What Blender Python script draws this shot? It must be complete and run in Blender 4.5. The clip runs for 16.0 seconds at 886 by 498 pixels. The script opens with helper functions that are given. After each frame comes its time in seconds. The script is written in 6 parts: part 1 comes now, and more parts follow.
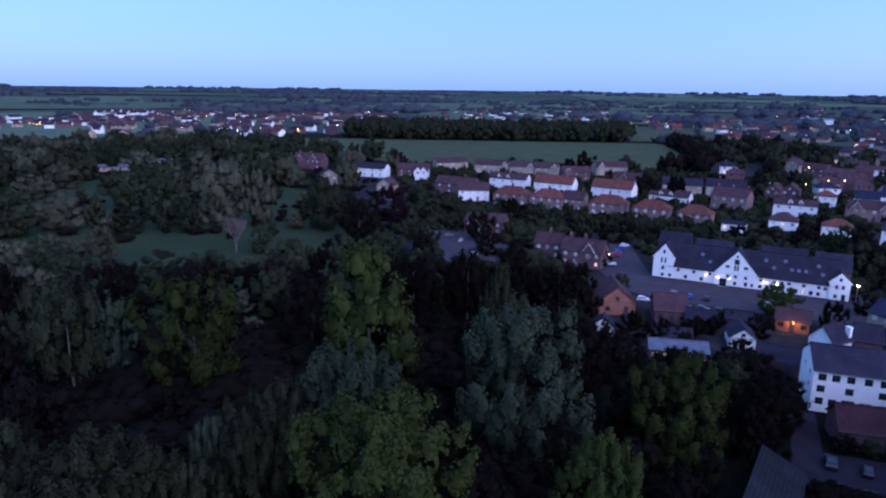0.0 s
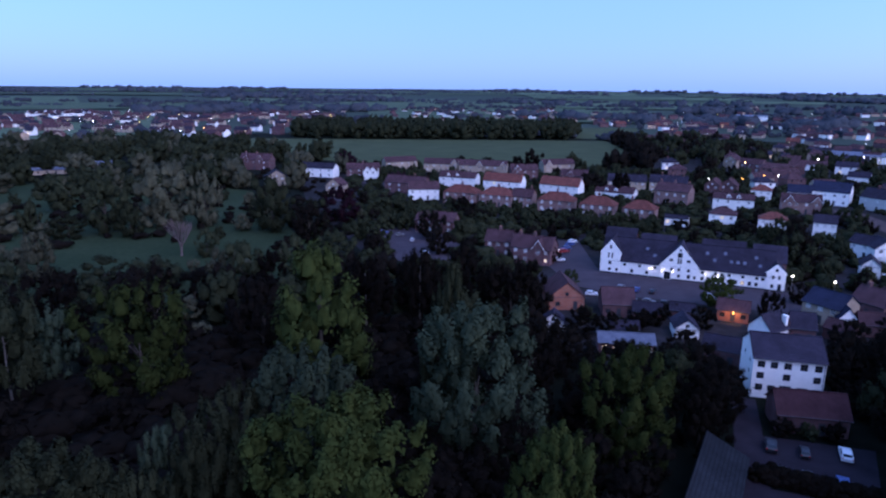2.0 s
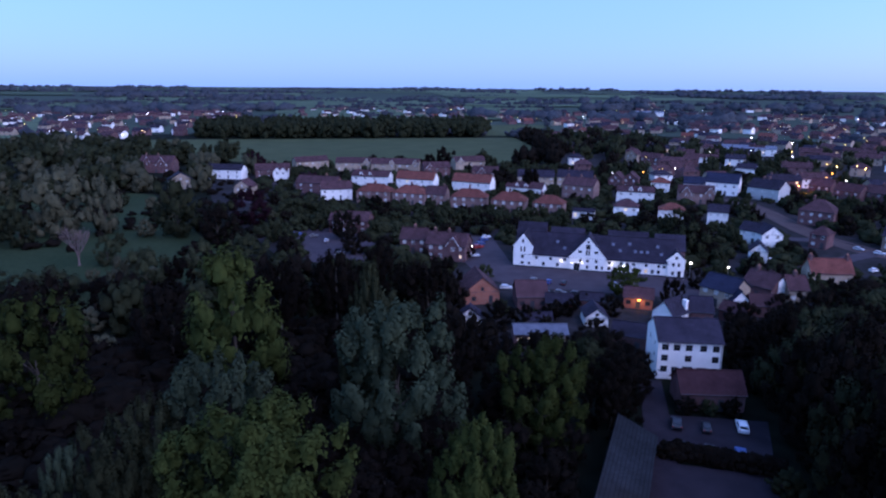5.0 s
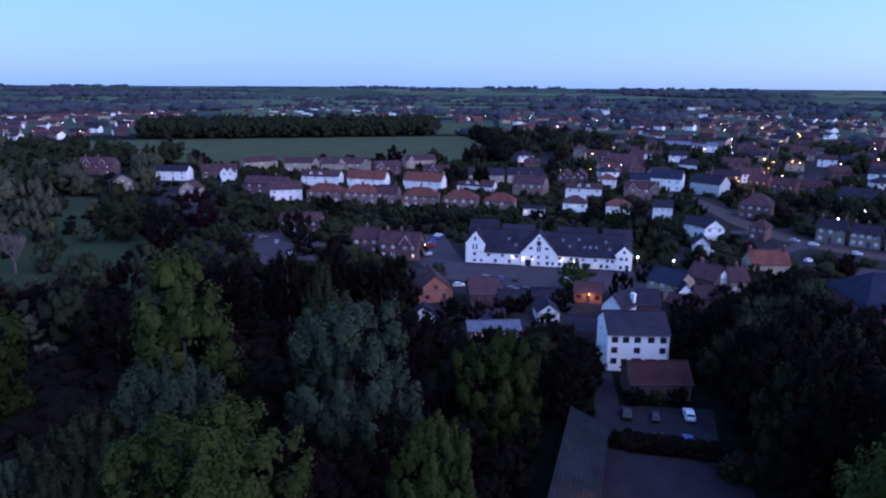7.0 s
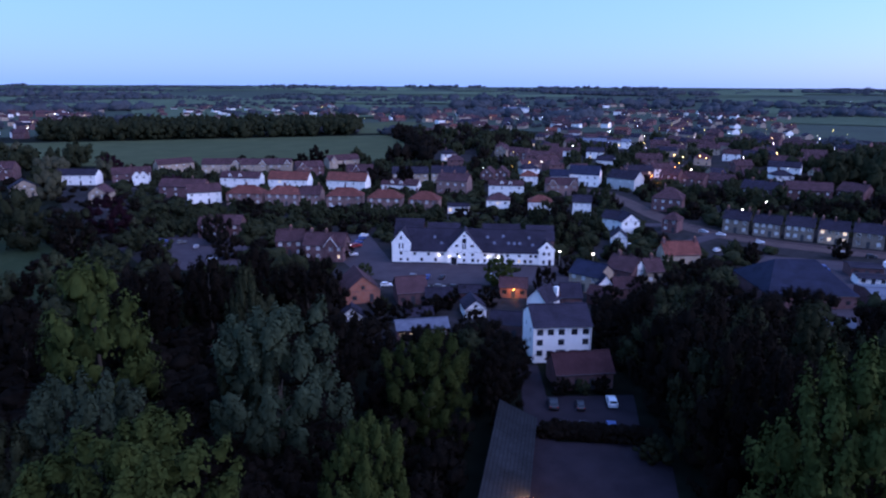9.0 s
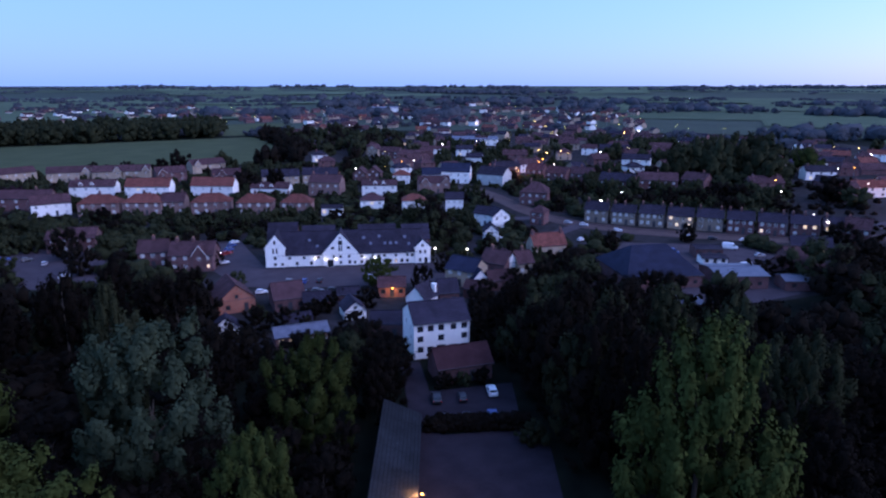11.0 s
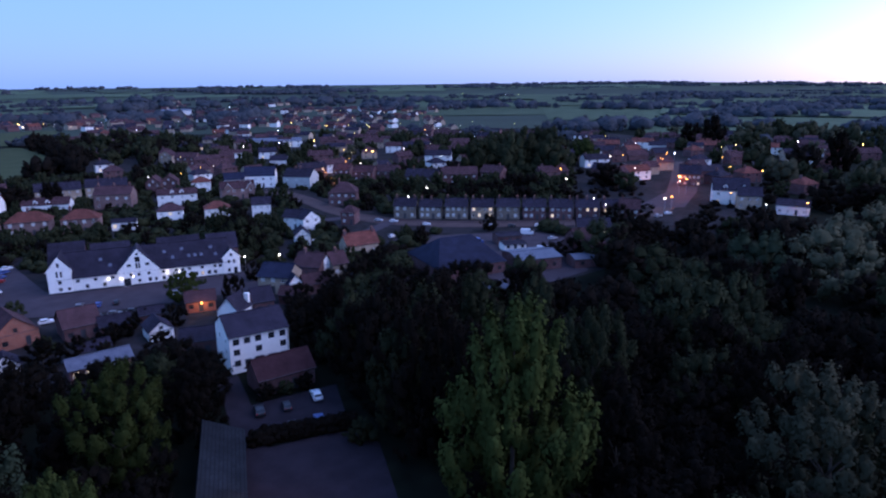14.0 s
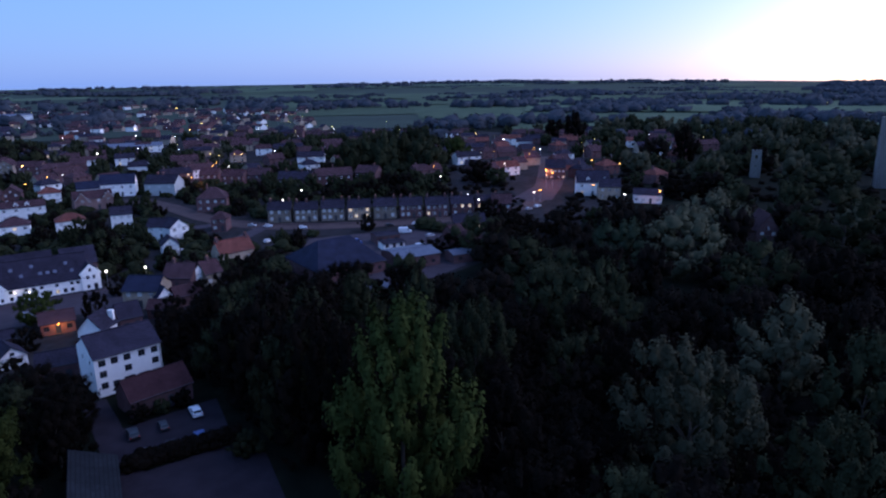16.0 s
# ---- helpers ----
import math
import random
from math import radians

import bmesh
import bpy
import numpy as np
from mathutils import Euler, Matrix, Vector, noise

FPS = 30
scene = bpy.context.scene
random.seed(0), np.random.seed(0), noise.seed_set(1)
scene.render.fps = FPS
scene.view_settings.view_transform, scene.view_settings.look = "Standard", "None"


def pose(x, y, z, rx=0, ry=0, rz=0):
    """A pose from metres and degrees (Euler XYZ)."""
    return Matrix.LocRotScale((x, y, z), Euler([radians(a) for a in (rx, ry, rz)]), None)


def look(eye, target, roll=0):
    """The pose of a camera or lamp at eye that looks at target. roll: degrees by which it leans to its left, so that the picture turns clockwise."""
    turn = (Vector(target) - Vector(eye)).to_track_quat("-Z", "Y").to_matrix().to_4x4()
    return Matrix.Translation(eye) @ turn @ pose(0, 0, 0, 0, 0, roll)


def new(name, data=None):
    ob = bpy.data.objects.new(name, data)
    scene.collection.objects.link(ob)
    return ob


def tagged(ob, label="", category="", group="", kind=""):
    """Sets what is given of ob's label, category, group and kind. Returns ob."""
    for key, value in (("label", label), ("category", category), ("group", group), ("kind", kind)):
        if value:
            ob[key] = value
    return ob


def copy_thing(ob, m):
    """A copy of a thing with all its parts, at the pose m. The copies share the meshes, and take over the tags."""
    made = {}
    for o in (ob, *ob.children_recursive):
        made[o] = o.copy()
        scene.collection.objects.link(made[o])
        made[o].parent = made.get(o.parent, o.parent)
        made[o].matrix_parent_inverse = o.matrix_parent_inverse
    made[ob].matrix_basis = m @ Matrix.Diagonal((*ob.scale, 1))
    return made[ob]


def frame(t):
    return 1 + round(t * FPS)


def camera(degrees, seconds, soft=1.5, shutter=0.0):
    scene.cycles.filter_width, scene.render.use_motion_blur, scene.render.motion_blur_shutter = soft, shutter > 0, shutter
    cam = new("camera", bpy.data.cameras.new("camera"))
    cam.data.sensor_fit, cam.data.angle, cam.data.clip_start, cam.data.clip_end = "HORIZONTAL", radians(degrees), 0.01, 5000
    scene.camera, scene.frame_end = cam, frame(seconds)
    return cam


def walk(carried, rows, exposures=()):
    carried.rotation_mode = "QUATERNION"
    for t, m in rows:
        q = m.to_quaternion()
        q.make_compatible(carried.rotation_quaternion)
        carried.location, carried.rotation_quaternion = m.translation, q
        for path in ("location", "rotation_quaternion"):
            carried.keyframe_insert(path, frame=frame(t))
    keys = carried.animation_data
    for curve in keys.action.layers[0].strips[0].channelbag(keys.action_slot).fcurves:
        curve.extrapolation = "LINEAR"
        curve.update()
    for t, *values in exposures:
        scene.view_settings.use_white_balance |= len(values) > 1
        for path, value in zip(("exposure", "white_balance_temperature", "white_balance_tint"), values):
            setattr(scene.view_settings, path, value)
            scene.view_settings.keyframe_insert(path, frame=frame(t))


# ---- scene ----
cam = camera(67.9, 16.0, soft=2.2)
# seconds, x, y, z, turn to the left, tilt up, lean (right side up), in degrees
PATH = [
    (0.0, 0.00, 0.06, 49.97, 0.00, -13.79, 0.72),
    (0.5, -0.03, 0.06, 49.97, -1.95, -13.81, 0.67),
    (1.0, -0.05, -0.03, 50.03, -3.33, -13.84, 0.62),
    (1.5, -0.08, -0.15, 50.10, -3.99, -13.84, 0.60),
    (2.0, -0.10, -0.25, 50.16, -4.39, -13.85, 0.58),
    (2.5, -0.11, -0.33, 50.20, -5.05, -13.85, 0.56),
    (3.0, -0.13, -0.41, 50.23, -6.52, -13.89, 0.53),
    (3.5, -0.14, -0.47, 50.25, -8.32, -13.92, 0.50),
    (4.0, -0.17, -0.52, 50.27, -9.76, -13.92, 0.46),
    (6.5, -0.28, -0.81, 50.37, -15.06, -14.02, 0.38),
    (7.0, -0.31, -0.88, 50.40, -16.25, -14.04, 0.36),
    (7.5, -0.35, -0.96, 50.44, -17.43, -14.05, 0.36),
    (8.0, -0.39, -1.06, 50.48, -18.91, -14.08, 0.35),
    (10.5, -0.64, -1.65, 50.80, -30.83, -14.12, 0.10),
    (11.0, -0.71, -1.80, 50.87, -33.91, -14.14, 0.00),
    (11.5, -0.79, -1.94, 50.95, -37.12, -14.16, -0.11),
    (12.0, -0.88, -2.09, 51.04, -40.07, -14.18, -0.25),
    (12.5, -0.97, -2.24, 51.12, -42.78, -14.20, -0.37),
    (13.0, -1.08, -2.37, 51.20, -45.36, -14.22, -0.44),
    (13.5, -1.19, -2.51, 51.27, -47.96, -14.27, -0.52),
    (14.0, -1.31, -2.62, 51.34, -50.53, -14.30, -0.60),
    (14.5, -1.44, -2.72, 51.39, -53.18, -14.33, -0.69),
    (15.0, -1.58, -2.80, 51.43, -55.85, -14.36, -0.78),
    (15.5, -1.74, -2.85, 51.45, -58.57, -14.42, -0.87),
    (16.0, -1.92, -2.85, 51.47, -61.40, -14.48, -0.94),
]
walk(cam, [(t, pose(x, y, z, 90 + up, 0, turn) @ pose(0, 0, 0, 0, 0, lean)) for t, x, y, z, turn, up, lean in PATH],
     exposures=[(0.0, 0.62, 5850, 30), (8.0, 0.62, 5850, 30), (11.0, 0.58, 5920, 30), (14.5, 0.42, 6000, 28), (16.0, 0.18, 6000, 24)])

# ---- sky and light: dusk, the sun just under the western horizon ----
SUN_TURN = 106.0
world = bpy.data.worlds.new("dusk")
scene.world = world
world.use_nodes = True
wn = world.node_tree.nodes
wl = world.node_tree.links
wn.clear()
sky = wn.new("ShaderNodeTexSky")
sky.sky_type = "NISHITA"
sky.sun_disc = False
sky.sun_elevation = radians(6.0)
sky.sun_rotation = radians(SUN_TURN)
sky.altitude = 0
sky.air_density, sky.dust_density, sky.ozone_density = 1.0, 1.0, 3.0
bg = wn.new("ShaderNodeBackground")
bg.inputs["Strength"].default_value = 0.15
wout = wn.new("ShaderNodeOutputWorld")
veil = wn.new("ShaderNodeMix")
veil.data_type, veil.blend_type = "RGBA", "ADD"
veil.inputs["Factor"].default_value = 1.0
veil.inputs[7].default_value = (0.98, 2.0, 4.5, 1)
dim = wn.new("ShaderNodeMix")
dim.data_type, dim.blend_type = "RGBA", "MULTIPLY"
dim.inputs["Factor"].default_value = 1.0
dim.inputs[7].default_value = (0.49, 0.55, 0.53, 1)
wl.new(sky.outputs[0], dim.inputs[6])
wl.new(dim.outputs[2], veil.inputs[6])
wl.new(veil.outputs[2], bg.inputs["Color"])
wl.new(bg.outputs[0], wout.inputs["Surface"])

# added broad fill in place of the sky behind the view; the sun is down
sun_data = bpy.data.lights.new("sun", "SUN")
sun_data.energy, sun_data.angle, sun_data.color = 1.6, radians(70), (0.79, 0.78, 1.04)
sun = new("sun", sun_data)
sun.matrix_world = look((0, 0, 0), (-math.sin(radians(SUN_TURN + 40)), -math.cos(radians(SUN_TURN + 40)), -0.72))


# ---- materials ----
def node_mat(name, rough=0.8, gloss=0.08):
    m = bpy.data.materials.new(name)
    m.use_nodes = True
    n, l = m.node_tree.nodes, m.node_tree.links
    b = n["Principled BSDF"]
    b.inputs["Roughness"].default_value = rough
    b.inputs["Specular IOR Level"].default_value = gloss
    return m, n, l, b


def ramp(n, stops):
    r = n.new("ShaderNodeValToRGB")
    e = r.color_ramp.elements
    while len(e) < len(stops):
        e.new(0.5)
    for i, (p, c) in enumerate(stops):
        e[i].position, e[i].color = p, (*c, 1)
    return r


def surface(name, dark, light, scale=1.0, rough=0.85, bump=0.3, per_thing=0.0, fine=9.0):
    """Two scales of noise between two colours, with relief."""
    m, n, l, b = node_mat(name, rough)
    tc = n.new("ShaderNodeTexCoord")
    big = n.new("ShaderNodeTexNoise")
    big.inputs["Scale"].default_value = scale
    big.inputs["Detail"].default_value = 3
    small = n.new("ShaderNodeTexNoise")
    small.inputs["Scale"].default_value = scale * fine
    small.inputs["Detail"].default_value = 4
    l.new(tc.outputs["Object"], big.inputs["Vector"])
    l.new(tc.outputs["Object"], small.inputs["Vector"])
    mix = n.new("ShaderNodeMath")
    mix.operation = "MULTIPLY_ADD"
    mix.inputs[1].default_value = 0.5
    half = n.new("ShaderNodeMath")
    half.operation = "MULTIPLY"
    half.inputs[1].default_value = 0.5
    l.new(small.outputs["Fac"], half.inputs[0])
    l.new(big.outputs["Fac"], mix.inputs[0])
    l.new(half.outputs[0], mix.inputs[2])
    r = ramp(n, [(0.35, dark), (0.65, light)])
    l.new(mix.outputs[0], r.inputs["Fac"])
    last = r.outputs["Color"]
    if per_thing:
        info = n.new("ShaderNodeObjectInfo")
        rng = n.new("ShaderNodeMapRange")
        rng.inputs["To Min"].default_value, rng.inputs["To Max"].default_value = 1 - per_thing, 1 + per_thing
        hsv = n.new("ShaderNodeHueSaturation")
        l.new(info.outputs["Random"], rng.inputs["Value"])
        l.new(rng.outputs["Result"], hsv.inputs["Value"])
        l.new(last, hsv.inputs["Color"])
        last = hsv.outputs["Color"]
    l.new(last, b.inputs["Base Color"])
    if bump:
        bp = n.new("ShaderNodeBump")
        bp.inputs["Strength"].default_value = bump
        bp.inputs["Distance"].default_value = 0.05
        l.new(small.outputs["Fac"], bp.inputs["Height"])
        l.new(bp.outputs["Normal"], b.inputs["Normal"])
    return m


def courses(name, a, b2, mortar, width, height, rough=0.9, scale=1.0, per_thing=0.12):
    """Bricks or roof tiles in courses, with stains on a larger scale."""
    m, n, l, b = node_mat(name, rough)
    tc = n.new("ShaderNodeTexCoord")
    sep = n.new("ShaderNodeSeparateXYZ")
    add = n.new("ShaderNodeMath")
    comb = n.new("ShaderNodeCombineXYZ")
    l.new(tc.outputs["Object"], sep.inputs[0])
    l.new(sep.outputs["X"], add.inputs[0])
    l.new(sep.outputs["Y"], add.inputs[1])
    l.new(add.outputs[0], comb.inputs["X"])
    l.new(sep.outputs["Z"], comb.inputs["Y"])
    br = n.new("ShaderNodeTexBrick")
    br.inputs["Scale"].default_value = scale
    br.inputs["Brick Width"].default_value, br.inputs["Row Height"].default_value = width, height
    br.inputs["Mortar Size"].default_value = height * 0.1
    for k, c in (("Color1", a), ("Color2", b2), ("Mortar", mortar)):
        br.inputs[k].default_value = (*c, 1)
    l.new(comb.outputs[0], br.inputs["Vector"])
    ns = n.new("ShaderNodeTexNoise")
    ns.inputs["Scale"].default_value = 0.35
    ns.inputs["Detail"].default_value = 5
    l.new(tc.outputs["Object"], ns.inputs["Vector"])
    info = n.new("ShaderNodeObjectInfo")
    rng = n.new("ShaderNodeMapRange")
    rng.inputs["To Min"].default_value, rng.inputs["To Max"].default_value = 1 - per_thing, 1 + per_thing
    l.new(info.outputs["Random"], rng.inputs["Value"])
    r2 = n.new("ShaderNodeMapRange")
    r2.inputs["From Min"].default_value, r2.inputs["From Max"].default_value = 0.3, 0.7
    r2.inputs["To Min"].default_value, r2.inputs["To Max"].default_value = 0.7, 1.2
    l.new(ns.outputs["Fac"], r2.inputs["Value"])
    mul = n.new("ShaderNodeMath")
    mul.operation = "MULTIPLY"
    l.new(rng.outputs["Result"], mul.inputs[0])
    l.new(r2.outputs["Result"], mul.inputs[1])
    hsv = n.new("ShaderNodeHueSaturation")
    l.new(mul.outputs[0], hsv.inputs["Value"])
    l.new(br.outputs["Color"], hsv.inputs["Color"])
    l.new(hsv.outputs["Color"], b.inputs["Base Color"])
    bp = n.new("ShaderNodeBump")
    bp.inputs["Strength"].default_value = 0.4
    bp.inputs["Distance"].default_value = 0.02
    l.new(br.outputs["Fac"], bp.inputs["Height"])
    bp.invert = True
    l.new(bp.outputs["Normal"], b.inputs["Normal"])
    return m


def leaves(name, dark, light):
    m, n, l, b = node_mat(name, 0.9, 0.025)
    geo = n.new("ShaderNodeNewGeometry")
    info = n.new("ShaderNodeObjectInfo")
    r = ramp(n, [(0.32, dark), (0.68, light)])
    tex = n.new("ShaderNodeTexNoise")
    tex.inputs["Scale"].default_value, tex.inputs["Detail"].default_value = 0.5, 4.0
    l.new(geo.outputs["Position"], tex.inputs["Vector"])
    l.new(tex.outputs["Fac"], r.inputs["Fac"])
    rng = n.new("ShaderNodeMapRange")
    rng.inputs["To Min"].default_value, rng.inputs["To Max"].default_value = 0.65, 1.3
    l.new(info.outputs["Random"], rng.inputs["Value"])
    hsv = n.new("ShaderNodeHueSaturation")
    l.new(rng.outputs["Result"], hsv.inputs["Value"])
    l.new(r.outputs["Color"], hsv.inputs["Color"])
    l.new(hsv.outputs["Color"], b.inputs["Base Color"])
    return m


def glow(name, colour, power):
    m, n, l, b = node_mat(name, 0.4)
    b.inputs["Base Color"].default_value = (*colour, 1)
    b.inputs["Emission Color"].default_value = (*colour, 1)
    b.inputs["Emission Strength"].default_value = power
    return m


def paint(name, colour, rough=0.3, metal=0.0):
    m, n, l, b = node_mat(name, rough)
    b.inputs["Base Color"].default_value = (*colour, 1)
    b.inputs["Metallic"].default_value = metal
    b.inputs["Specular IOR Level"].default_value = 0.5
    return m


M = {
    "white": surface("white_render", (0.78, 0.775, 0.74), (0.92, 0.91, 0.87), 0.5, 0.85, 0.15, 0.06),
    "brick": courses("red_brick", (0.165, 0.08, 0.082), (0.112, 0.055, 0.058), (0.15, 0.125, 0.125), 0.23, 0.075),
    "pale": surface("grey_render", (0.4, 0.41, 0.4), (0.52, 0.53, 0.52), 0.5, 0.85, 0.15, 0.06),
    "rose": courses("rose_brick", (0.26, 0.155, 0.14), (0.2, 0.12, 0.11), (0.24, 0.2, 0.19), 0.23, 0.075),
    "stock": courses("grey_stock_brick", (0.24, 0.2, 0.165), (0.18, 0.15, 0.125), (0.2, 0.18, 0.16), 0.23, 0.075),
    "orange": courses("orange_brick", (0.36, 0.13, 0.085), (0.27, 0.1, 0.068), (0.26, 0.19, 0.16), 0.23, 0.075),
    "buff": courses("buff_brick", (0.42, 0.33, 0.24), (0.34, 0.26, 0.19), (0.36, 0.32, 0.28), 0.23, 0.075),
    "flint": surface("flint_stone", (0.1, 0.095, 0.09), (0.26, 0.245, 0.225), 2.2, 0.8, 0.6),
    "red": courses("red_roof_tile", (0.21, 0.07, 0.055), (0.15, 0.052, 0.042), (0.07, 0.034, 0.03), 0.28, 0.2),
    "tile": courses("brown_roof_tile", (0.1, 0.051, 0.058), (0.072, 0.037, 0.043), (0.03, 0.02, 0.02), 0.28, 0.2),
    "old_tile": courses("old_red_tile", (0.075, 0.033, 0.038), (0.052, 0.024, 0.029), (0.04, 0.02, 0.02), 0.28, 0.2),
    "slate": courses("grey_slate", (0.039, 0.033, 0.052), (0.028, 0.024, 0.038), (0.014, 0.014, 0.02), 0.3, 0.22, 0.85),
    "old_slate": courses("old_mossy_slate", (0.022, 0.025, 0.029), (0.016, 0.018, 0.022), (0.009, 0.01, 0.012), 0.3, 0.22, 0.85),
    "blue": courses("blue_slate", (0.026, 0.029, 0.058), (0.019, 0.022, 0.043), (0.014, 0.018, 0.032), 0.3, 0.22, 0.75),
    "sheet": surface("weathered_metal_sheet", (0.08, 0.09, 0.125), (0.14, 0.15, 0.19), 0.6, 0.45, 0.2),
    "glass": paint("dark_window_glass", (0.015, 0.018, 0.022), 0.08),
    "net": paint("net_curtain_pane", (0.52, 0.52, 0.5), 0.25),
    "lit": glow("warm_lit_pane", (1.0, 0.72, 0.38), 0.7),
    "frame": paint("white_window_paint", (0.75, 0.75, 0.73), 0.5),
    "dark_frame": paint("dark_window_paint", (0.03, 0.035, 0.045), 0.5),
    "timber": surface("dark_timber", (0.03, 0.025, 0.02), (0.07, 0.055, 0.045), 2.0, 0.8, 0.4),
    "pot": paint("clay_pot", (0.35, 0.15, 0.09), 0.8),
    "tarmac": surface("tarmac", (0.042, 0.034, 0.042), (0.068, 0.055, 0.066), 0.25, 0.9, 0.3, 0, 25),
    "gravel": surface("gravel", (0.016, 0.0133, 0.0182), (0.0319, 0.0258, 0.0334), 0.3, 0.95, 0.5, 0, 30),
    # redder and browner than the yard tarmac
    "road": surface("warm_brown_tarmac", (0.06, 0.042, 0.042), (0.095, 0.066, 0.064), 0.2, 0.9, 0.3, 0, 25),
    # near-black: shade under the trees is put into this ground colour
    "ground": surface("shaded_rough_ground", (0.004, 0.0055, 0.004), (0.012, 0.015, 0.010), 0.02, 0.95, 0.5, 0, 14),
    "town": surface("built_up_ground", (0.014, 0.014, 0.013), (0.038, 0.034, 0.038), 0.06, 0.95, 0.3, 0, 6),
    "wet": surface("wet_meadow_grass", (0.019, 0.032, 0.015), (0.035, 0.05, 0.025), 0.04, 0.95, 0.5, 0, 16),
    "meadow": surface("meadow_grass", (0.045, 0.057, 0.028), (0.07, 0.085, 0.042), 0.05, 0.95, 0.4, 0, 20),
    "pasture": surface("rough_pasture", (0.027, 0.04, 0.029), (0.046, 0.063, 0.044), 0.01, 0.95, 0.3, 0, 12),
    "field": surface("crop_field", (0.05, 0.075, 0.046), (0.085, 0.115, 0.07), 0.02, 0.95, 0.3, 0.25, 20),
    "bark": surface("bark", (0.035, 0.029, 0.024), (0.085, 0.07, 0.056), 1.5, 0.95, 0.6),
    "pale_bark": surface("pale_bark", (0.06, 0.055, 0.05), (0.17, 0.155, 0.14), 1.2, 0.9, 0.5),
    "bare_wood": surface("bare_pinkish_twigs", (0.1, 0.075, 0.07), (0.19, 0.145, 0.135), 1.2, 0.9, 0.5),
    "tyre": paint("tyre_rubber", (0.02, 0.02, 0.02), 0.8),
    "rim": paint("wheel_metal", (0.45, 0.45, 0.47), 0.35, 0.8),
    "steel": paint("galvanised_steel", (0.3, 0.31, 0.33), 0.5, 0.6),
    "amber": glow("sodium_lamp", (1.0, 0.33, 0.04), 14.0),
    "cool": glow("white_lamp", (1.0, 0.87, 0.62), 11.0),
    # same lamps with raised emission, which puts the glare of far lights into them
    "bare_amber": glow("boosted_sodium_lamp", (1.0, 0.4, 0.06), 45.0),
    "bare_cool": glow("boosted_white_lamp", (1.0, 0.88, 0.7), 40.0),
    "leaf_green": leaves("green_leaves", (0.0153, 0.01865, 0.009724), (0.02864, 0.03346, 0.0166)),
    # near-black: the shade between and under trees is put into this leaf colour
    "leaf_dark": leaves("shade_dark_leaves", (0.004831, 0.004085, 0.003194), (0.008603, 0.006808, 0.005323)),
    "leaf_silver": leaves("silver_willow_leaves", (0.02208, 0.03244, 0.01903), (0.03622, 0.05012, 0.029)),
    "leaf_sallow": leaves("grey_sallow_leaves", (0.04444, 0.0467, 0.02799), (0.07288, 0.07217, 0.04264)),
    "leaf_poplar": leaves("poplar_leaves", (0.01883, 0.02638, 0.006913), (0.03575, 0.04648, 0.01236)),
    # paler and bluer than near leaves: distance haze put into the colour
    "leaf_far": leaves("hazed_far_leaves", (0.03978, 0.04718, 0.05564), (0.05968, 0.06874, 0.0816)),
    "leaf_copper": leaves("copper_beech_leaves", (0.01008, 0.00432, 0.00684), (0.0234, 0.00936, 0.0144)),
}
for key in ("ground", "town", "wet", "meadow", "field"):
    M[key].node_tree.nodes["Principled BSDF"].inputs["Specular IOR Level"].default_value = 0.03


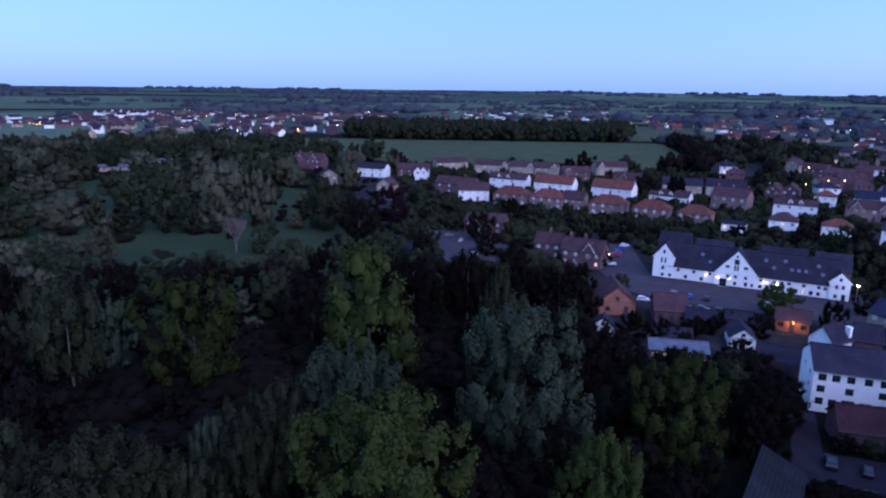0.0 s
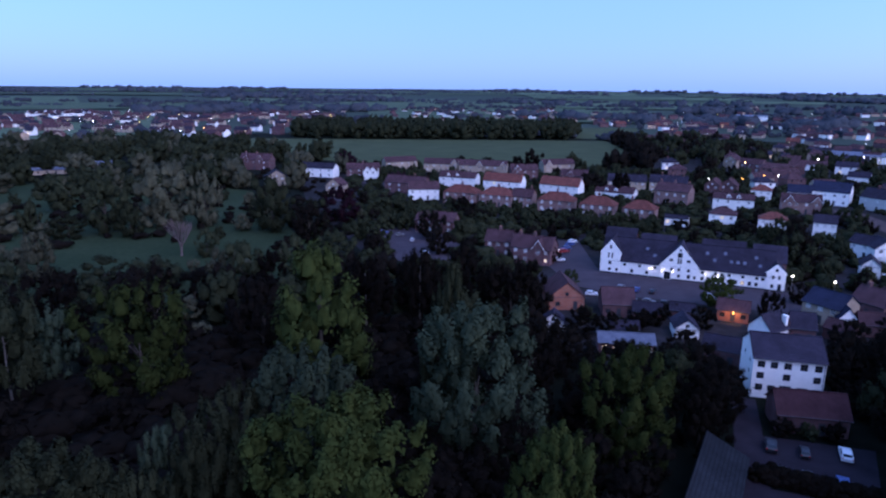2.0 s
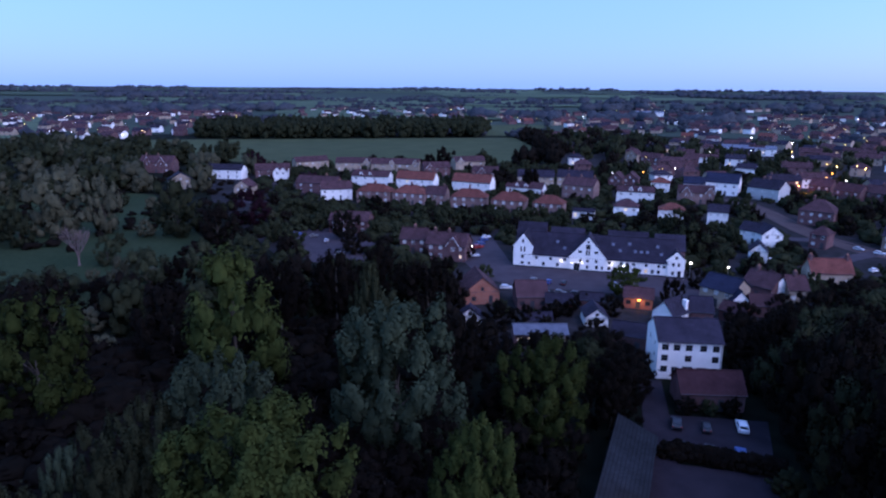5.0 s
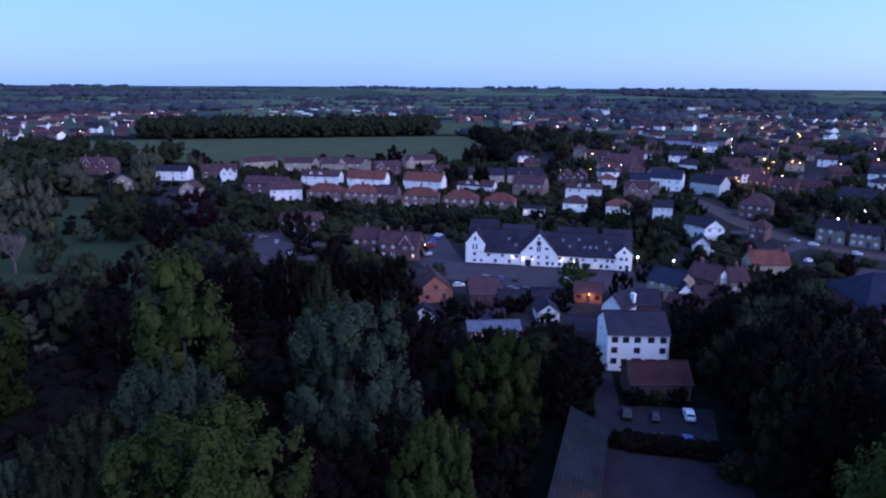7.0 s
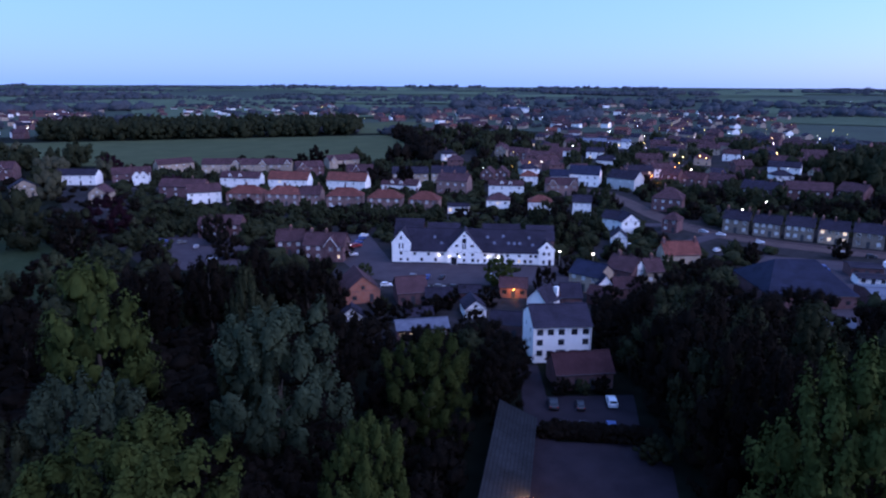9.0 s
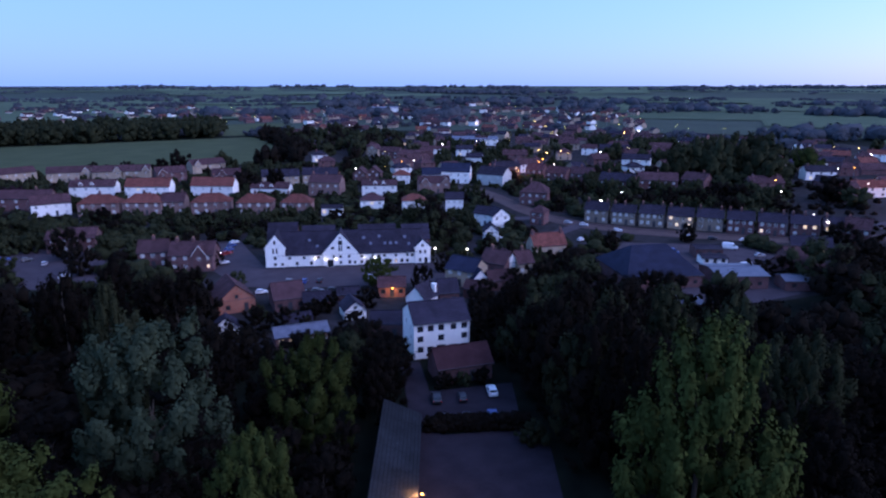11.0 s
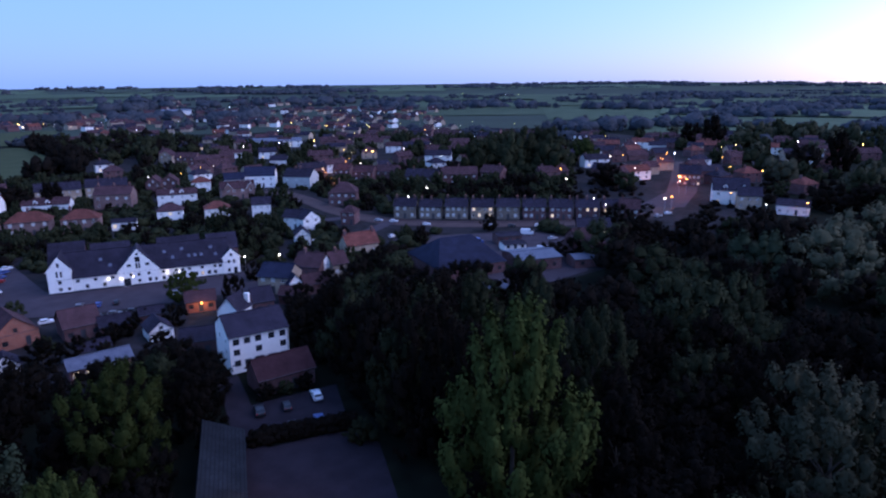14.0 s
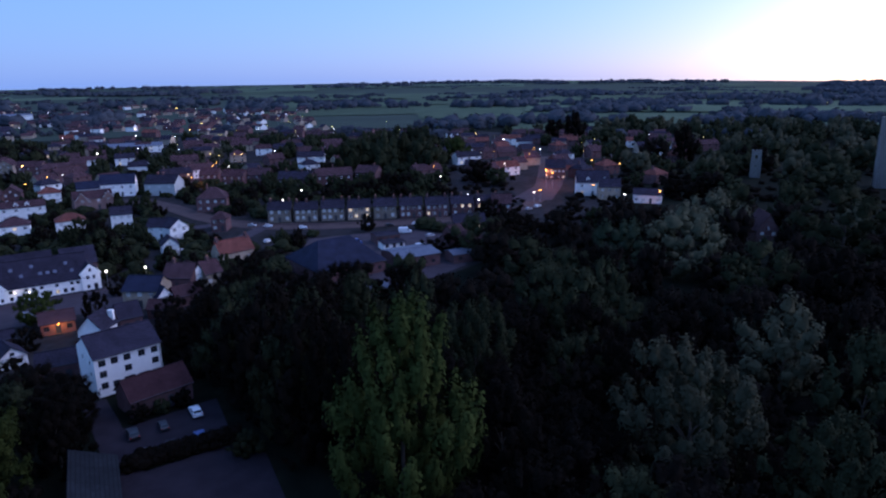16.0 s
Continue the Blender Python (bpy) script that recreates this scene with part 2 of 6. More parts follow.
# ---- mesh helpers ----
class Mesher:
    def __init__(self):
        self.v, self.f = [], []

    def poly(self, pts):
        i = len(self.v)
        self.v += [tuple(p) for p in pts]
        self.f.append(tuple(range(i, i + len(pts))))

    def box(self, x0, y0, z0, x1, y1, z1):
        i = len(self.v)
        self.v += [(x0, y0, z0), (x1, y0, z0), (x1, y1, z0), (x0, y1, z0), (x0, y0, z1), (x1, y0, z1), (x1, y1, z1), (x0, y1, z1)]
        self.f += [tuple(i + k for k in q) for q in ((0, 3, 2, 1), (4, 5, 6, 7), (0, 1, 5, 4), (1, 2, 6, 5), (2, 3, 7, 6), (3, 0, 4, 7))]

    def slab(self, pts, thick):
        """A flat polygon, thickened downwards."""
        low = [(x, y, z - thick) for x, y, z in pts]
        self.poly(pts)
        self.poly(low[::-1])
        for k in range(len(pts)):
            j = (k + 1) % len(pts)
            self.poly((pts[k], low[k], low[j], pts[j]))

    def tube(self, path, radii, sides=7):
        ring = []
        for k, p in enumerate(path):
            p = Vector(p)
            d = (Vector(path[min(k + 1, len(path) - 1)]) - Vector(path[max(k - 1, 0)])).normalized()
            a = d.orthogonal().normalized()
            b = d.cross(a)
            i = len(self.v)
            self.v += [tuple(p + radii[k] * (math.cos(6.2832 * s / sides) * a + math.sin(6.2832 * s / sides) * b)) for s in range(sides)]
            ring.append(i)
        for r0, r1 in zip(ring, ring[1:]):
            for s in range(sides):
                q = (s + 1) % sides
                self.f.append((r0 + s, r0 + q, r1 + q, r1 + s))
        self.f.append(tuple(ring[0] + s for s in range(sides))[::-1])
        self.f.append(tuple(ring[-1] + s for s in range(sides)))

    def ball(self, c, r, rings=5, sides=8, squash=1.0):
        i = len(self.v)
        for a in range(rings + 1):
            th = math.pi * a / rings
            for s in range(sides):
                ph = 6.2832 * s / sides
                self.v.append((c[0] + r * math.sin(th) * math.cos(ph), c[1] + r * math.sin(th) * math.sin(ph), c[2] + squash * r * math.cos(th)))
        for a in range(rings):
            for s in range(sides):
                q = (s + 1) % sides
                self.f.append((i + a * sides + s, i + (a + 1) * sides + s, i + (a + 1) * sides + q, i + a * sides + q))

    def mesh(self, name, mat, smooth=False):
        place, order, slot = {}, [], []
        for p in self.v:
            k = (round(p[0], 3), round(p[1], 3), round(p[2], 3))
            if k not in place:
                place[k] = len(order)
                order.append(p)
            slot.append(place[k])
        faces = [tuple(dict.fromkeys(slot[i] for i in f)) for f in self.f]
        me = bpy.data.meshes.new(name)
        me.from_pydata(order, [], [f for f in faces if len(f) > 2])
        me.materials.append(mat)
        if smooth:
            me.shade_smooth()
        return me


def part(name, mesher, mat, parent=None, label="", at=None, smooth=False):
    me = mesher if isinstance(mesher, bpy.types.Mesh) else mesher.mesh(name, mat, smooth)
    ob = new(name, me)
    ob.parent = parent
    if at is not None:
        ob.matrix_basis = at
    if label:
        tagged(ob, label)
    return ob


def empty(name, m, label, category, group="", kind=""):
    ob = new(name)
    ob.matrix_basis = m
    return tagged(ob, label, category, group, kind)


def clip(poly, axis, value, keep_less):
    out = []
    for k in range(len(poly)):
        p, q = poly[k], poly[(k + 1) % len(poly)]
        ip = p[axis] <= value if keep_less else p[axis] >= value
        iq = q[axis] <= value if keep_less else q[axis] >= value
        if ip:
            out.append(p)
        if ip != iq:
            s = (value - p[axis]) / (q[axis] - p[axis])
            out.append((p[0] + s * (q[0] - p[0]), p[1] + s * (q[1] - p[1])))
    return out


def wall_face(ms, origin, along, outline, holes=(), thick=0.25):
    """An upright wall through origin, running along a unit vector; its outside is on the right hand of that way. outline: (u, z) points; holes: (u0, z0, u1, z1)."""
    ax, ay = along
    nx, ny = ay, -ax

    def at(u, z, inward=0.0):
        return (origin[0] + ax * u - nx * inward, origin[1] + ay * u - ny * inward, origin[2] + z)

    us = sorted({p[0] for p in outline} | {h[0] for h in holes} | {h[2] for h in holes})
    zs = sorted({min(p[1] for p in outline), max(p[1] for p in outline)} | {h[1] for h in holes} | {h[3] for h in holes})
    if not holes:
        us, zs = [min(us), max(us)], [zs[0], zs[-1]]
    for u0, u1 in zip(us, us[1:]):
        for z0, z1 in zip(zs, zs[1:]):
            if any(h[0] <= (u0 + u1) / 2 <= h[2] and h[1] <= (z0 + z1) / 2 <= h[3] for h in holes):
                continue
            p = list(outline)
            for axis, value, less in ((0, u1, True), (0, u0, False), (1, z1, True), (1, z0, False)):
                p = clip(p, axis, value, less)
                if len(p) < 3:
                    break
            if len(p) >= 3:
                ms.poly([at(u, z) for u, z in p])
                ms.poly([at(u, z, thick) for u, z in p][::-1])
    for u0, z0, u1, z1 in holes:
        c = [(u0, z0), (u1, z0), (u1, z1), (u0, z1)]
        for k in range(4):
            p, q = c[k], c[(k + 1) % 4]
            ms.poly((at(*p), at(*q), at(*q, thick), at(*p, thick)))


FRAMES = {}


def window(parent, m, w, h, lit=False, frame_mat="frame", mullions=1, curtain=False):
    """A casement set in its opening: x across, z up from the sill, outside towards -y."""
    key = (round(w, 2), round(h, 2), frame_mat, mullions)
    if key not in FRAMES:
        ms = Mesher()
        b, cols = 0.085, mullions + 1
        cw = (w - b * (cols + 1)) / cols
        rows = ((b, h * 0.55 - b / 2), (h * 0.55 + b / 2, h - b))
        wall_face(ms, (-w / 2, 0.06, 0), (1, 0), [(0, 0), (w, 0), (w, h), (0, h)], [(b + k * (cw + b), z0, (k + 1) * (cw + b), z1) for k in range(cols) for z0, z1 in rows], 0.08)
        pane = Mesher()
        pane.box(-w / 2 + 0.01, 0.095, 0.01, w / 2 - 0.01, 0.115, h - 0.01)
        FRAMES[key] = (ms.mesh("window", M[frame_mat]), pane.mesh("pane", M["glass"]), pane.mesh("lit_pane", M["lit"]), pane.mesh("curtained_pane", M["net"]))
    fr, dark, warm, net = FRAMES[key]
    wd = part("window", fr, None, parent, at=m)
    part("pane", warm if lit else net if curtain else dark, None, wd, "warmly lit window pane" if lit else "pane with a pale net curtain" if curtain else "")
    return wd


def chimney(parent, x, y, z, h, brick="brick", pots=True):
    ms = Mesher()
    ms.box(x - 0.35, y - 0.5, z - 1.2, x + 0.35, y + 0.5, z + h)
    ms.box(x - 0.42, y - 0.57, z + h - 0.3, x + 0.42, y + 0.57, z + h - 0.12)
    ch = part("chimney", ms, M[brick], parent, "brick chimney stack")
    for k in (-0.25, 0.25) if pots else ():
        pt = Mesher()
        pt.tube([(x, y + k, z + h), (x, y + k, z + h + 0.35), (x, y + k, z + h + 0.4)], [0.14, 0.11, 0.14])
        part("chimney_pot", pt, M["pot"], ch)


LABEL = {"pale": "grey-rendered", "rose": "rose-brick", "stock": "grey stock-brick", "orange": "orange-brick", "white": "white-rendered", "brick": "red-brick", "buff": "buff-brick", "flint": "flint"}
ROOF_LABEL = {"red": "red tiled", "old_tile": "old red tiled", "tile": "brown tiled", "slate": "grey slate", "blue": "blue-grey slate", "sheet": "metal sheet"}
FOOT = []
rnd = random.Random(11)


def house(x, y, turn, L, D, eave, rise, roof, wall, cover, n=3, stacks=(), gables=(), dormers=(), wh=1.05, lit=0.03, group="town houses", name="house", base=0.0, plain=False, trim="frame", hip=1.0):
    """A house with its front middle at (x, y), its front facing the near side, ridge along x or y or hipped."""
    m = pose(x, y, base, 0, 0, turn)
    kind = {"x": "gabled", "y": "gable-fronted", "hip": "hipped"}[roof]
    ob = empty(name, m, f"{LABEL[wall]} {kind} house with a {ROOF_LABEL[cover]} roof", "house", group)
    c = m @ Vector((0, D / 2, 0))
    FOOT.append((c.x, c.y, max(L, D) / 2))
    h2 = L / 2
    storeys = 2 if eave >= 4.2 else 1
    holes, wins = [], []
    ww = min(1.1, L / n * 0.55)
    for s in range(storeys):
        z0 = 0.9 + s * eave / 2 if storeys == 2 else 0.9
        hh = min(wh, eave - z0 - 0.25)
        for k in range(n):
            u = L * (k + 0.5) / n
            if s == 0 and k == n // 2:
                holes.append((u - 0.5, 0.05, u + 0.5, 2.1))
                continue
            holes.append((u - ww / 2, z0, u + ww / 2, z0 + hh))
            wins.append((u - h2, z0, ww, hh))
    w = Mesher()
    flat = [(0, 0), (L, 0), (L, eave), (0, eave)]
    side = [(0, 0), (D, 0), (D, eave), (0, eave)]
    front, ends = (flat[:3] + [(h2, eave + rise)] + flat[3:], side) if roof == "y" else (flat, side[:3] + [(D / 2, eave + rise)] + side[3:] if roof == "x" else side)
    if roof == "y" and L > 4.5:
        holes.append((h2 - 0.4, eave + 0.15, h2 + 0.4, eave + 0.15 + min(0.9, rise * 0.4)))
        wins.append((0, eave + 0.15, 0.8, min(0.9, rise * 0.4)))
    wall_face(w, (-h2, 0, 0), (1, 0), front, holes)
    wall_face(w, (h2, 0, 0), (0, 1), ends)
    wall_face(w, (h2, D, 0), (-1, 0), front)
    wall_face(w, (-h2, D, 0), (0, -1), ends)
    part("wall", w, M[wall], ob)
    rf = Mesher()
    o, t = 0.3, 0.14
    if roof == "x":
        d = rise / (D / 2) * o
        rf.slab([(-h2 - o, -o, eave - d + t), (h2 + o, -o, eave - d + t), (h2 + o, D / 2, eave + rise + t), (-h2 - o, D / 2, eave + rise + t)], t)
        rf.slab([(h2 + o, D + o, eave - d + t), (-h2 - o, D + o, eave - d + t), (-h2 - o, D / 2, eave + rise + t), (h2 + o, D / 2, eave + rise + t)], t)
        rf.box(-h2 - o, D / 2 - 0.12, eave + rise + 0.08, h2 + o, D / 2 + 0.12, eave + rise + t + 0.1)
    elif roof == "y":
        d = rise / h2 * o
        rf.slab([(-h2 - o, -o, eave - d + t), (0, -o, eave + rise + t), (0, D + o, eave + rise + t), (-h2 - o, D + o, eave - d + t)], t)
        rf.slab([(0, -o, eave + rise + t), (h2 + o, -o, eave - d + t), (h2 + o, D + o, eave - d + t), (0, D + o, eave + rise + t)], t)
        rf.box(-0.12, -o, eave + rise + 0.08, 0.12, D + o, eave + rise + t + 0.1)
    else:
        k = min(D / 2, h2 * 0.8) * hip
        e, z1 = eave, eave + rise
        A, B, C, E = (-h2 - o, -o, e), (h2 + o, -o, e), (h2 + o, D + o, e), (-h2 - o, D + o, e)
        P, Q = (-h2 + k, D / 2, z1), (h2 - k, D / 2, z1)
        rf.slab([A, B, Q, P], t)
        rf.slab([C, E, P, Q], t)
        rf.slab([B, C, Q], t)
        rf.slab([E, A, P], t)
    part("roof", rf, M[cover], ob, ROOF_LABEL[cover] + " roof")
    if plain:
        for u, z0, a, hh in wins:
            wm = Mesher()
            wm.box(u - a / 2 + 0.01, 0.06, z0 + 0.01, u + a / 2 - 0.01, 0.12, z0 + hh - 0.01)
            part("window", wm, M["lit" if rnd.random() < lit else "glass"], ob)
        wins = []
    g = Mesher()
    g.tube([(-h2 - o, -o - 0.02, eave - 0.06), (h2 + o, -o - 0.02, eave - 0.06)], [0.06, 0.06], 6)
    if not plain:
        part("gutter", g, M["dark_frame"], ob)
    for u, z0, a, hh in wins:
        window(ob, pose(u, 0, z0), a, hh, rnd.random() < lit, trim, curtain=trim == "frame" and rnd.random() < 0.6)
    if storeys:
        dr = Mesher()
        u = L * (n // 2 + 0.5) / n - h2
        dr.box(u - 0.49, 0.08, 0.05, u + 0.49, 0.14, 2.09)
        dr.box(u - 0.36, 0.07, 1.2, u + 0.36, 0.08, 1.95)
        part("door", dr, M["dark_frame"], ob)
    for fr in stacks:
        u = -h2 + 0.5 + (L - 1.0) * fr
        if roof == "y":
            chimney(ob, 0, 0.6 + (D - 1.2) * fr, eave + rise, 1.1)
        else:
            chimney(ob, u, D / 2, eave + rise, 1.1, pots=not plain)
    for fr in gables:
        gw, gr = 1.9, rise * 0.9
        u = max(-h2 + gw, min(h2 - gw, -h2 + L * fr))
        gm = Mesher()
        wall_face(gm, (u - gw, -0.35, 0), (1, 0), [(0, 0), (2 * gw, 0), (2 * gw, eave), (gw, eave + gr), (0, eave)], [(gw - 0.55, eave - 1.5, gw + 0.55, eave - 0.4)])
        wall_face(gm, (u + gw, -0.35, 0), (0, 1), [(0, 0), (0.35, 0), (0.35, eave), (0, eave)])
        wall_face(gm, (u - gw, 0, 0), (0, -1), [(0, 0), (0.35, 0), (0.35, eave), (0, eave)])
        gb = part("gable", gm, M[wall], ob)
        window(gb, pose(u, -0.35, eave - 1.5), 1.1, 1.1, rnd.random() < lit)
        gf = Mesher()
        d = gr / gw * 0.2
        for s in (-1, 1):
            gf.slab([(u, -0.6, eave + gr + t), (u + s * (gw + 0.2), -0.6, eave - d + t), (u + s * (gw + 0.2), D / 2 * 0.15, eave - d + t), (u, D / 2 * 0.92, eave + gr + t)], t)
        part("gable_roof", gf, M[cover], ob)
        bb = Mesher()
        for s in (-1, 1):
            bb.slab([(u, -0.66, eave + gr + t + 0.03), (u + s * (gw + 0.25), -0.66, eave - d + t), (u + s * (gw + 0.25), -0.58, eave - d + t), (u, -0.58, eave + gr + t + 0.03)], 0.2)
        part("bargeboard", bb, M["frame"], ob)
    for fr in dormers:
        u = -h2 + L * fr
        dm = Mesher()
        dw, y0 = 0.8, D * 0.08
        zb = eave + rise * 0.1
        wall_face(dm, (u - dw, y0, zb), (1, 0), [(0, 0), (2 * dw, 0), (2 * dw, 1.2), (dw, 2.0), (0, 1.2)], [(0.3, 0.2, 2 * dw - 0.3, 1.1)])
        wall_face(dm, (u + dw, y0, zb), (0, 1), [(0, 0), (2.2, 0), (2.2, 1.2), (0, 1.2)], thick=0.1)
        wall_face(dm, (u - dw, y0 + 2.2, zb), (0, -1), [(0, 0), (2.2, 0), (2.2, 1.2), (0, 1.2)], thick=0.1)
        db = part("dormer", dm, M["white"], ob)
        window(db, pose(u, y0, zb + 0.2), 2 * dw - 0.6, 0.9, rnd.random() < lit)
        df = Mesher()
        for s in (-1, 1):
            df.slab([(u, y0 - 0.15, zb + 2.08), (u + s * (dw + 0.15), y0 - 0.15, zb + 1.12), (u + s * (dw + 0.15), y0 + 2.4, zb + 1.12), (u, y0 + 2.4, zb + 2.08)], 0.08)
        part("dormer_roof", df, M[cover], db)
    return ob


# ---- terrain ----
def height(x, y):
    d = math.hypot(x, y)
    s = min(1.0, max(0.0, (d - 800) / 3900))
    s = s * s * (3 - 2 * s)
    s *= 1.0 - 0.85 * min(1.0, max(0.0, (math.degrees(math.atan2(x, y)) - 70) / 20)) if abs(math.atan2(x, y)) < 2.2 else 0.5
    far = min(1.0, max(0.0, (d - 900) / 1500))
    return 30.0 * s + far * 4.0 * noise.noise((x / 700, y / 700, 0.3)) + (3.0 * noise.noise((x / 1500, y / 1500, 5.0)) if d > 3500 else 0)


def disc():
    rings = [0, 15, 30, 50, 75, 100, 130, 170, 220, 280, 350, 430, 520, 620, 740, 880, 1040, 1220, 1430, 1670, 1950, 2270, 2640, 3050, 3500, 4000, 4500, 4850]
    seg = 180
    v, f = [(0, 0, 0)], []
    for r in rings[1:]:
        for s in range(seg):
            a = 2 * math.pi * s / seg
            px, py = r * math.sin(a), r * math.cos(a)
            v.append((px, py, height(px, py)))
    for s in range(seg):
        f.append((0, 1 + (s + 1) % seg, 1 + s))
    for k in range(len(rings) - 2):
        a0, b0 = 1 + k * seg, 1 + (k + 1) * seg
        for s in range(seg):
            q = (s + 1) % seg
            f.append((a0 + s, a0 + q, b0 + q, b0 + s))
    me = bpy.data.meshes.new("ground")
    me.from_pydata(v, [], f)
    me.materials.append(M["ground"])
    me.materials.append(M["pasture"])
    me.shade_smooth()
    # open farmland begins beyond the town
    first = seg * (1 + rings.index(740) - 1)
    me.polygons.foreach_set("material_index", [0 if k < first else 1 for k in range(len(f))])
    return me


tagged(new("ground", disc()), "rough grass and woodland floor, tree shade in its colour", "ground", kind="structure")


def patch(name, pts, mat, label, category, lift=0.02, step=None, kind="structure"):
    """A flat piece of ground with the outline pts, laid just over the sheet."""
    bm = bmesh.new()
    vs = [bm.verts.new((px, py, lift)) for px, py in pts]
    bm.faces.new(vs)
    if step:
        bmesh.ops.triangulate(bm, faces=bm.faces)
        for _ in range(step):
            bmesh.ops.subdivide_edges(bm, edges=bm.edges, cuts=1, use_grid_fill=True)
    for q in bm.verts:
        q.co.z = height(q.co.x, q.co.y) + lift
    me = bpy.data.meshes.new(name)
    bmesh.ops.recalc_face_normals(bm, faces=bm.faces)
    if sum(fc.normal.z for fc in bm.faces) < 0:
        bmesh.ops.reverse_faces(bm, faces=bm.faces)
    bm.to_mesh(me)
    me.materials.append(M[mat])
    return tagged(new(name, me), label, category, kind=kind)


def strip(name, line, width, mat, label, category, lift=0.03):
    """A road along a line."""
    left, right = [], []
    for k, p in enumerate(line):
        a, b = Vector(line[max(k - 1, 0)]), Vector(line[min(k + 1, len(line) - 1)])
        d = (b - a).normalized()
        nrm = Vector((-d.y, d.x)) * width / 2
        left.append(tuple(Vector(p) + nrm))
        right.append(tuple(Vector(p) - nrm))
    ms = Mesher()
    for k in range(len(line) - 1):
        ms.poly([(*q, height(*q) + lift) for q in (right[k], right[k + 1], left[k + 1], left[k])])
    return tagged(part(name, ms, M[mat]), label, category, kind="structure")


# polar places: degrees to the right of the first view, metres
def polar(a, d):
    return d * math.sin(radians(a)), d * math.cos(radians(a))


patch("field_main", [(-150, 655), (208, 640), (196, 560), (165, 425), (10, 425), (-60, 470), (-150, 560)], "meadow", "wide mown grass field behind the houses", "field", 0.05)
patch("field_small", [polar(15.5, 690), polar(20.5, 700), polar(20.5, 900), polar(15.5, 880)], "meadow", "small green field beside dark trees", "field", 0.3, 2)
patch("meadow_wet", [polar(-42, 150), polar(-30, 158), polar(-18, 150), polar(-10, 160), polar(-7, 200), polar(-10, 262), polar(-12, 330), polar(-20, 395), polar(-30, 400), polar(-42, 360)], "wet", "wet green meadow among scattered trees", "meadow", 0.03)
far_rnd = random.Random(5)
for k in range(80):
    j = far_rnd.uniform
    a, d = j(-42, 112), math.sqrt(j(1150 ** 2, 4400 ** 2))
    if k < 10:
        a, d = (-33, -8, 2, 10, 53, 62, 70, 82, 90, 57)[k], (1050, 2100, 1900, 1700, 1200, 1300, 1100, 1020, 1300, 1900)[k]
    wide, deep = j(130, 330), j(110, 320)
    a0, a1 = a - math.degrees(wide / d), a + math.degrees(wide / d)
    patch("field_far", [polar(a0 + j(-0.6, 0.6), d - deep * j(0.8, 1.2)), polar(a1 + j(-0.6, 0.6), d - deep * j(0.8, 1.2)), polar(a1 + j(-0.6, 0.6), d + deep * j(0.8, 1.2)), polar(a0 + j(-0.6, 0.6), d + deep * j(0.8, 1.2))],
          "field", "pale green farm field far off", "field", 0.8 + 0.03 * k, 3)

# hard ground
patch("town_ground", [(22, 172), (-10, 200), (-40, 300), (-60, 410), (10, 424), (165, 424), (215, 560), polar(24, 690), polar(32, 700), polar(40, 700), polar(48, 700), polar(56, 690), polar(64, 680), polar(72, 600), polar(78, 480),
                      (255, 60), (190, 70), (118, 84), (100, 108), (60, 106), (36, 112), (30, 140)], "town", "gardens, drives and rough grass between houses", "gardens", 0.012)
patch("car_park", [(52.5, 85.5), (68.5, 79.5), (62.5, 70.5), (49, 76)], "gravel", "grey gravel car park", "car park", 0.03)
patch("yard_front", [(46.5, 72.5), (59, 66.5), (59.5, 60), (51, 48), (36, 44), (33, 52)], "gravel", "grey gravel yard behind a hedge", "yard", 0.04)
strip("lane", [(58, 97), (54, 88), (50.5, 81), (46.5, 72.5), (41, 64), (34, 54), (26, 42)], 4.0, "gravel", "narrow gravel lane", "lane", 0.06)
patch("yard_maltings", [(44, 190), (50, 214), (62, 212), (58, 178), (100, 153), (112, 143), (96, 136), (78, 143), (58, 152), (46, 162)], "tarmac", "grey tarmac yard in front of the maltings", "yard", 0.03)
patch("yard_houses", [(-8, 236), (16, 236), (22, 205), (14, 178), (0, 190)], "tarmac", "tarmac parking court among houses", "yard", 0.03)
ROAD = [(191.5, 267), (190, 250), (186, 232), (176.5, 203), (172.5, 184), (173.5, 168), (181, 150), (194, 132), (208, 116), (226, 102), (248, 94), (270, 97), (300, 106), (345, 121), (420, 148)]
strip("road_town", ROAD, 7.5, "road", "tarmac town road", "road", 0.05)
strip("pavement_town", [(x + 4.8, y + 2.2) for x, y in ROAD[:10]], 1.8, "road", "pale pavement beside the road", "pavement", 0.12)
strip("road_maltings", [(176, 168), (150, 160), (128, 152), (112, 143), (92, 138)], 5.0, "tarmac", "tarmac side road", "road", 0.06)
patch("junction", [(256, 106), (268, 90), (309, 99), (350, 112), (347, 124), (299, 110)], "tarmac", "tarmac road junction", "road", 0.07)
patch("yard_works", [(146, 128), (166, 140), (192, 118), (190, 96), (160, 78), (134, 82), (118, 100)], "tarmac", "tarmac works yard with parked vans", "yard", 0.04)
strip("road_estate", [(-30, 300), (10, 283), (60, 252), (110, 214), (140, 200), (176, 184)], 5.5, "tarmac", "tarmac estate road", "road", 0.04)
strip("road_estate_back", [(-20, 355), (40, 325), (100, 283), (150, 250), (190, 232)], 5.5, "tarmac", "tarmac estate road", "road", 0.04)

# ---- maltings ----
MALT_TURN = -27.0
malt = empty("maltings", pose(57.6, 174.3, 0, 0, 0, MALT_TURN), "long white maltings with dark slate roofs and gables", "building", "mill buildings")
FOOT.append((79, 171, 25))


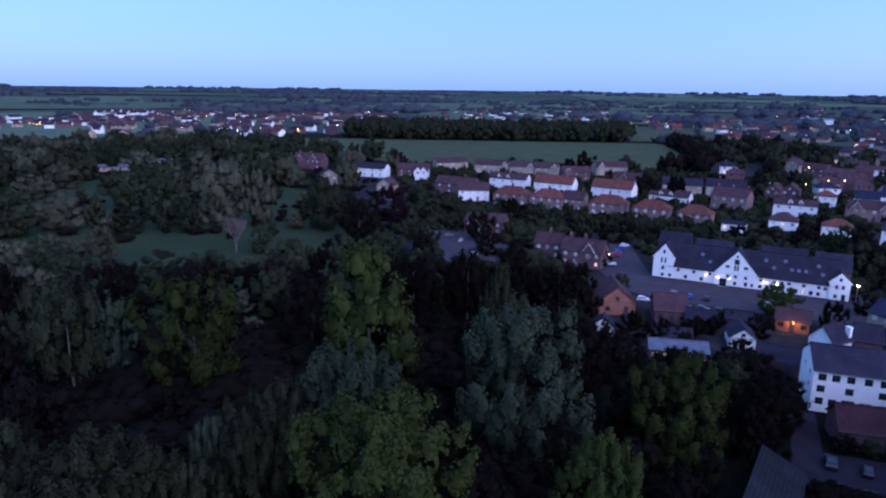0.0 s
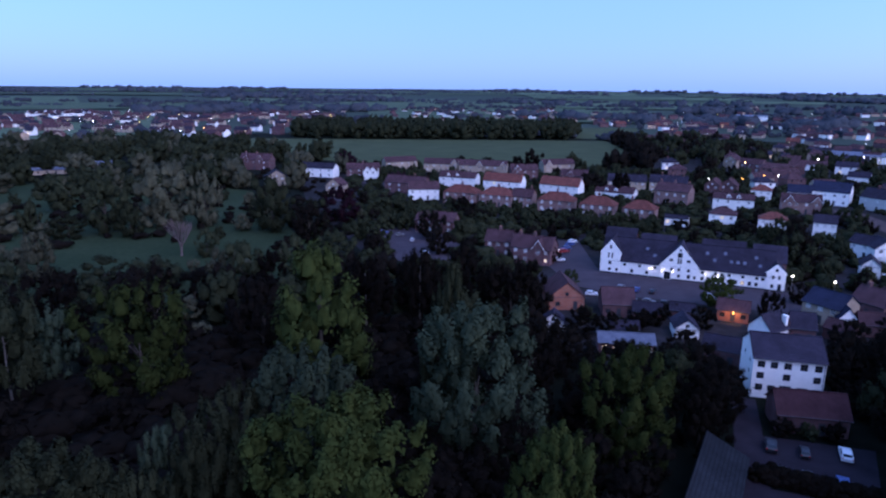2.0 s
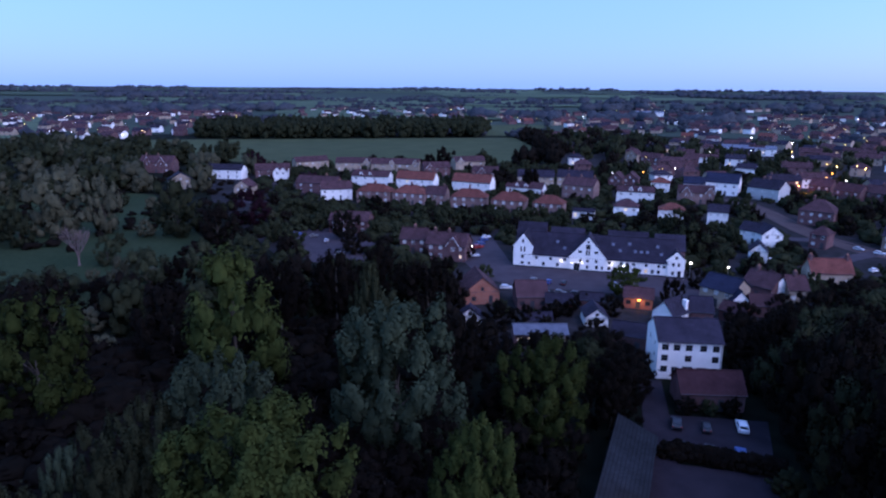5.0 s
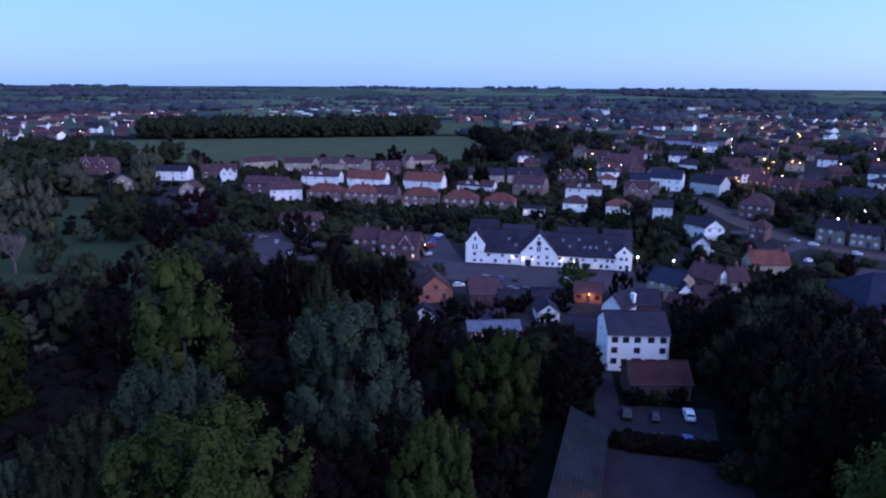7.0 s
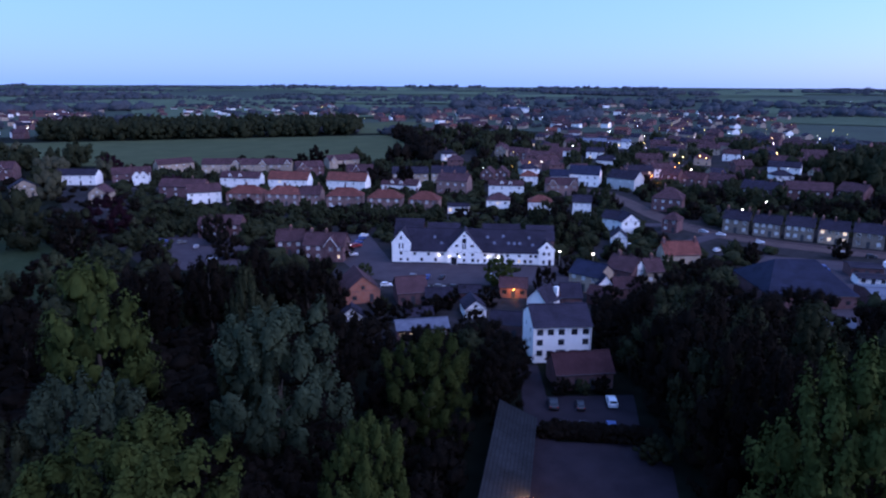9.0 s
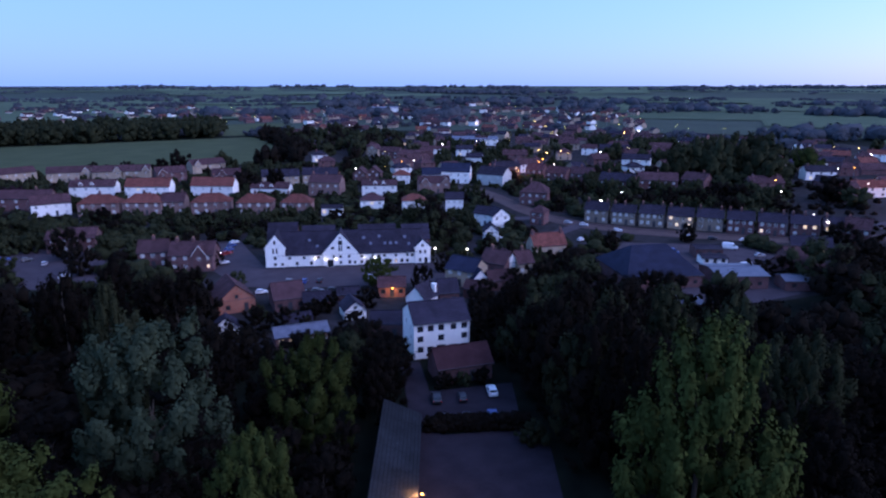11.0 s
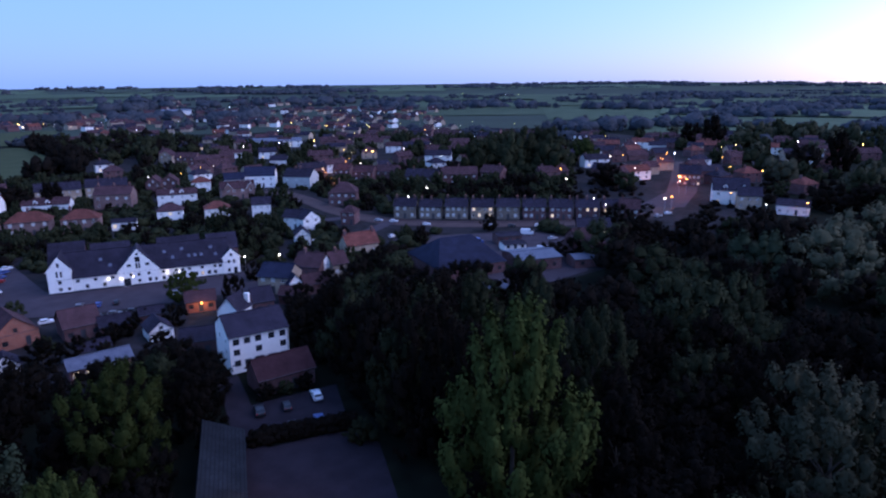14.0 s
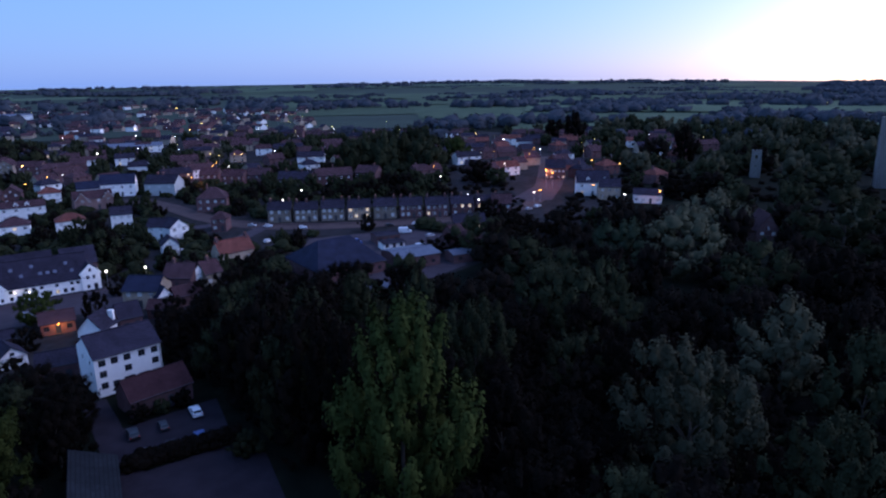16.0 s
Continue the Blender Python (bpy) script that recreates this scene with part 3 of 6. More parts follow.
def gable_block(parent, u0, u1, y0, y1, eave, apex, holes, roof_name, cover="slate", wall="white", frames="dark_frame"):
    """A block with its gable to the front, between u0 and u1."""
    w = Mesher()
    W, mid = u1 - u0, (u1 - u0) / 2
    wall_face(w, (u0, y0, 0), (1, 0), [(0, 0), (W, 0), (W, eave), (mid, apex), (0, eave)], [(a - u0, b, c - u0, d) for a, b, c, d in holes])
    wall_face(w, (u1, y0, 0), (0, 1), [(0, 0), (y1 - y0, 0), (y1 - y0, eave), (0, eave)])
    wall_face(w, (u1, y1, 0), (-1, 0), [(0, 0), (W, 0), (W, eave), (mid, apex), (0, eave)])
    wall_face(w, (u0, y1, 0), (0, -1), [(0, 0), (y1 - y0, 0), (y1 - y0, eave), (0, eave)])
    body = part("wall", w, M[wall], parent)
    r = Mesher()
    d = (apex - eave) / mid * 0.25
    for s in (-1, 1):
        r.slab([(u0 + mid, y0 + 0.05, apex + 0.12), (u0 + mid + s * (mid + 0.25), y0 + 0.05, eave - d + 0.12), (u0 + mid + s * (mid + 0.25), y1, eave - d + 0.12), (u0 + mid, y1, apex + 0.12)], 0.15)
    part(roof_name, r, M[cover], parent, ROOF_LABEL[cover] + " roof")
    cope = Mesher()
    for s in (-1, 1):
        cope.slab([(u0 + mid, y0 - 0.08, apex + 0.22), (u0 + mid + s * (mid + 0.3), y0 - 0.08, eave - d + 0.2), (u0 + mid + s * (mid + 0.3), y0 + 0.3, eave - d + 0.2), (u0 + mid, y0 + 0.3, apex + 0.22)], 0.22)
    part("coping", cope, M["white"], parent)
    for a, b, c, d2 in holes:
        window(body, pose((a + c) / 2, y0, b), c - a, d2 - b, False, frames, 1 if c - a > 0.7 else 0)
    return body


# long range with its ridge along the front
def link_wall(u0, u1, eave, holes):
    w = Mesher()
    wall_face(w, (u0, 0.3, 0), (1, 0), [(0, 0), (u1 - u0, 0), (u1 - u0, eave), (0, eave)], [(a - u0, b, c - u0, d) for a, b, c, d in holes])
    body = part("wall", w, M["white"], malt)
    for a, b, c, d in holes:
        window(body, pose((a + c) / 2, 0.3, b), c - a, d - b, rnd.random() < 0.06, "dark_frame", 1)


LW, RW = [], []
for k, u in enumerate((6.6, 8.6, 10.6, 12.6, 14.6)):
    LW.append((u - 0.4, 2.5, u + 0.4, 3.25) if k % 2 == 0 else (u - 0.4, 0.75, u + 0.4, 1.75))
for k, u in enumerate((26.8, 28.3, 30.0, 31.6, 33.3, 35.0, 36.6, 38.3, 39.9, 41.3)):
    if k % 2 == 0:
        RW.append((u - 0.4, 2.5, u + 0.4, 3.25))
        RW.append((u - 0.4, 0.75, u + 0.4, 1.7))
    else:
        RW.append((u - 0.42, 0.7 if k % 3 else 2.4, u + 0.42, 1.8 if k % 3 else 3.2))
link_wall(5.3, 15.9, 3.7, LW)
link_wall(25.8, 42.2, 3.7, RW)
back = Mesher()
wall_face(back, (44.0, 15.0, 0), (-1, 0), [(0, 0), (42, 0), (42, 3.7), (0, 3.7)])
wall_face(back, (44.0, 0.3, 0), (0, 1), [(0, 0), (14.7, 0), (14.7, 3.7), (7.35, 8.8), (0, 3.7)])
wall_face(back, (2.0, 15.0, 0), (0, -1), [(0, 0), (14.7, 0), (14.7, 3.7), (7.35, 8.8), (0, 3.7)])
part("back_wall", back, M["white"], malt)
mr = Mesher()
mr.slab([(2.0, 0.0, 3.75), (44.3, 0.0, 3.75), (44.3, 7.65, 8.95), (2.0, 7.65, 8.95)], 0.16)
mr.slab([(44.3, 15.3, 3.75), (2.0, 15.3, 3.75), (2.0, 7.65, 8.95), (44.3, 7.65, 8.95)], 0.16)
mr.box(2.0, 7.5, 8.9, 44.3, 7.8, 9.08)
part("main_roof", mr, M["slate"], malt, "long dark slate roof")
plinth = Mesher()
for a, b, y in ((-0.03, 5.35, -0.04), (5.35, 15.85, 0.26), (15.85, 17.0, -0.04), (18.9, 25.85, -0.04), (25.85, 42.1, 0.26), (42.1, 46.6, -0.04)):
    plinth.box(a, y, 0, b, y + 0.3, 0.42)
part("plinth", plinth, M["dark_frame"], malt, "black painted plinth")
gable_block(malt, 0, 5.3, 0, 14, 6.0, 9.3, [(2.35, 7.0, 2.95, 8.1), (1.95, 4.4, 2.4, 5.9), (2.9, 4.4, 3.35, 5.9), (2.2, 2.6, 3.0, 3.5), (2.2, 0.8, 3.0, 1.6), (4.2, 0.8, 4.9, 1.6)], "gable_roof")
gable_block(malt, 15.9, 25.8, 0, 9, 3.8, 9.5, [(20.55, 8.1, 21.15, 8.7), (20.25, 6.3, 21.45, 7.7), (20.3, 4.6, 20.75, 6.1), (20.95, 4.6, 21.4, 6.1), (18.2, 5.2, 19.2, 5.9), (22.6, 5.2, 23.6, 5.9), (18.6, 2.6, 19.3, 3.4), (20.5, 2.6, 21.2, 3.4), (22.9, 2.6, 23.6, 3.4),
                                             (17.1, 0.05, 18.8, 2.2), (20.5, 0.8, 21.2, 1.7), (23.0, 0.8, 23.8, 1.9), (24.6, 0.8, 25.2, 1.7)], "gable_roof")
gable_block(malt, 42.1, 46.5, 0, 12, 4.8, 6.9, [(43.95, 5.2, 44.65, 6.0), (43.3, 3.2, 43.9, 4.2), (44.7, 3.2, 45.3, 4.2), (43.2, 0.8, 43.9, 1.8), (44.8, 0.05, 45.7, 2.0)], "gable_roof")
# kiln roofs behind
for u0, u1, y0, y1, eave, apex in ((-0.2, 8.2, 6.5, 16.5, 6.2, 10.9), (9.5, 19.0, 8.0, 17.0, 6.0, 9.6), (26, 37, 8.5, 17, 5.5, 9.5), (39.0, 47.0, 7.5, 17, 5.8, 9.4)):
    kb, kr = Mesher(), Mesher()
    W, Dp = u1 - u0, y1 - y0
    wall_face(kb, (u0, y0, 0), (1, 0), [(0, 0), (W, 0), (W, eave), (0, eave)])
    wall_face(kb, (u1, y0, 0), (0, 1), [(0, 0), (Dp, 0), (Dp, eave), (Dp / 2, apex), (0, eave)])
    wall_face(kb, (u1, y1, 0), (-1, 0), [(0, 0), (W, 0), (W, eave), (0, eave)])
    wall_face(kb, (u0, y1, 0), (0, -1), [(0, 0), (Dp, 0), (Dp, eave), (Dp / 2, apex), (0, eave)])
    part("kiln_wall", kb, M["brick"], malt)
    kr.slab([(u0 - 0.2, y0 - 0.25, eave), (u1 + 0.2, y0 - 0.25, eave), (u1 + 0.2, (y0 + y1) / 2, apex + 0.12), (u0 - 0.2, (y0 + y1) / 2, apex + 0.12)], 0.15)
    kr.slab([(u1 + 0.2, y1 + 0.25, eave), (u0 - 0.2, y1 + 0.25, eave), (u0 - 0.2, (y0 + y1) / 2, apex + 0.12), (u1 + 0.2, (y0 + y1) / 2, apex + 0.12)], 0.15)
    part("kiln_roof", kr, M["slate"], malt)
for u, f in ((12, 0.55), (14.2, 0.3), (27.5, 0.6), (29.5, 0.35), (32, 0.65), (33.6, 0.35), (35.2, 0.35), (36.8, 0.35), (39.5, 0.6), (40.5, 0.3)):
    sk = Mesher()
    y, z = 7.65 * f, 3.75 + 5.2 * f
    sk.slab([(u - 0.4, y, z + 0.1), (u + 0.4, y, z + 0.1), (u + 0.4, y + 0.8, z + 0.644), (u - 0.4, y + 0.8, z + 0.644)], 0.12)
    part("skylight", sk, M["sheet"], malt, "pale glazed skylight")


def wall_light(x, y, z, turn, mat="cool", power=0.0):
    ob = empty("wall_light", pose(x, y, z, 0, 0, turn), "small lit wall lamp on a bracket", "wall light", "wall lights")
    b = Mesher()
    b.box(-0.06, -0.02, -0.1, 0.06, 0.1, 0.1)
    b.tube([(0, 0, 0), (0, -0.2, 0.06)], [0.025, 0.025], 5)
    part("bracket", b, M["steel"], ob)
    h = Mesher()
    h.ball((0, -0.26, 0), 0.13, 5, 8)
    part("globe", h, M[mat], ob, "glowing lamp globe", smooth=True)
    if power:
        ld = bpy.data.lights.new("wall_lamp", "POINT")
        ld.energy, ld.shadow_soft_size = power, 0.2
        ld.color = (1.0, 0.85, 0.6) if mat == "cool" else (1.0, 0.5, 0.15)
        lo = new("wall_lamp_light", ld)
        lo.location = pose(x, y, z, 0, 0, turn) @ Vector((0, -0.7, 0))


def malt_at(u, y):
    p = malt.matrix_basis @ Vector((u, y, 0))
    return p.x, p.y


for u, y, z, pw in ((13.6, 0.3, 2.6, 5), (16.6, -0.02, 2.4, 6), (19.4, -0.02, 2.5, 0), (27.6, 0.3, 2.6, 7), (30.6, 0.3, 2.4, 5)):
    wall_light(*malt_at(u, y - 0.1), z, MALT_TURN, "cool", pw)

# ---- mill ----
mill = empty("mill", pose(59.4, 97.4, 0, 0, 0, -18.1), "white four-square mill with dark windows and slate roof", "building", "mill buildings")
FOOT.append((66, 100.5, 8))
ML, MD, ME, MA = 11.0, 9.5, 7.1, 9.8
mh = [(u * 0.9 - 0.58, z - 0.1, u * 0.9 + 0.58, z + 1.06) for u, z in ((1.4, 5.5), (3.6, 5.5), (5.9, 5.5), (8.6, 5.5), (11.0, 5.5), (1.4, 3.5), (5.9, 3.5), (11.0, 3.5), (1.4, 1.4), (3.5, 1.3), (11.0, 1.3))]
mh += [(4.4, 1.0, 6.2, 2.5), (6.9, 1.0, 8.7, 2.4)]
sh = [(2.2, 5.2, 3.0, 6.1), (2.2, 3.2, 3.0, 4.1), (6.2, 5.2, 7.0, 6.1)]
mw = Mesher()
wall_face(mw, (0, 0, 0), (1, 0), [(0, 0), (ML, 0), (ML, ME), (0, ME)], mh)
wall_face(mw, (ML, 0, 0), (0, 1), [(0, 0), (MD, 0), (MD, ME), (MD / 2, MA), (0, ME)])
wall_face(mw, (ML, MD, 0), (-1, 0), [(0, 0), (ML, 0), (ML, ME), (0, ME)])
wall_face(mw, (0, MD, 0), (0, -1), [(0, 0), (MD, 0), (MD, ME), (MD / 2, MA), (0, ME)], [(MD - c, b, MD - a, d) for a, b, c, d in sh])
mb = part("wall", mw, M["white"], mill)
for a, b, c, d in mh:
    window(mb, pose((a + c) / 2, 0, b), c - a, d - b, False, "dark_frame", 1 if c - a < 1.5 else 3)
for a, b, c, d in sh:
    window(mb, pose(0, (a + c) / 2, b, 0, 0, -90), c - a, d - b, False, "dark_frame", 1)
mr = Mesher()
mr.slab([(-0.2, -0.3, ME), (ML + 0.2, -0.3, ME), (ML + 0.2, MD / 2, MA + 0.14), (-0.2, MD / 2, MA + 0.14)], 0.16)
mr.slab([(ML + 0.2, MD + 0.3, ME), (-0.2, MD + 0.3, ME), (-0.2, MD / 2, MA + 0.14), (ML + 0.2, MD / 2, MA + 0.14)], 0.16)
mr.box(-0.2, MD / 2 - 0.14, MA + 0.08, ML + 0.2, MD / 2 + 0.14, MA + 0.26)
part("roof", mr, M["slate"], mill, "dark slate roof")
gt = Mesher()
gt.tube([(-0.2, -0.36, ME - 0.1), (ML + 0.2, -0.36, ME - 0.1)], [0.08, 0.08], 6)
part("gutter", gt, M["dark_frame"], mill)
dp = Mesher()
dp.tube([(ML - 0.2, -0.08, 0), (ML - 0.2, -0.08, ME - 0.1)], [0.05, 0.05], 6)
part("downpipe", dp, M["dark_frame"], mill)

# ---- barn, long shed and low buildings round the mill ----
barn = house(62.0, 84.3, -15.5, 9.9, 6.5, 3.0, 2.6, "x", "brick", "old_tile", n=4, lit=0.0, group="mill buildings", name="barn", trim="dark_frame")
tagged(barn, "old red-brick barn with a weathered red-brown tiled roof", "barn")

shed = empty("long_shed", pose(43.6, 76.4, 0, 0, 0, 0), "long low timber shed with a dark slate roof", "shed", "mill buildings")
FOOT.append((38, 66, 7))
FOOT.append((33, 57, 7))
FOOT.append((26, 50, 6))
SHV = Vector((-0.549, -0.836, 0))
shed.matrix_basis = Matrix.Translation((41.9, 76.9, 0)) @ Matrix.Rotation(math.atan2(SHV.y, SHV.x), 4, "Z")
SL, SW = 36.0, 5.0
sw = Mesher()
wall_face(sw, (0, 0, 0), (1, 0), [(0, 0), (SL, 0), (SL, 5.2), (0, 5.2)], [(u, 0.9, u + 1.6, 2.3) for u in (3, 9, 15, 21, 27)])
wall_face(sw, (SL, 0, 0), (0, 1), [(0, 0), (SW, 0), (SW, 3.0), (0, 5.2)])
wall_face(sw, (SL, SW, 0), (-1, 0), [(0, 0), (SL, 0), (SL, 3.0), (0, 3.0)], [(u, 0.05, u + 2.2, 2.4) for u in (4, 12, 20, 28)])
wall_face(sw, (0, SW, 0), (0, -1), [(0, 0), (SW, 0), (SW, 5.2), (0, 3.0)])
part("wall", sw, M["timber"], shed)
for k in range(9):
    a, b = -0.3 + k * (SL + 0.6) / 9, -0.3 + (k + 1) * (SL + 0.6) / 9 - 0.02
    rr = Mesher()
    rr.slab([(a, SW + 0.35, 2.95), (a, -0.2, 5.42), (b, -0.2, 5.42), (b, SW + 0.35, 2.95)][::-1], 0.12)
    part("roof", rr, M["old_slate"], shed)
cap = Mesher()
cap.tube([(-0.3, -0.2, 5.42), (SL + 0.3, -0.2, 5.42)], [0.09, 0.09], 6)
part("ridge_cap", cap, M["old_slate"], shed)
for k, u in enumerate((4, 12, 20, 28)):
    dd = Mesher()
    dd.box(SL - u - 2.18, SW - 0.2, 0.05, SL - u - 0.02, SW - 0.12, 2.38)
    part("door", dd, M["timber"], shed)

# low metal-roofed shed with lit windows
house(44.5, 115.4, -12, 10.5, 5.0, 2.5, 1.2, "x", "brick", "sheet", n=5, lit=0.25, group="mill buildings", name="workshop")
house(60.0, 123.2, -14, 4.8, 6, 2.3, 1.8, "y", "white", "slate", n=1, lit=0.0, trim="dark_frame")
house(39.8, 142.6, -4, 8.2, 10, 3.2, 3.4, "y", "orange", "tile", n=2, lit=0.0, trim="dark_frame")
house(50.3, 137.0, -10, 7.0, 8, 3.0, 2.8, "x", "brick", "tile", n=3, lit=0.0, trim="dark_frame")
parapet_house = house(77.4, 119.2, 25, 5.5, 5.2, 3.2, 2.8, "x", "white", "slate", n=2, lit=0.0, trim="dark_frame")
chimney(parapet_house, 2.4, 0.8, 4.2, 1.6, "white", False)
house(83.0, 120.0, -22, 4.5, 6, 3.0, 2.6, "x", "brick", "slate", n=2, lit=0.0, trim="dark_frame")
house(55.6, 133.8, -20, 6.0, 5, 2.3, 1.5, "x", "brick", "slate", n=2, lit=0.0, group="mill buildings", name="outbuilding", trim="dark_frame")
house(63.8, 134.4, -24, 5.0, 4, 2.2, 1.3, "x", "brick", "slate", n=1, lit=0.0, group="mill buildings", name="outbuilding", trim="dark_frame")
house(33.2, 128.6, -16, 4.8, 3.6, 2.3, 1.8, "y", "white", "slate", n=1, lit=0.0, group="mill buildings", name="outbuilding", trim="dark_frame")
house(47.0, 123.5, -12, 5.5, 4, 2.2, 1.2, "x", "brick", "slate", n=2, lit=0.0, group="mill buildings", name="outbuilding", trim="dark_frame")
house(100.5, 122.0, -20, 6.5, 5, 2.6, 2.0, "x", "brick", "tile", n=2, lit=0.0, group="mill buildings", name="outbuilding", trim="dark_frame")
house(90.5, 120.5, -60, 5.5, 4, 2.4, 1.6, "x", "brick", "tile", n=2, lit=0.0, group="mill buildings", name="outbuilding", trim="dark_frame")
house(60.3, 109.7, -34, 6.6, 7, 3.2, 1.6, "x", "brick", "slate", n=2, lit=0.0, group="mill buildings", name="outbuilding", trim="dark_frame")
house(74.7, 132.8, -30, 6.5, 5, 2.6, 1.8, "x", "orange", "tile", n=3, lit=0.0, trim="dark_frame")
# brick court of houses
house(39.6, 183.8, -30, 12.0, 8, 4.6, 3.0, "x", "brick", "tile", n=4, stacks=(0.1, 0.5), gables=(0.7,), lit=0.05)
house(31.5, 193.0, -20, 8.0, 8, 4.6, 2.8, "x", "brick", "tile", n=3, stacks=(0.5,), lit=0.05)
house(14.0, 226.0, -22, 14.0, 8, 4.4, 2.6, "x", "brick", "tile", n=4, lit=0.1)

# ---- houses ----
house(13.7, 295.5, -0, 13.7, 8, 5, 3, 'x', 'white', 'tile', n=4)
house(28.9, 285.4, -25, 15.3, 8, 5, 3.2, 'hip', 'rose', 'red', n=4, wh=1.3, stacks=(0.5,))
house(43.5, 278.1, -31, 14.9, 8, 5, 3.2, 'hip', 'rose', 'red', n=4, wh=1.3, stacks=(0.5,))
house(54.3, 273.7, -27, 8.8, 8, 5, 3, 'x', 'rose', 'tile', n=3, stacks=(0.9,))
house(66.6, 264.1, -24, 15.1, 8, 5, 3.2, 'hip', 'rose', 'red', n=4, wh=1.3, stacks=(0.5,))
house(80.5, 253.2, -29, 14.0, 8, 5, 3.2, 'hip', 'rose', 'red', n=4, wh=1.3, stacks=(0.5,))
house(94.0, 243.7, -33, 12.1, 8, 5, 3, 'hip', 'rose', 'red', n=4, wh=1.3, stacks=(0.2,))
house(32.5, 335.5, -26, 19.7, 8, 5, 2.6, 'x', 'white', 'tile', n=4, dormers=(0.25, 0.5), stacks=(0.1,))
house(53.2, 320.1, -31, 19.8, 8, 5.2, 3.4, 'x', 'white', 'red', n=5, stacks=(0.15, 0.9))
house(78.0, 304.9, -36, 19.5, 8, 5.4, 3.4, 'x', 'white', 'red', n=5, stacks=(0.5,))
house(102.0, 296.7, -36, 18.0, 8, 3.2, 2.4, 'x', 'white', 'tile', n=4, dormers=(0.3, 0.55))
house(122.9, 281.3, -42, 14.9, 9, 6.2, 3, 'x', 'rose', 'tile', n=4, stacks=(0.05, 0.5, 0.95))
house(105.7, 235.3, -33, 8.2, 4, 3, 1, 'x', 'white', 'slate', n=4, wh=1.3)
house(5.3, 409.1, 21, 20.7, 8, 5, 2.6, 'x', 'buff', 'tile', n=5)
house(28.5, 397.4, -14, 20.6, 8, 5, 2.8, 'x', 'buff', 'tile', n=5, gables=(0.98,))
house(45.8, 389.6, -17, 14.4, 8, 5, 2.8, 'x', 'buff', 'tile', n=3, gables=(0.92,))
house(59.7, 385.3, -18, 13.5, 8, 5, 2.8, 'x', 'buff', 'tile', n=3, gables=(0.9,))
house(74.2, 367.1, 4, 15.3, 8, 5, 2.8, 'x', 'brick', 'tile', n=3, gables=(0.2,))
house(100.9, 394.5, 12, 20.4, 8, 5, 2.8, 'x', 'buff', 'tile', n=3, gables=(0.15,))
house(94.7, 340.9, -26, 13.8, 8, 5, 3, 'x', 'brick', 'tile', n=3, gables=(0.4,))
house(116.6, 320.5, -20, 18.5, 9, 5, 3, 'x', 'buff', 'slate', n=6)
house(134.5, 312.2, -27, 17.6, 9, 5.4, 3.2, 'x', 'buff', 'slate', n=6, stacks=(0.3, 0.6, 0.9))
house(-17.0, 371.7, 2, 18.4, 8, 5, 2.8, 'x', 'brick', 'tile', n=4, stacks=(0.5,))
house(-12.8, 362.5, -6, 7.8, 7, 5, 2.2, 'x', 'white', 'tile', n=2, gables=(0.3,0.7))
house(-43.2, 374.5, -21, 20.2, 8, 5, 2.6, 'x', 'white', 'slate', n=4, gables=(0.1,))
house(-59.5, 340.2, 15, 11.2, 8, 4.5, 3.4, 'y', 'buff', 'slate', n=2)
house(-84.4, 407.6, -16, 19.2, 9, 6, 3.4, 'x', 'brick', 'tile', n=3, gables=(0.25,0.7), stacks=(0.1,0.5))
house(-28.1, 307.4, -20, 7.7, 8, 5, 3, 'y', 'buff', 'tile', n=2)
house(4.9, 315.3, -28, 20.8, 8, 5, 3, 'x', 'brick', 'tile', n=4, stacks=(0.7,))
house(143.7, 265.8, -30, 16.1, 8, 5, 2, 'x', 'white', 'tile', n=4, dormers=(0.38, 0.62))
house(121.8, 231.9, -31, 9.2, 7, 5, 2.6, 'hip', 'white', 'tile', n=3)
house(135.6, 221.9, -29, 9.3, 7, 5, 2.4, 'hip', 'white', 'red', n=3)
house(169.7, 290.1, -32, 8.8, 7, 5, 2.4, 'hip', 'white', 'red', n=3)
house(169.6, 258.8, -25, 14.9, 7, 5, 2.8, 'x', 'rose', 'tile', n=4, gables=(0.2, 0.9))
house(150.9, 215.4, -35, 7.2, 7, 5, 2.4, 'x', 'white', 'slate', n=3)
house(195.7, 279.4, -44, 15.2, 10, 6, 4, 'x', 'white', 'blue', n=4)
house(184.7, 284.6, -30, 9.5, 7, 5, 3, 'x', 'white', 'blue', n=2)
house(154.6, 307.6, -42, 7.1, 7, 5, 3, 'y', 'brick', 'tile', n=2)
house(162.2, 306.8, -38, 7.8, 7, 5, 3, 'y', 'brick', 'tile', n=2)
house(206.0, 263.0, -64, 14.6, 11, 5.6, 3.6, 'x', 'pale', 'slate', n=3, stacks=(0.3, 0.5))
house(187.0, 208.0, -53, 12.0, 10, 5.6, 4.0, 'hip', 'brick', 'tile', n=4, stacks=(0.3,))
house(161.2, 176.9, -59, 5.2, 7, 4.5, 2.4, 'hip', 'brick', 'tile', n=2)
house(142.9, 186.7, -65, 6.5, 6, 4.5, 2.4, 'x', 'white', 'slate', n=2)
house(146.3, 179.3, -11, 6.8, 7, 4.6, 2.6, 'y', 'white', 'slate', n=2)
house(130.4, 164.7, -34, 4.8, 7, 3.4, 2.2, 'y', 'white', 'slate', n=1)
house(133.2, 139.4, -16, 10.5, 6, 3.6, 3.2, 'x', 'buff', 'red', n=3, stacks=(0.0, 0.98))
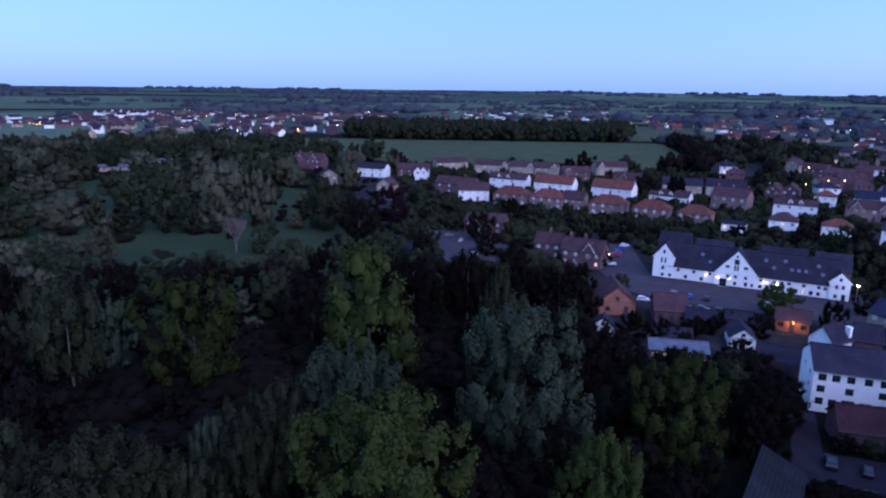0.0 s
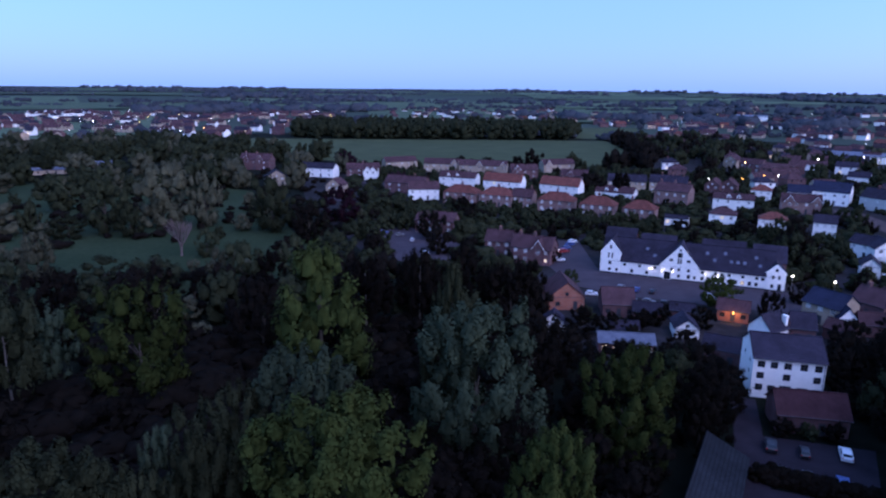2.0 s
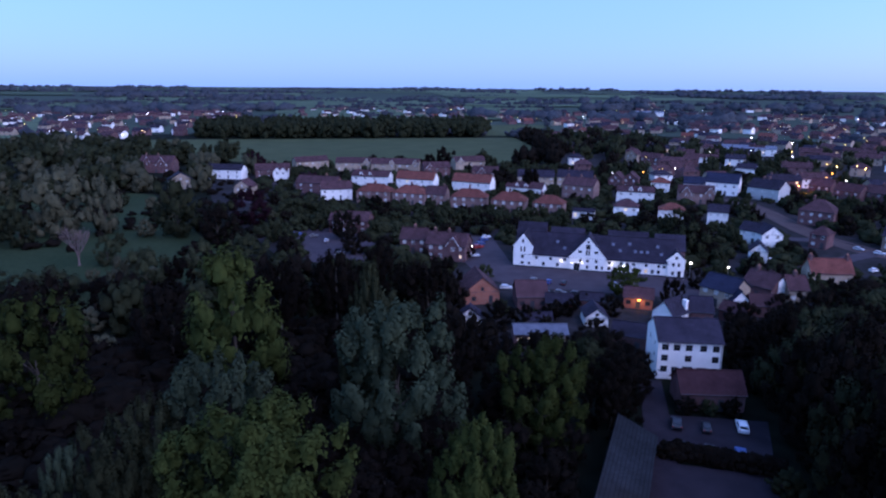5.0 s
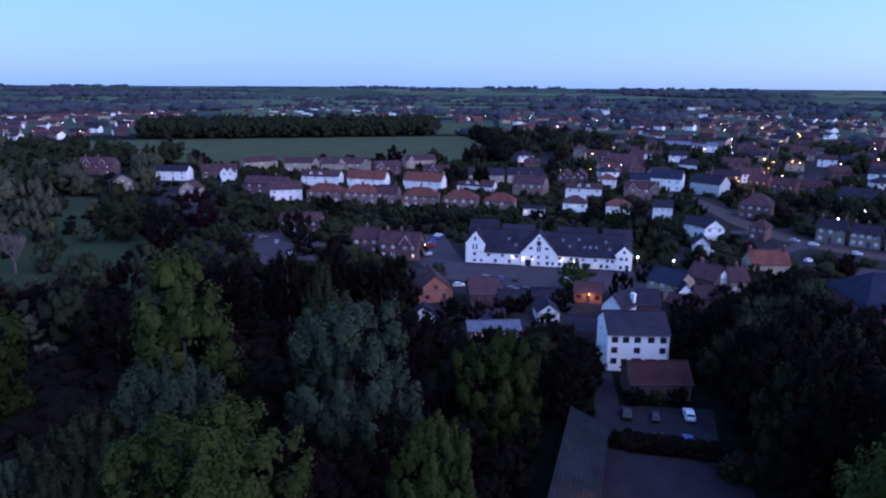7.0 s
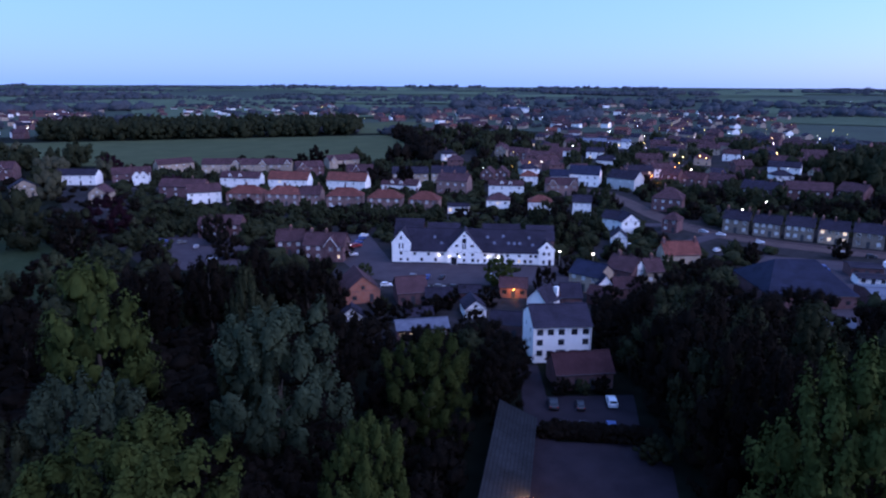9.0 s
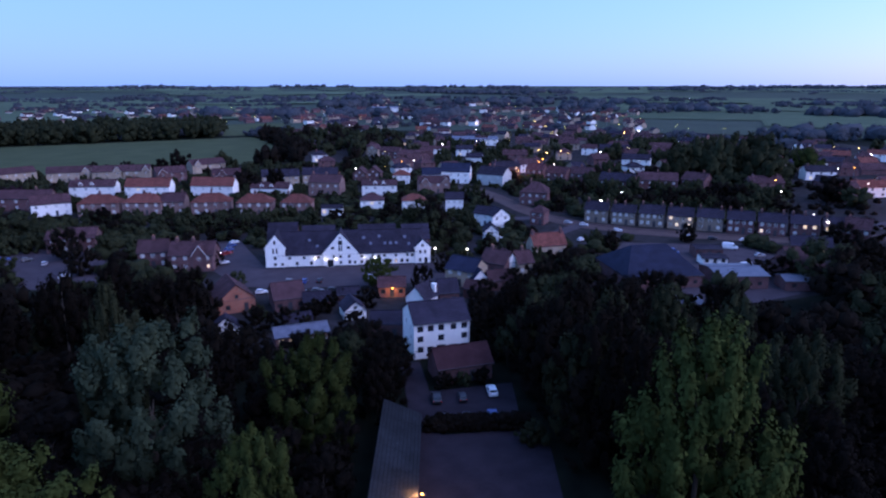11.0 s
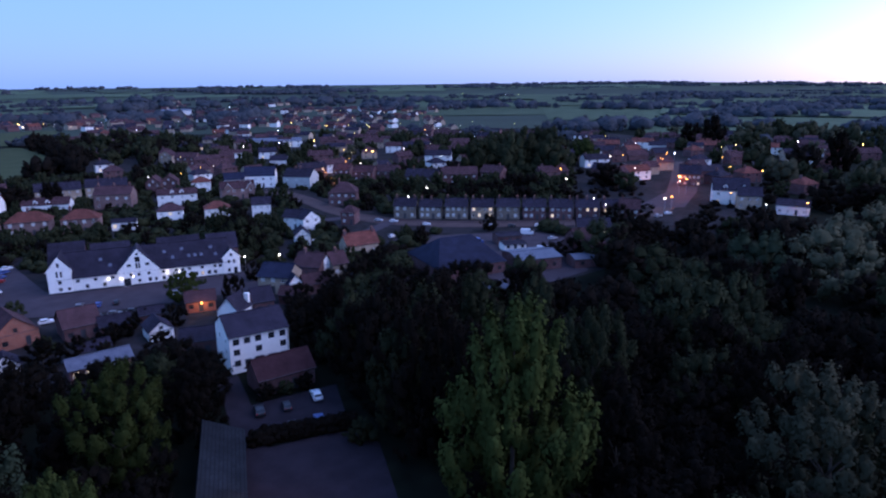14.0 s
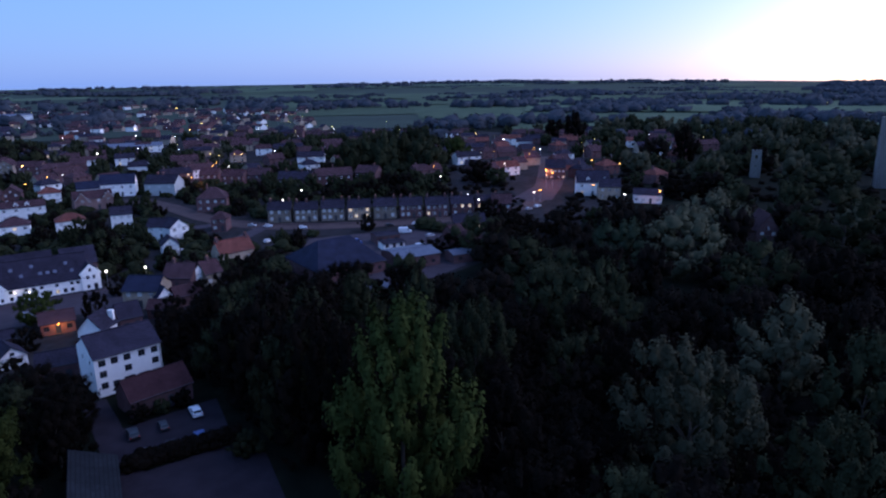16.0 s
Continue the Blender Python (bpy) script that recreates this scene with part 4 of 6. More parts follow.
house(93.2, 130.4, -64, 8.2, 8, 4.4, 2.6, 'x', 'buff', 'blue', n=3, lit=0.0)
house(95.8, 124.8, -18, 3.6, 5, 3.2, 2.2, 'y', 'white', 'blue', n=1, lit=0.0)
house(111.8, 131.7, -12, 3.5, 6, 3.4, 2.6, 'y', 'white', 'tile', n=1)
house(106.8, 134.1, -67, 7.5, 7, 3.4, 3, 'x', 'brick', 'tile', n=3, stacks=(0.2,))
house(114.5, 128.9, -14, 4.6, 6, 3.4, 2.8, 'x', 'buff', 'tile', n=2, stacks=(0.5,))
house(243.7, 212.9, -62, 16.3, 9, 5.5, 3.2, 'x', 'brick', 'slate', n=5, stacks=(0.2, 0.7))
house(262.0, 202.7, -46, 18.3, 9, 5.5, 3.2, 'x', 'brick', 'tile', n=5, stacks=(0.5,))
house(272.6, 191.4, -83, 11.6, 9, 6, 3.2, 'x', 'brick', 'tile', n=4, stacks=(0.8,))
house(325.8, 270.3, -56, 16.9, 9, 5, 3, 'x', 'white', 'slate', n=4)
house(355.8, 320.2, -56, 11.0, 9, 5, 3, 'x', 'white', 'slate', n=3)
house(241.4, 252.4, -70, 11.5, 8, 5, 3, 'x', 'brick', 'tile', n=3)
house(250.2, 243.7, -66, 12.4, 8, 5, 3, 'x', 'brick', 'tile', n=3, stacks=(0.5,))
house(240.7, 268.3, -63, 9.8, 8, 5, 3, 'x', 'brick', 'tile', n=3)
house(334.1, 160.9, -75, 8.7, 8, 4, 2.5, 'x', 'brick', 'slate', n=3)
house(489.4, 252.5, -35, 10.7, 8, 5, 3, 'x', 'white', 'slate', n=2, gables=(0.2, 0.75))
house(278.3, 564.2, -34, 21.3, 9, 6, 3, 'x', 'white', 'slate', n=4, gables=(0.1, 0.9), stacks=(0.0,0.3))
house(221.9, 420.8, -56, 9.2, 8, 5, 3, 'y', 'buff', 'tile', n=2)
house(223.1, 398.2, -57, 14.1, 8, 5, 3, 'x', 'brick', 'tile', n=3)
house(284.9, 77.1, -69, 14.2, 10, 6, 4.5, 'x', 'white', 'slate', n=3, dormers=(0.35, 0.85))
house(324.3, 108.0, -70, 10.0, 10, 6, 4, 'x', 'brick', 'slate', n=5, stacks=(0.1, 0.5, 0.9))
house(226.8, 96.0, -68, 7.4, 8, 5, 3, 'x', 'brick', 'tile', n=3)
house(275.9, 51.6, -82, 11.3, 8, 3.5, 2, 'x', 'white', 'slate', n=4)
house(278.2, 67.8, -69, 9.0, 8, 5.5, 3, 'x', 'buff', 'slate', n=3)
house(218.2, 3.5, -66, 6.7, 9, 5, 5, 'y', 'brick', 'tile', n=2, lit=0.0)
# terrace of cottages along the town road
for k in range(9):
    tx, ty = 178.0 + k * 5.6, 165.0 - k * 8.2
    house(tx + 4.2, ty + 2.4, -55.5, 8.5, 7.5, (4.9, 4.6, 4.8, 4.7, 4.9, 4.8, 4.7, 4.8, 4.6)[k], (2.6, 2.4, 2.7, 2.6, 2.5, 2.6, 2.6, 2.5, 2.6)[k], "x", ("stock", "stock", "stock", "buff", "stock", "brick", "brick", "brick", "brick")[k], "slate",
          n=(3, 4, 4, 4, 3, 4, 4, 3, 4)[k], stacks=(0.02, 0.5) if k % 2 else (0.04, 0.96), wh=1.25, lit=(0, 0.05, 0.05, 0.5, 0, 0.1, 0.1, 0.3, 0.1)[k], group="terraced cottages", name="terraced_cottage")
wall_light(196.2, 138.6, 2.6, -55.5, "cool", 60)
# works sheds
house(135.8, 99.7, -25, 20.5, 21, 3.2, 6.0, "hip", "brick", "blue", n=5, hip=0.65, lit=0.0, group="works sheds", name="warehouse", trim="dark_frame")
house(152.0, 88.5, -32, 13.0, 12, 3.4, 0.9, "x", "brick", "sheet", n=3, lit=0.0, group="works sheds", name="warehouse", trim="dark_frame")
house(166.0, 106.0, -36, 7.0, 5, 2.1, 0.3, "x", "white", "slate", n=3, lit=0.0, group="works sheds", name="workshop", trim="dark_frame")
house(172.0, 112.0, -36, 8.0, 6, 2.8, 0.5, "x", "brick", "slate", n=3, lit=0.0, group="works sheds", name="workshop", trim="dark_frame")
house(174.0, 85.0, -32, 12.0, 7, 3.0, 2.2, "x", "brick", "tile", n=3, lit=0.0, group="works sheds", name="outbuilding", trim="dark_frame")
house(186.0, 91.0, -30, 10.0, 6, 3.0, 2.2, "x", "brick", "tile", n=3, lit=0.0, group="works sheds", name="outbuilding", trim="dark_frame")
house(199.0, 96.0, -55, 11.0, 6, 3.2, 2.4, "x", "brick", "slate", n=3, lit=0.1, group="works sheds", name="outbuilding", trim="dark_frame")
house(163.0, 79.0, -36, 9.0, 6, 2.6, 0.8, "x", "brick", "sheet", n=2, lit=0.0, group="works sheds", name="outbuilding", trim="dark_frame")
house(121.5, 83.5, -40, 8.0, 6, 3.2, 0.6, "x", "brick", "sheet", n=3, lit=0.0, group="works sheds", name="workshop", trim="dark_frame")


# stone church towers
def tower(x, y, turn, w, h):
    ob = empty("church_tower", pose(x, y, 0, 0, 0, turn), "square flint church tower with battlements", "church tower", "church towers")
    FOOT.append((x, y, w))
    ms = Mesher()
    holes = [(w / 2 - 0.6, h * 0.72, w / 2 + 0.6, h * 0.72 + 2.2), (w / 2 - 0.35, h * 0.4, w / 2 + 0.35, h * 0.4 + 1.2)]
    for o, d in (((-w / 2, -w / 2, 0), (1, 0)), ((w / 2, -w / 2, 0), (0, 1)), ((w / 2, w / 2, 0), (-1, 0)), ((-w / 2, w / 2, 0), (0, -1))):
        wall_face(ms, o, d, [(0, 0), (w, 0), (w, h), (0, h)], holes, 0.7)
    ms.box(-w / 2 + 0.3, -w / 2 + 0.3, h - 0.6, w / 2 - 0.3, w / 2 - 0.3, h - 0.3)
    part("wall", ms, M["flint"], ob)
    for sx in (-1, 1):
        for sy in (-1, 1):
            bt = Mesher()
            bt.box(sx * w / 2 - 0.3, sy * w / 2 - 0.3, 0, sx * w / 2 + 0.3, sy * w / 2 + 0.3, h * 0.75)
            part("buttress", bt, M["flint"], ob)
    for k in range(4):
        for j in range(3):
            mm = Mesher()
            a = -w / 2 + (j + 0.5) * w / 3
            mm.box(a - w / 9, -w / 2 - 0.05, h, a + w / 9, -w / 2 + 0.5, h + 0.9)
            part("merlon", mm, M["flint"], ob, at=Matrix.Rotation(k * math.pi / 2, 4, "Z"))
    return ob


tower(371, 17, -85, 4.4, 13)
tower(358, -38, -85, 8.0, 31)

# ---- far town ----
town_rnd = random.Random(21)


def free(x, y, r):
    return all((x - a) ** 2 + (y - b) ** 2 > (r + c) ** 2 for a, b, c in FOOT)


def inside(x, y, pts):
    hit = False
    for k in range(len(pts)):
        (ax, ay), (bx, by) = pts[k], pts[k - 1]
        if (ay > y) != (by > y) and x < (bx - ax) * (y - ay) / (by - ay) + ax:
            hit = not hit
    return hit


FAR_CLEAR = [[(-160, 670), (215, 655), (200, 560), (165, 415), (10, 415), (-60, 460), (-160, 560)], [polar(-9, 640), polar(15.5, 640), polar(21, 690), polar(21, 910), polar(15, 900), polar(14, 800), polar(-9, 800)]]


def far_houses(a0, a1, d0, d1, count, walls, covers):
    made = tries = 0
    while made < count and tries < count * 20:
        tries += 1
        a, d = town_rnd.uniform(a0, a1), math.sqrt(town_rnd.uniform(d0 * d0, d1 * d1))
        x, y = polar(a, d)
        if not free(x, y, 7) or inside(x, y, FAR_CLEAR[0]) or inside(x, y, FAR_CLEAR[1]):
            continue
        row = 30 * round(math.sin(x / 140) + math.cos(y / 170))
        far_house(x, y, -a + row + town_rnd.uniform(-8, 8), town_rnd.choice(walls), town_rnd.choice(covers), town_rnd.randrange(3))
        made += 1


FAR = {}


def far_house(x, y, turn, wall, cover, shape):
    key = (wall, cover, shape)
    z = height(x, y) - 0.1
    if key not in FAR:
        L, D, roof = ((11, 8, "x"), (16, 8, "x"), (10, 9, "hip"))[shape]
        FAR[key] = house(x, y, turn, L, D, 4.8, 2.8, roof, wall, cover, n=(2, 3, 2)[shape], stacks=(0.3,) if shape != 1 else (0.1, 0.9), lit=0.12, group="far town houses", base=z, plain=True)
    else:
        copy_thing(FAR[key], pose(x, y, z, 0, 0, turn))
        FOOT.append((x, y, 8))


far_houses(-27, -5, 640, 1150, 75, ("buff", "white", "brick", "buff"), ("tile", "slate", "tile"))
far_houses(-36, -27, 800, 1100, 14, ("buff", "white"), ("tile", "slate"))
far_houses(-27.2, -23, 1150, 1270, 26, ("white",), ("tile", "slate"))
far_houses(22, 60, 360, 620, 46, ("brick", "brick", "brick", "white", "buff", "buff"), ("tile", "tile", "slate"))
far_houses(10, 50, 620, 1150, 75, ("brick", "brick", "white", "buff", "buff"), ("tile", "red", "slate"))
far_houses(60, 84, 330, 560, 34, ("brick", "brick", "white"), ("tile", "slate", "red"))
far_houses(2, 14, 900, 1400, 22, ("white", "buff"), ("tile", "slate"))
# low sheds beyond the meadow
house(*polar(-26.5, 430), 24, 26, 7, 2.6, 1.2, 'x', 'buff', 'sheet', n=6, lit=0.0, group="works sheds", name="workshop", trim="dark_frame")
house(*polar(-23.5, 452), 26, 18, 7, 2.6, 1.2, 'x', 'buff', 'sheet', n=4, lit=0.0, group="works sheds", name="workshop", trim="dark_frame")
# long pale works hall and store far off
house(*polar(36.5, 560), -40, 42, 18, 5, 2.0, "x", "white", "sheet", n=8, lit=0.0, group="works sheds", name="warehouse", trim="dark_frame")
house(*polar(29, 1180), -30, 46, 25, 7, 2.0, "x", "white", "sheet", n=8, lit=0.4, group="works sheds", name="warehouse", base=2.0)


# the rest of the far town, too small and many to count
def far_town(name, zones, walls, covers, label):
    verts, faces, slots = [], [], []
    mats = [M[k] for k in walls + covers + ("lit",)]
    for a0, a1, d0, d1, count in zones:
        for _ in range(count):
            a, d = town_rnd.uniform(a0, a1), math.sqrt(town_rnd.uniform(d0 * d0, d1 * d1))
            x, y = polar(a, d)
            if not free(x, y, 5) or inside(x, y, FAR_CLEAR[0]) or inside(x, y, FAR_CLEAR[1]):
                continue
            FOOT.append((x, y, 6))
            L, D, e, r = town_rnd.uniform(7, 16), town_rnd.uniform(7, 9), town_rnd.uniform(3, 5.4), town_rnd.uniform(2, 3.2)
            m = pose(x, y, height(x, y) - 0.1, 0, 0, -a + 30 * round(math.sin(x / 140) + math.cos(y / 170)) + town_rnd.uniform(-8, 8))
            i = len(verts)
            verts += [tuple(m @ Vector(p)) for p in ((-L / 2, 0, 0), (L / 2, 0, 0), (L / 2, D, 0), (-L / 2, D, 0), (-L / 2, 0, e), (L / 2, 0, e), (L / 2, D, e), (-L / 2, D, e), (-L / 2, D / 2, e + r), (L / 2, D / 2, e + r),
                                                 (-L / 2 - 0.3, -0.4, e - 0.2), (L / 2 + 0.3, -0.4, e - 0.2), (L / 2 + 0.3, D + 0.4, e - 0.2), (-L / 2 - 0.3, D + 0.4, e - 0.2), (-L / 2 - 0.3, D / 2, e + r + 0.15), (L / 2 + 0.3, D / 2, e + r + 0.15))]
            w, c = town_rnd.randrange(len(walls)), len(walls) + town_rnd.randrange(len(covers))
            for q in ((0, 1, 5, 4), (1, 2, 6, 9, 5), (2, 3, 7, 6), (3, 0, 4, 8, 7)):
                faces.append(tuple(i + k for k in q))
                slots.append(w)
            for q in ((10, 11, 15, 14), (12, 13, 14, 15)):
                faces.append(tuple(i + k for k in q))
                slots.append(c)
            for k in range(2):
                if town_rnd.random() < 0.12:
                    u, j = town_rnd.uniform(-L / 3, L / 3), len(verts)
                    verts += [tuple(m @ Vector(p)) for p in ((u - 0.6, -0.05, 1.0), (u + 0.6, -0.05, 1.0), (u + 0.6, -0.05, 2.2), (u - 0.6, -0.05, 2.2))]
                    faces.append((j, j + 1, j + 2, j + 3))
                    slots.append(len(mats) - 1)
    me = bpy.data.meshes.new(name)
    me.from_pydata(verts, [], faces)
    for k in mats:
        me.materials.append(k)
    me.polygons.foreach_set("material_index", slots)
    return tagged(new(name, me), label, "houses", kind="stuff")


far_town("far_houses", ((-29, -4, 620, 1250, 150), (-36, -27, 780, 1100, 24), (12, 52, 560, 1300, 230), (30, 60, 380, 640, 60), (58, 82, 330, 640, 60), (0, 14, 950, 1500, 40), (28, 40, 1200, 1900, 40)),
         ("brick", "brick", "brick", "white", "buff", "buff"), ("tile", "slate", "tile"), "rows of far brick and rendered houses")

# ---- cars ----
CAR_PAINT = {"white": (0.75, 0.76, 0.78), "silver": (0.42, 0.43, 0.46), "black": (0.02, 0.02, 0.025), "blue": (0.04, 0.08, 0.25), "red": (0.3, 0.03, 0.03), "grey": (0.12, 0.125, 0.135)}
CARS = {}


def car(x, y, turn, colour="silver", van=False):
    """A parked car or van, its length along its own x."""
    key = (colour, van)
    m = pose(x, y, 0.07, 0, 0, turn) @ Matrix.Diagonal((0.86, 0.84, 0.86, 1))
    if key in CARS:
        return copy_thing(CARS[key], m)
    if colour + "_paint" not in M:
        M[colour + "_paint"] = paint(colour + "_car_paint", CAR_PAINT[colour], 0.4, 0.0)
    word = "van" if van else "car"
    ob = empty(word, m, f"parked {colour} {'panel van' if van else 'hatchback car'} on hard ground", word, "parked vehicles")
    L, W = (5.2, 1.95) if van else (4.2, 1.75)
    if van:
        prof = [(-2.6, 0.35), (2.5, 0.35), (2.6, 0.75), (2.45, 1.15), (1.75, 1.3), (1.2, 2.15), (0.9, 2.3), (-2.5, 2.3), (-2.6, 2.1)]
    else:
        prof = [(-2.05, 0.3), (2.0, 0.3), (2.1, 0.5), (2.05, 0.75), (1.9, 0.86), (1.0, 0.95), (0.35, 1.38), (0.1, 1.45), (-1.2, 1.45), (-1.5, 1.38), (-1.95, 0.98), (-2.1, 0.8)]
    bm = Mesher()
    n = len(prof)
    for k, s in enumerate((-1, 1)):
        bm.poly([(px, s * W / 2 * (0.84 if pz > 1.2 else 1.0), pz) for px, pz in (prof if s < 0 else prof[::-1])])
    for k in range(n):
        (ax, az), (bx, bz) = prof[k], prof[(k + 1) % n]
        wa, wb = W / 2 * (0.84 if az > 1.2 else 1.0), W / 2 * (0.84 if bz > 1.2 else 1.0)
        bm.poly([(ax, wa, az), (bx, wb, bz), (bx, -wb, bz), (ax, -wa, az)])
    part("body", bm, M[colour + "_paint"], ob)
    gl = [[(1.78, 1.33), (1.24, 2.08)]] if van else [[(0.95, 1.0), (0.38, 1.38)], [(-1.9, 1.02), (-1.52, 1.37)]]
    for (ax, az), (bx, bz) in gl:
        g = Mesher()
        o = 0.012 if ax > 0 else -0.012
        g.slab([(ax + o, -W * 0.42, az + 0.012), (ax + o, W * 0.42, az + 0.012), (bx + o, W * 0.38, bz + 0.012), (bx + o, -W * 0.38, bz + 0.012)], 0.008)
        part("windscreen" if ax > 0 else "rear_window", g, M["glass"], ob)
    for s in (-1, 1):
        g = Mesher()
        if van:
            g.box(1.0, s * (W * 0.46) - 0.06, 1.35, 1.55, s * (W * 0.46) + 0.06, 1.85)
        else:
            g.poly([(0.75, s * (W / 2 + 0.004) * 0.97, 1.0), (0.25, s * (W / 2 * 0.86 + 0.012), 1.36), (-1.3, s * (W / 2 * 0.86 + 0.012), 1.36), (-1.65, s * (W / 2 + 0.004) * 0.97, 1.0)])
        part("side_window", g, M["glass"], ob)
        hl = Mesher()
        hl.box(L / 2 - 0.2, s * W * 0.36 - 0.16, 0.62, L / 2 - 0.02, s * W * 0.36 + 0.16, 0.76)
        part("headlight", hl, M["rim"], ob)
        tl = Mesher()
        tl.box(-L / 2 - 0.01, s * W * 0.4 - 0.12, 0.72, -L / 2 + 0.12, s * W * 0.4 + 0.12, 0.9)
        part("tail_light", tl, M["red_lens"], ob)
        for fx in (-L * 0.3, L * 0.31):
            ty = Mesher()
            ty.tube([(fx, s * (W / 2 - 0.2), 0.24), (fx, s * (W / 2 + 0.01), 0.24)], [0.31, 0.31], 14)
            wheel = part("wheel", ty, M["tyre"], ob)
            rm = Mesher()
            rm.tube([(fx, s * (W / 2 + 0.005), 0.24), (fx, s * (W / 2 + 0.02), 0.24)], [0.19, 0.18], 10)
            part("rim", rm, M["rim"], wheel)
    CARS[key] = ob
    return ob


M["red_lens"] = paint("red_lens", (0.35, 0.01, 0.01), 0.2)
for x, y, turn, c in ((53.8, 81.2, 62, "black"), (57.6, 79.2, 62, "black"), (63.0, 78.2, 62, "white"), (51.4, 74.6, 58, "black"), (54.2, 73.2, 58, "black"), (57.8, 71.3, 58, "blue")):
    car(x, y, turn, c)
for x, y, turn, c in ((49.2, 186.5, -5, "white"), (53.0, 196.5, 20, "red"), (55.0, 201.0, 20, "blue"), (57.5, 206.0, 15, "blue"), (59.5, 210.0, 10, "white"), (49.0, 153.2, -15, "white"),
                      (58.0, 158.0, 60, "grey"), (61.5, 156.0, 60, "blue"), (65, 154.2, 60, "black"), (57.3, 148.5, -30, "black"), (61.0, 146.5, -30, "grey"), (64.5, 144.8, -30, "black"), (77.5, 149.0, -27, "silver")):
    car(x, y, turn, c)
for x, y, turn, c in ((174.5, 166.0, -58, "white"), (177.6, 152.5, -52, "white"), (172.5, 172.0, -70, "silver"), (156.5, 149.5, 5, "white"), (160.5, 148.5, 8, "black"), (135.0, 166.5, -20, "white"), (189.5, 131.8, -52, "silver"), (200.5, 118.5, -45, "white"), (194.0, 126.0, -50, "black"),
                      (186.2, 104.5, -25, "silver"), (-3.5, 226.0, 10, "blue"), (2.0, 222.0, 10, "grey"), (6.0, 214.0, 80, "silver"), (9.5, 196.0, 0, "white"), (181, 98, 30, "red"), (177, 95, 30, "grey"),
                      (250.0, 90.0, -20, "white"), (243, 91, -25, "silver"), (66, 258, -35, "white"), (70, 254, -35, "silver"), (88, 238, -35, "blue"), (45, 268, -35, "white")):
    car(x, y, turn, c)
car(187.0, 115.0, -60, "white", True)
car(171, 99, -35, "white", True)
car(211, 100.5, -45, "white", True)
car(166, 121, -40, "blue", True)
car(62.5, 261.5, -35, "white", True)

# ---- lamps ----
LAMP = {}


def street_lamp(x, y, h, turn=0, mat="amber", power=0.0):
    # beyond 430 m the head takes the raised glow, not another lamp type
    mat = mat if math.hypot(x, y) < 430 else "bare_" + mat
    key = (mat, h)
    z = height(x, y)
    m = pose(x, y, z, 0, 0, turn)
    if key in LAMP:
        copy_thing(LAMP[key], m)
    else:
        ob = empty("street_lamp", m, "lit steel street lamp with a warm glow" if "amber" in mat else "lit steel street lamp with a pale glow", "street lamp", "street lamps")
        p = Mesher()
        p.tube([(0, 0, 0), (0, 0, 1.2), (0, 0, h)], [0.09, 0.07, 0.045], 7)
        part("pole", p, M["steel"], ob)
        a = Mesher()
        a.tube([(0, 0, h - 0.05), (0, -0.5, h + 0.15), (0, -1.0, h + 0.18)], [0.035, 0.03, 0.03], 5)
        part("arm", a, M["steel"], ob)
        b = Mesher()
        b.ball((0, -1.15, h + 0.12), 0.28, 5, 9, 0.6)
        part("lamp_head", b, M[mat], ob, "glowing lamp head", smooth=True)
        LAMP[key] = ob
    if power:
        ld = bpy.data.lights.new("street_light", "POINT")
        ld.energy, ld.shadow_soft_size = power, 0.3
        ld.color = (1.0, 0.26, 0.05) if "amber" in mat else (1.0, 0.86, 0.62)
        lo = new("street_light", ld)
        lo.location = m @ Vector((0, -1.15, h - 0.5))


for x, y, h, mat, pw in ((225.4, 263.5, 6, "amber", 4000), (276, 300, 6, "amber", 450), (317, 327, 6, "amber", 0), (285.4, 208.2, 5, "amber", 450), (339, 312, 6, "cool", 0), (318, 261, 6, "cool", 0),
                         (273, 157.5, 6, "cool", 0), (275, 149, 6, "cool", 0), (332, 157.5, 5, "cool", 0), (234.7, 114.3, 6, "cool", 37.5), (225.8, 105, 6, "cool", 37.5),
                         (370, 140, 7, "amber", 750), (401, 149, 7, "amber", 0), (482, 132, 7, "amber", 0), (469, 90, 6, "amber", 0), (488, 71, 6, "amber", 0), (472, 66, 6, "amber", 0), (552, 13, 6, "amber", 0),
                         (272.6, 46, 6, "amber", 350), (265, 58.4, 5, "cool", 0), (345.6, 112.8, 5, "amber", 2200), (323, 113, 5, "amber", 2200), (262, 93.4, 5, "amber", 300), (365, 101, 6, "amber", 0), (300, 101, 7, "amber", 2800),
                         (99.8, 151.7, 5, "cool", 31.2), (107, 145.8, 5, "cool", 31.2)):
    street_lamp(x, y, h, math.degrees(math.atan2(y, x)) - 90, mat, pw)
for a, d, mat in ((24.7, 1021, "amber"), (18.2, 945, "amber"), (-31.6, 851, "amber"), (-31.2, 860, "amber"), (-31.4, 838, "amber"), (-31.9, 875, "amber"), (-12.1, 542, "amber"), (26.4, 360, "cool"), (19.8, 965, "amber")):
    street_lamp(*polar(a, d), 6, -a, mat)
lamp_rnd = random.Random(8)
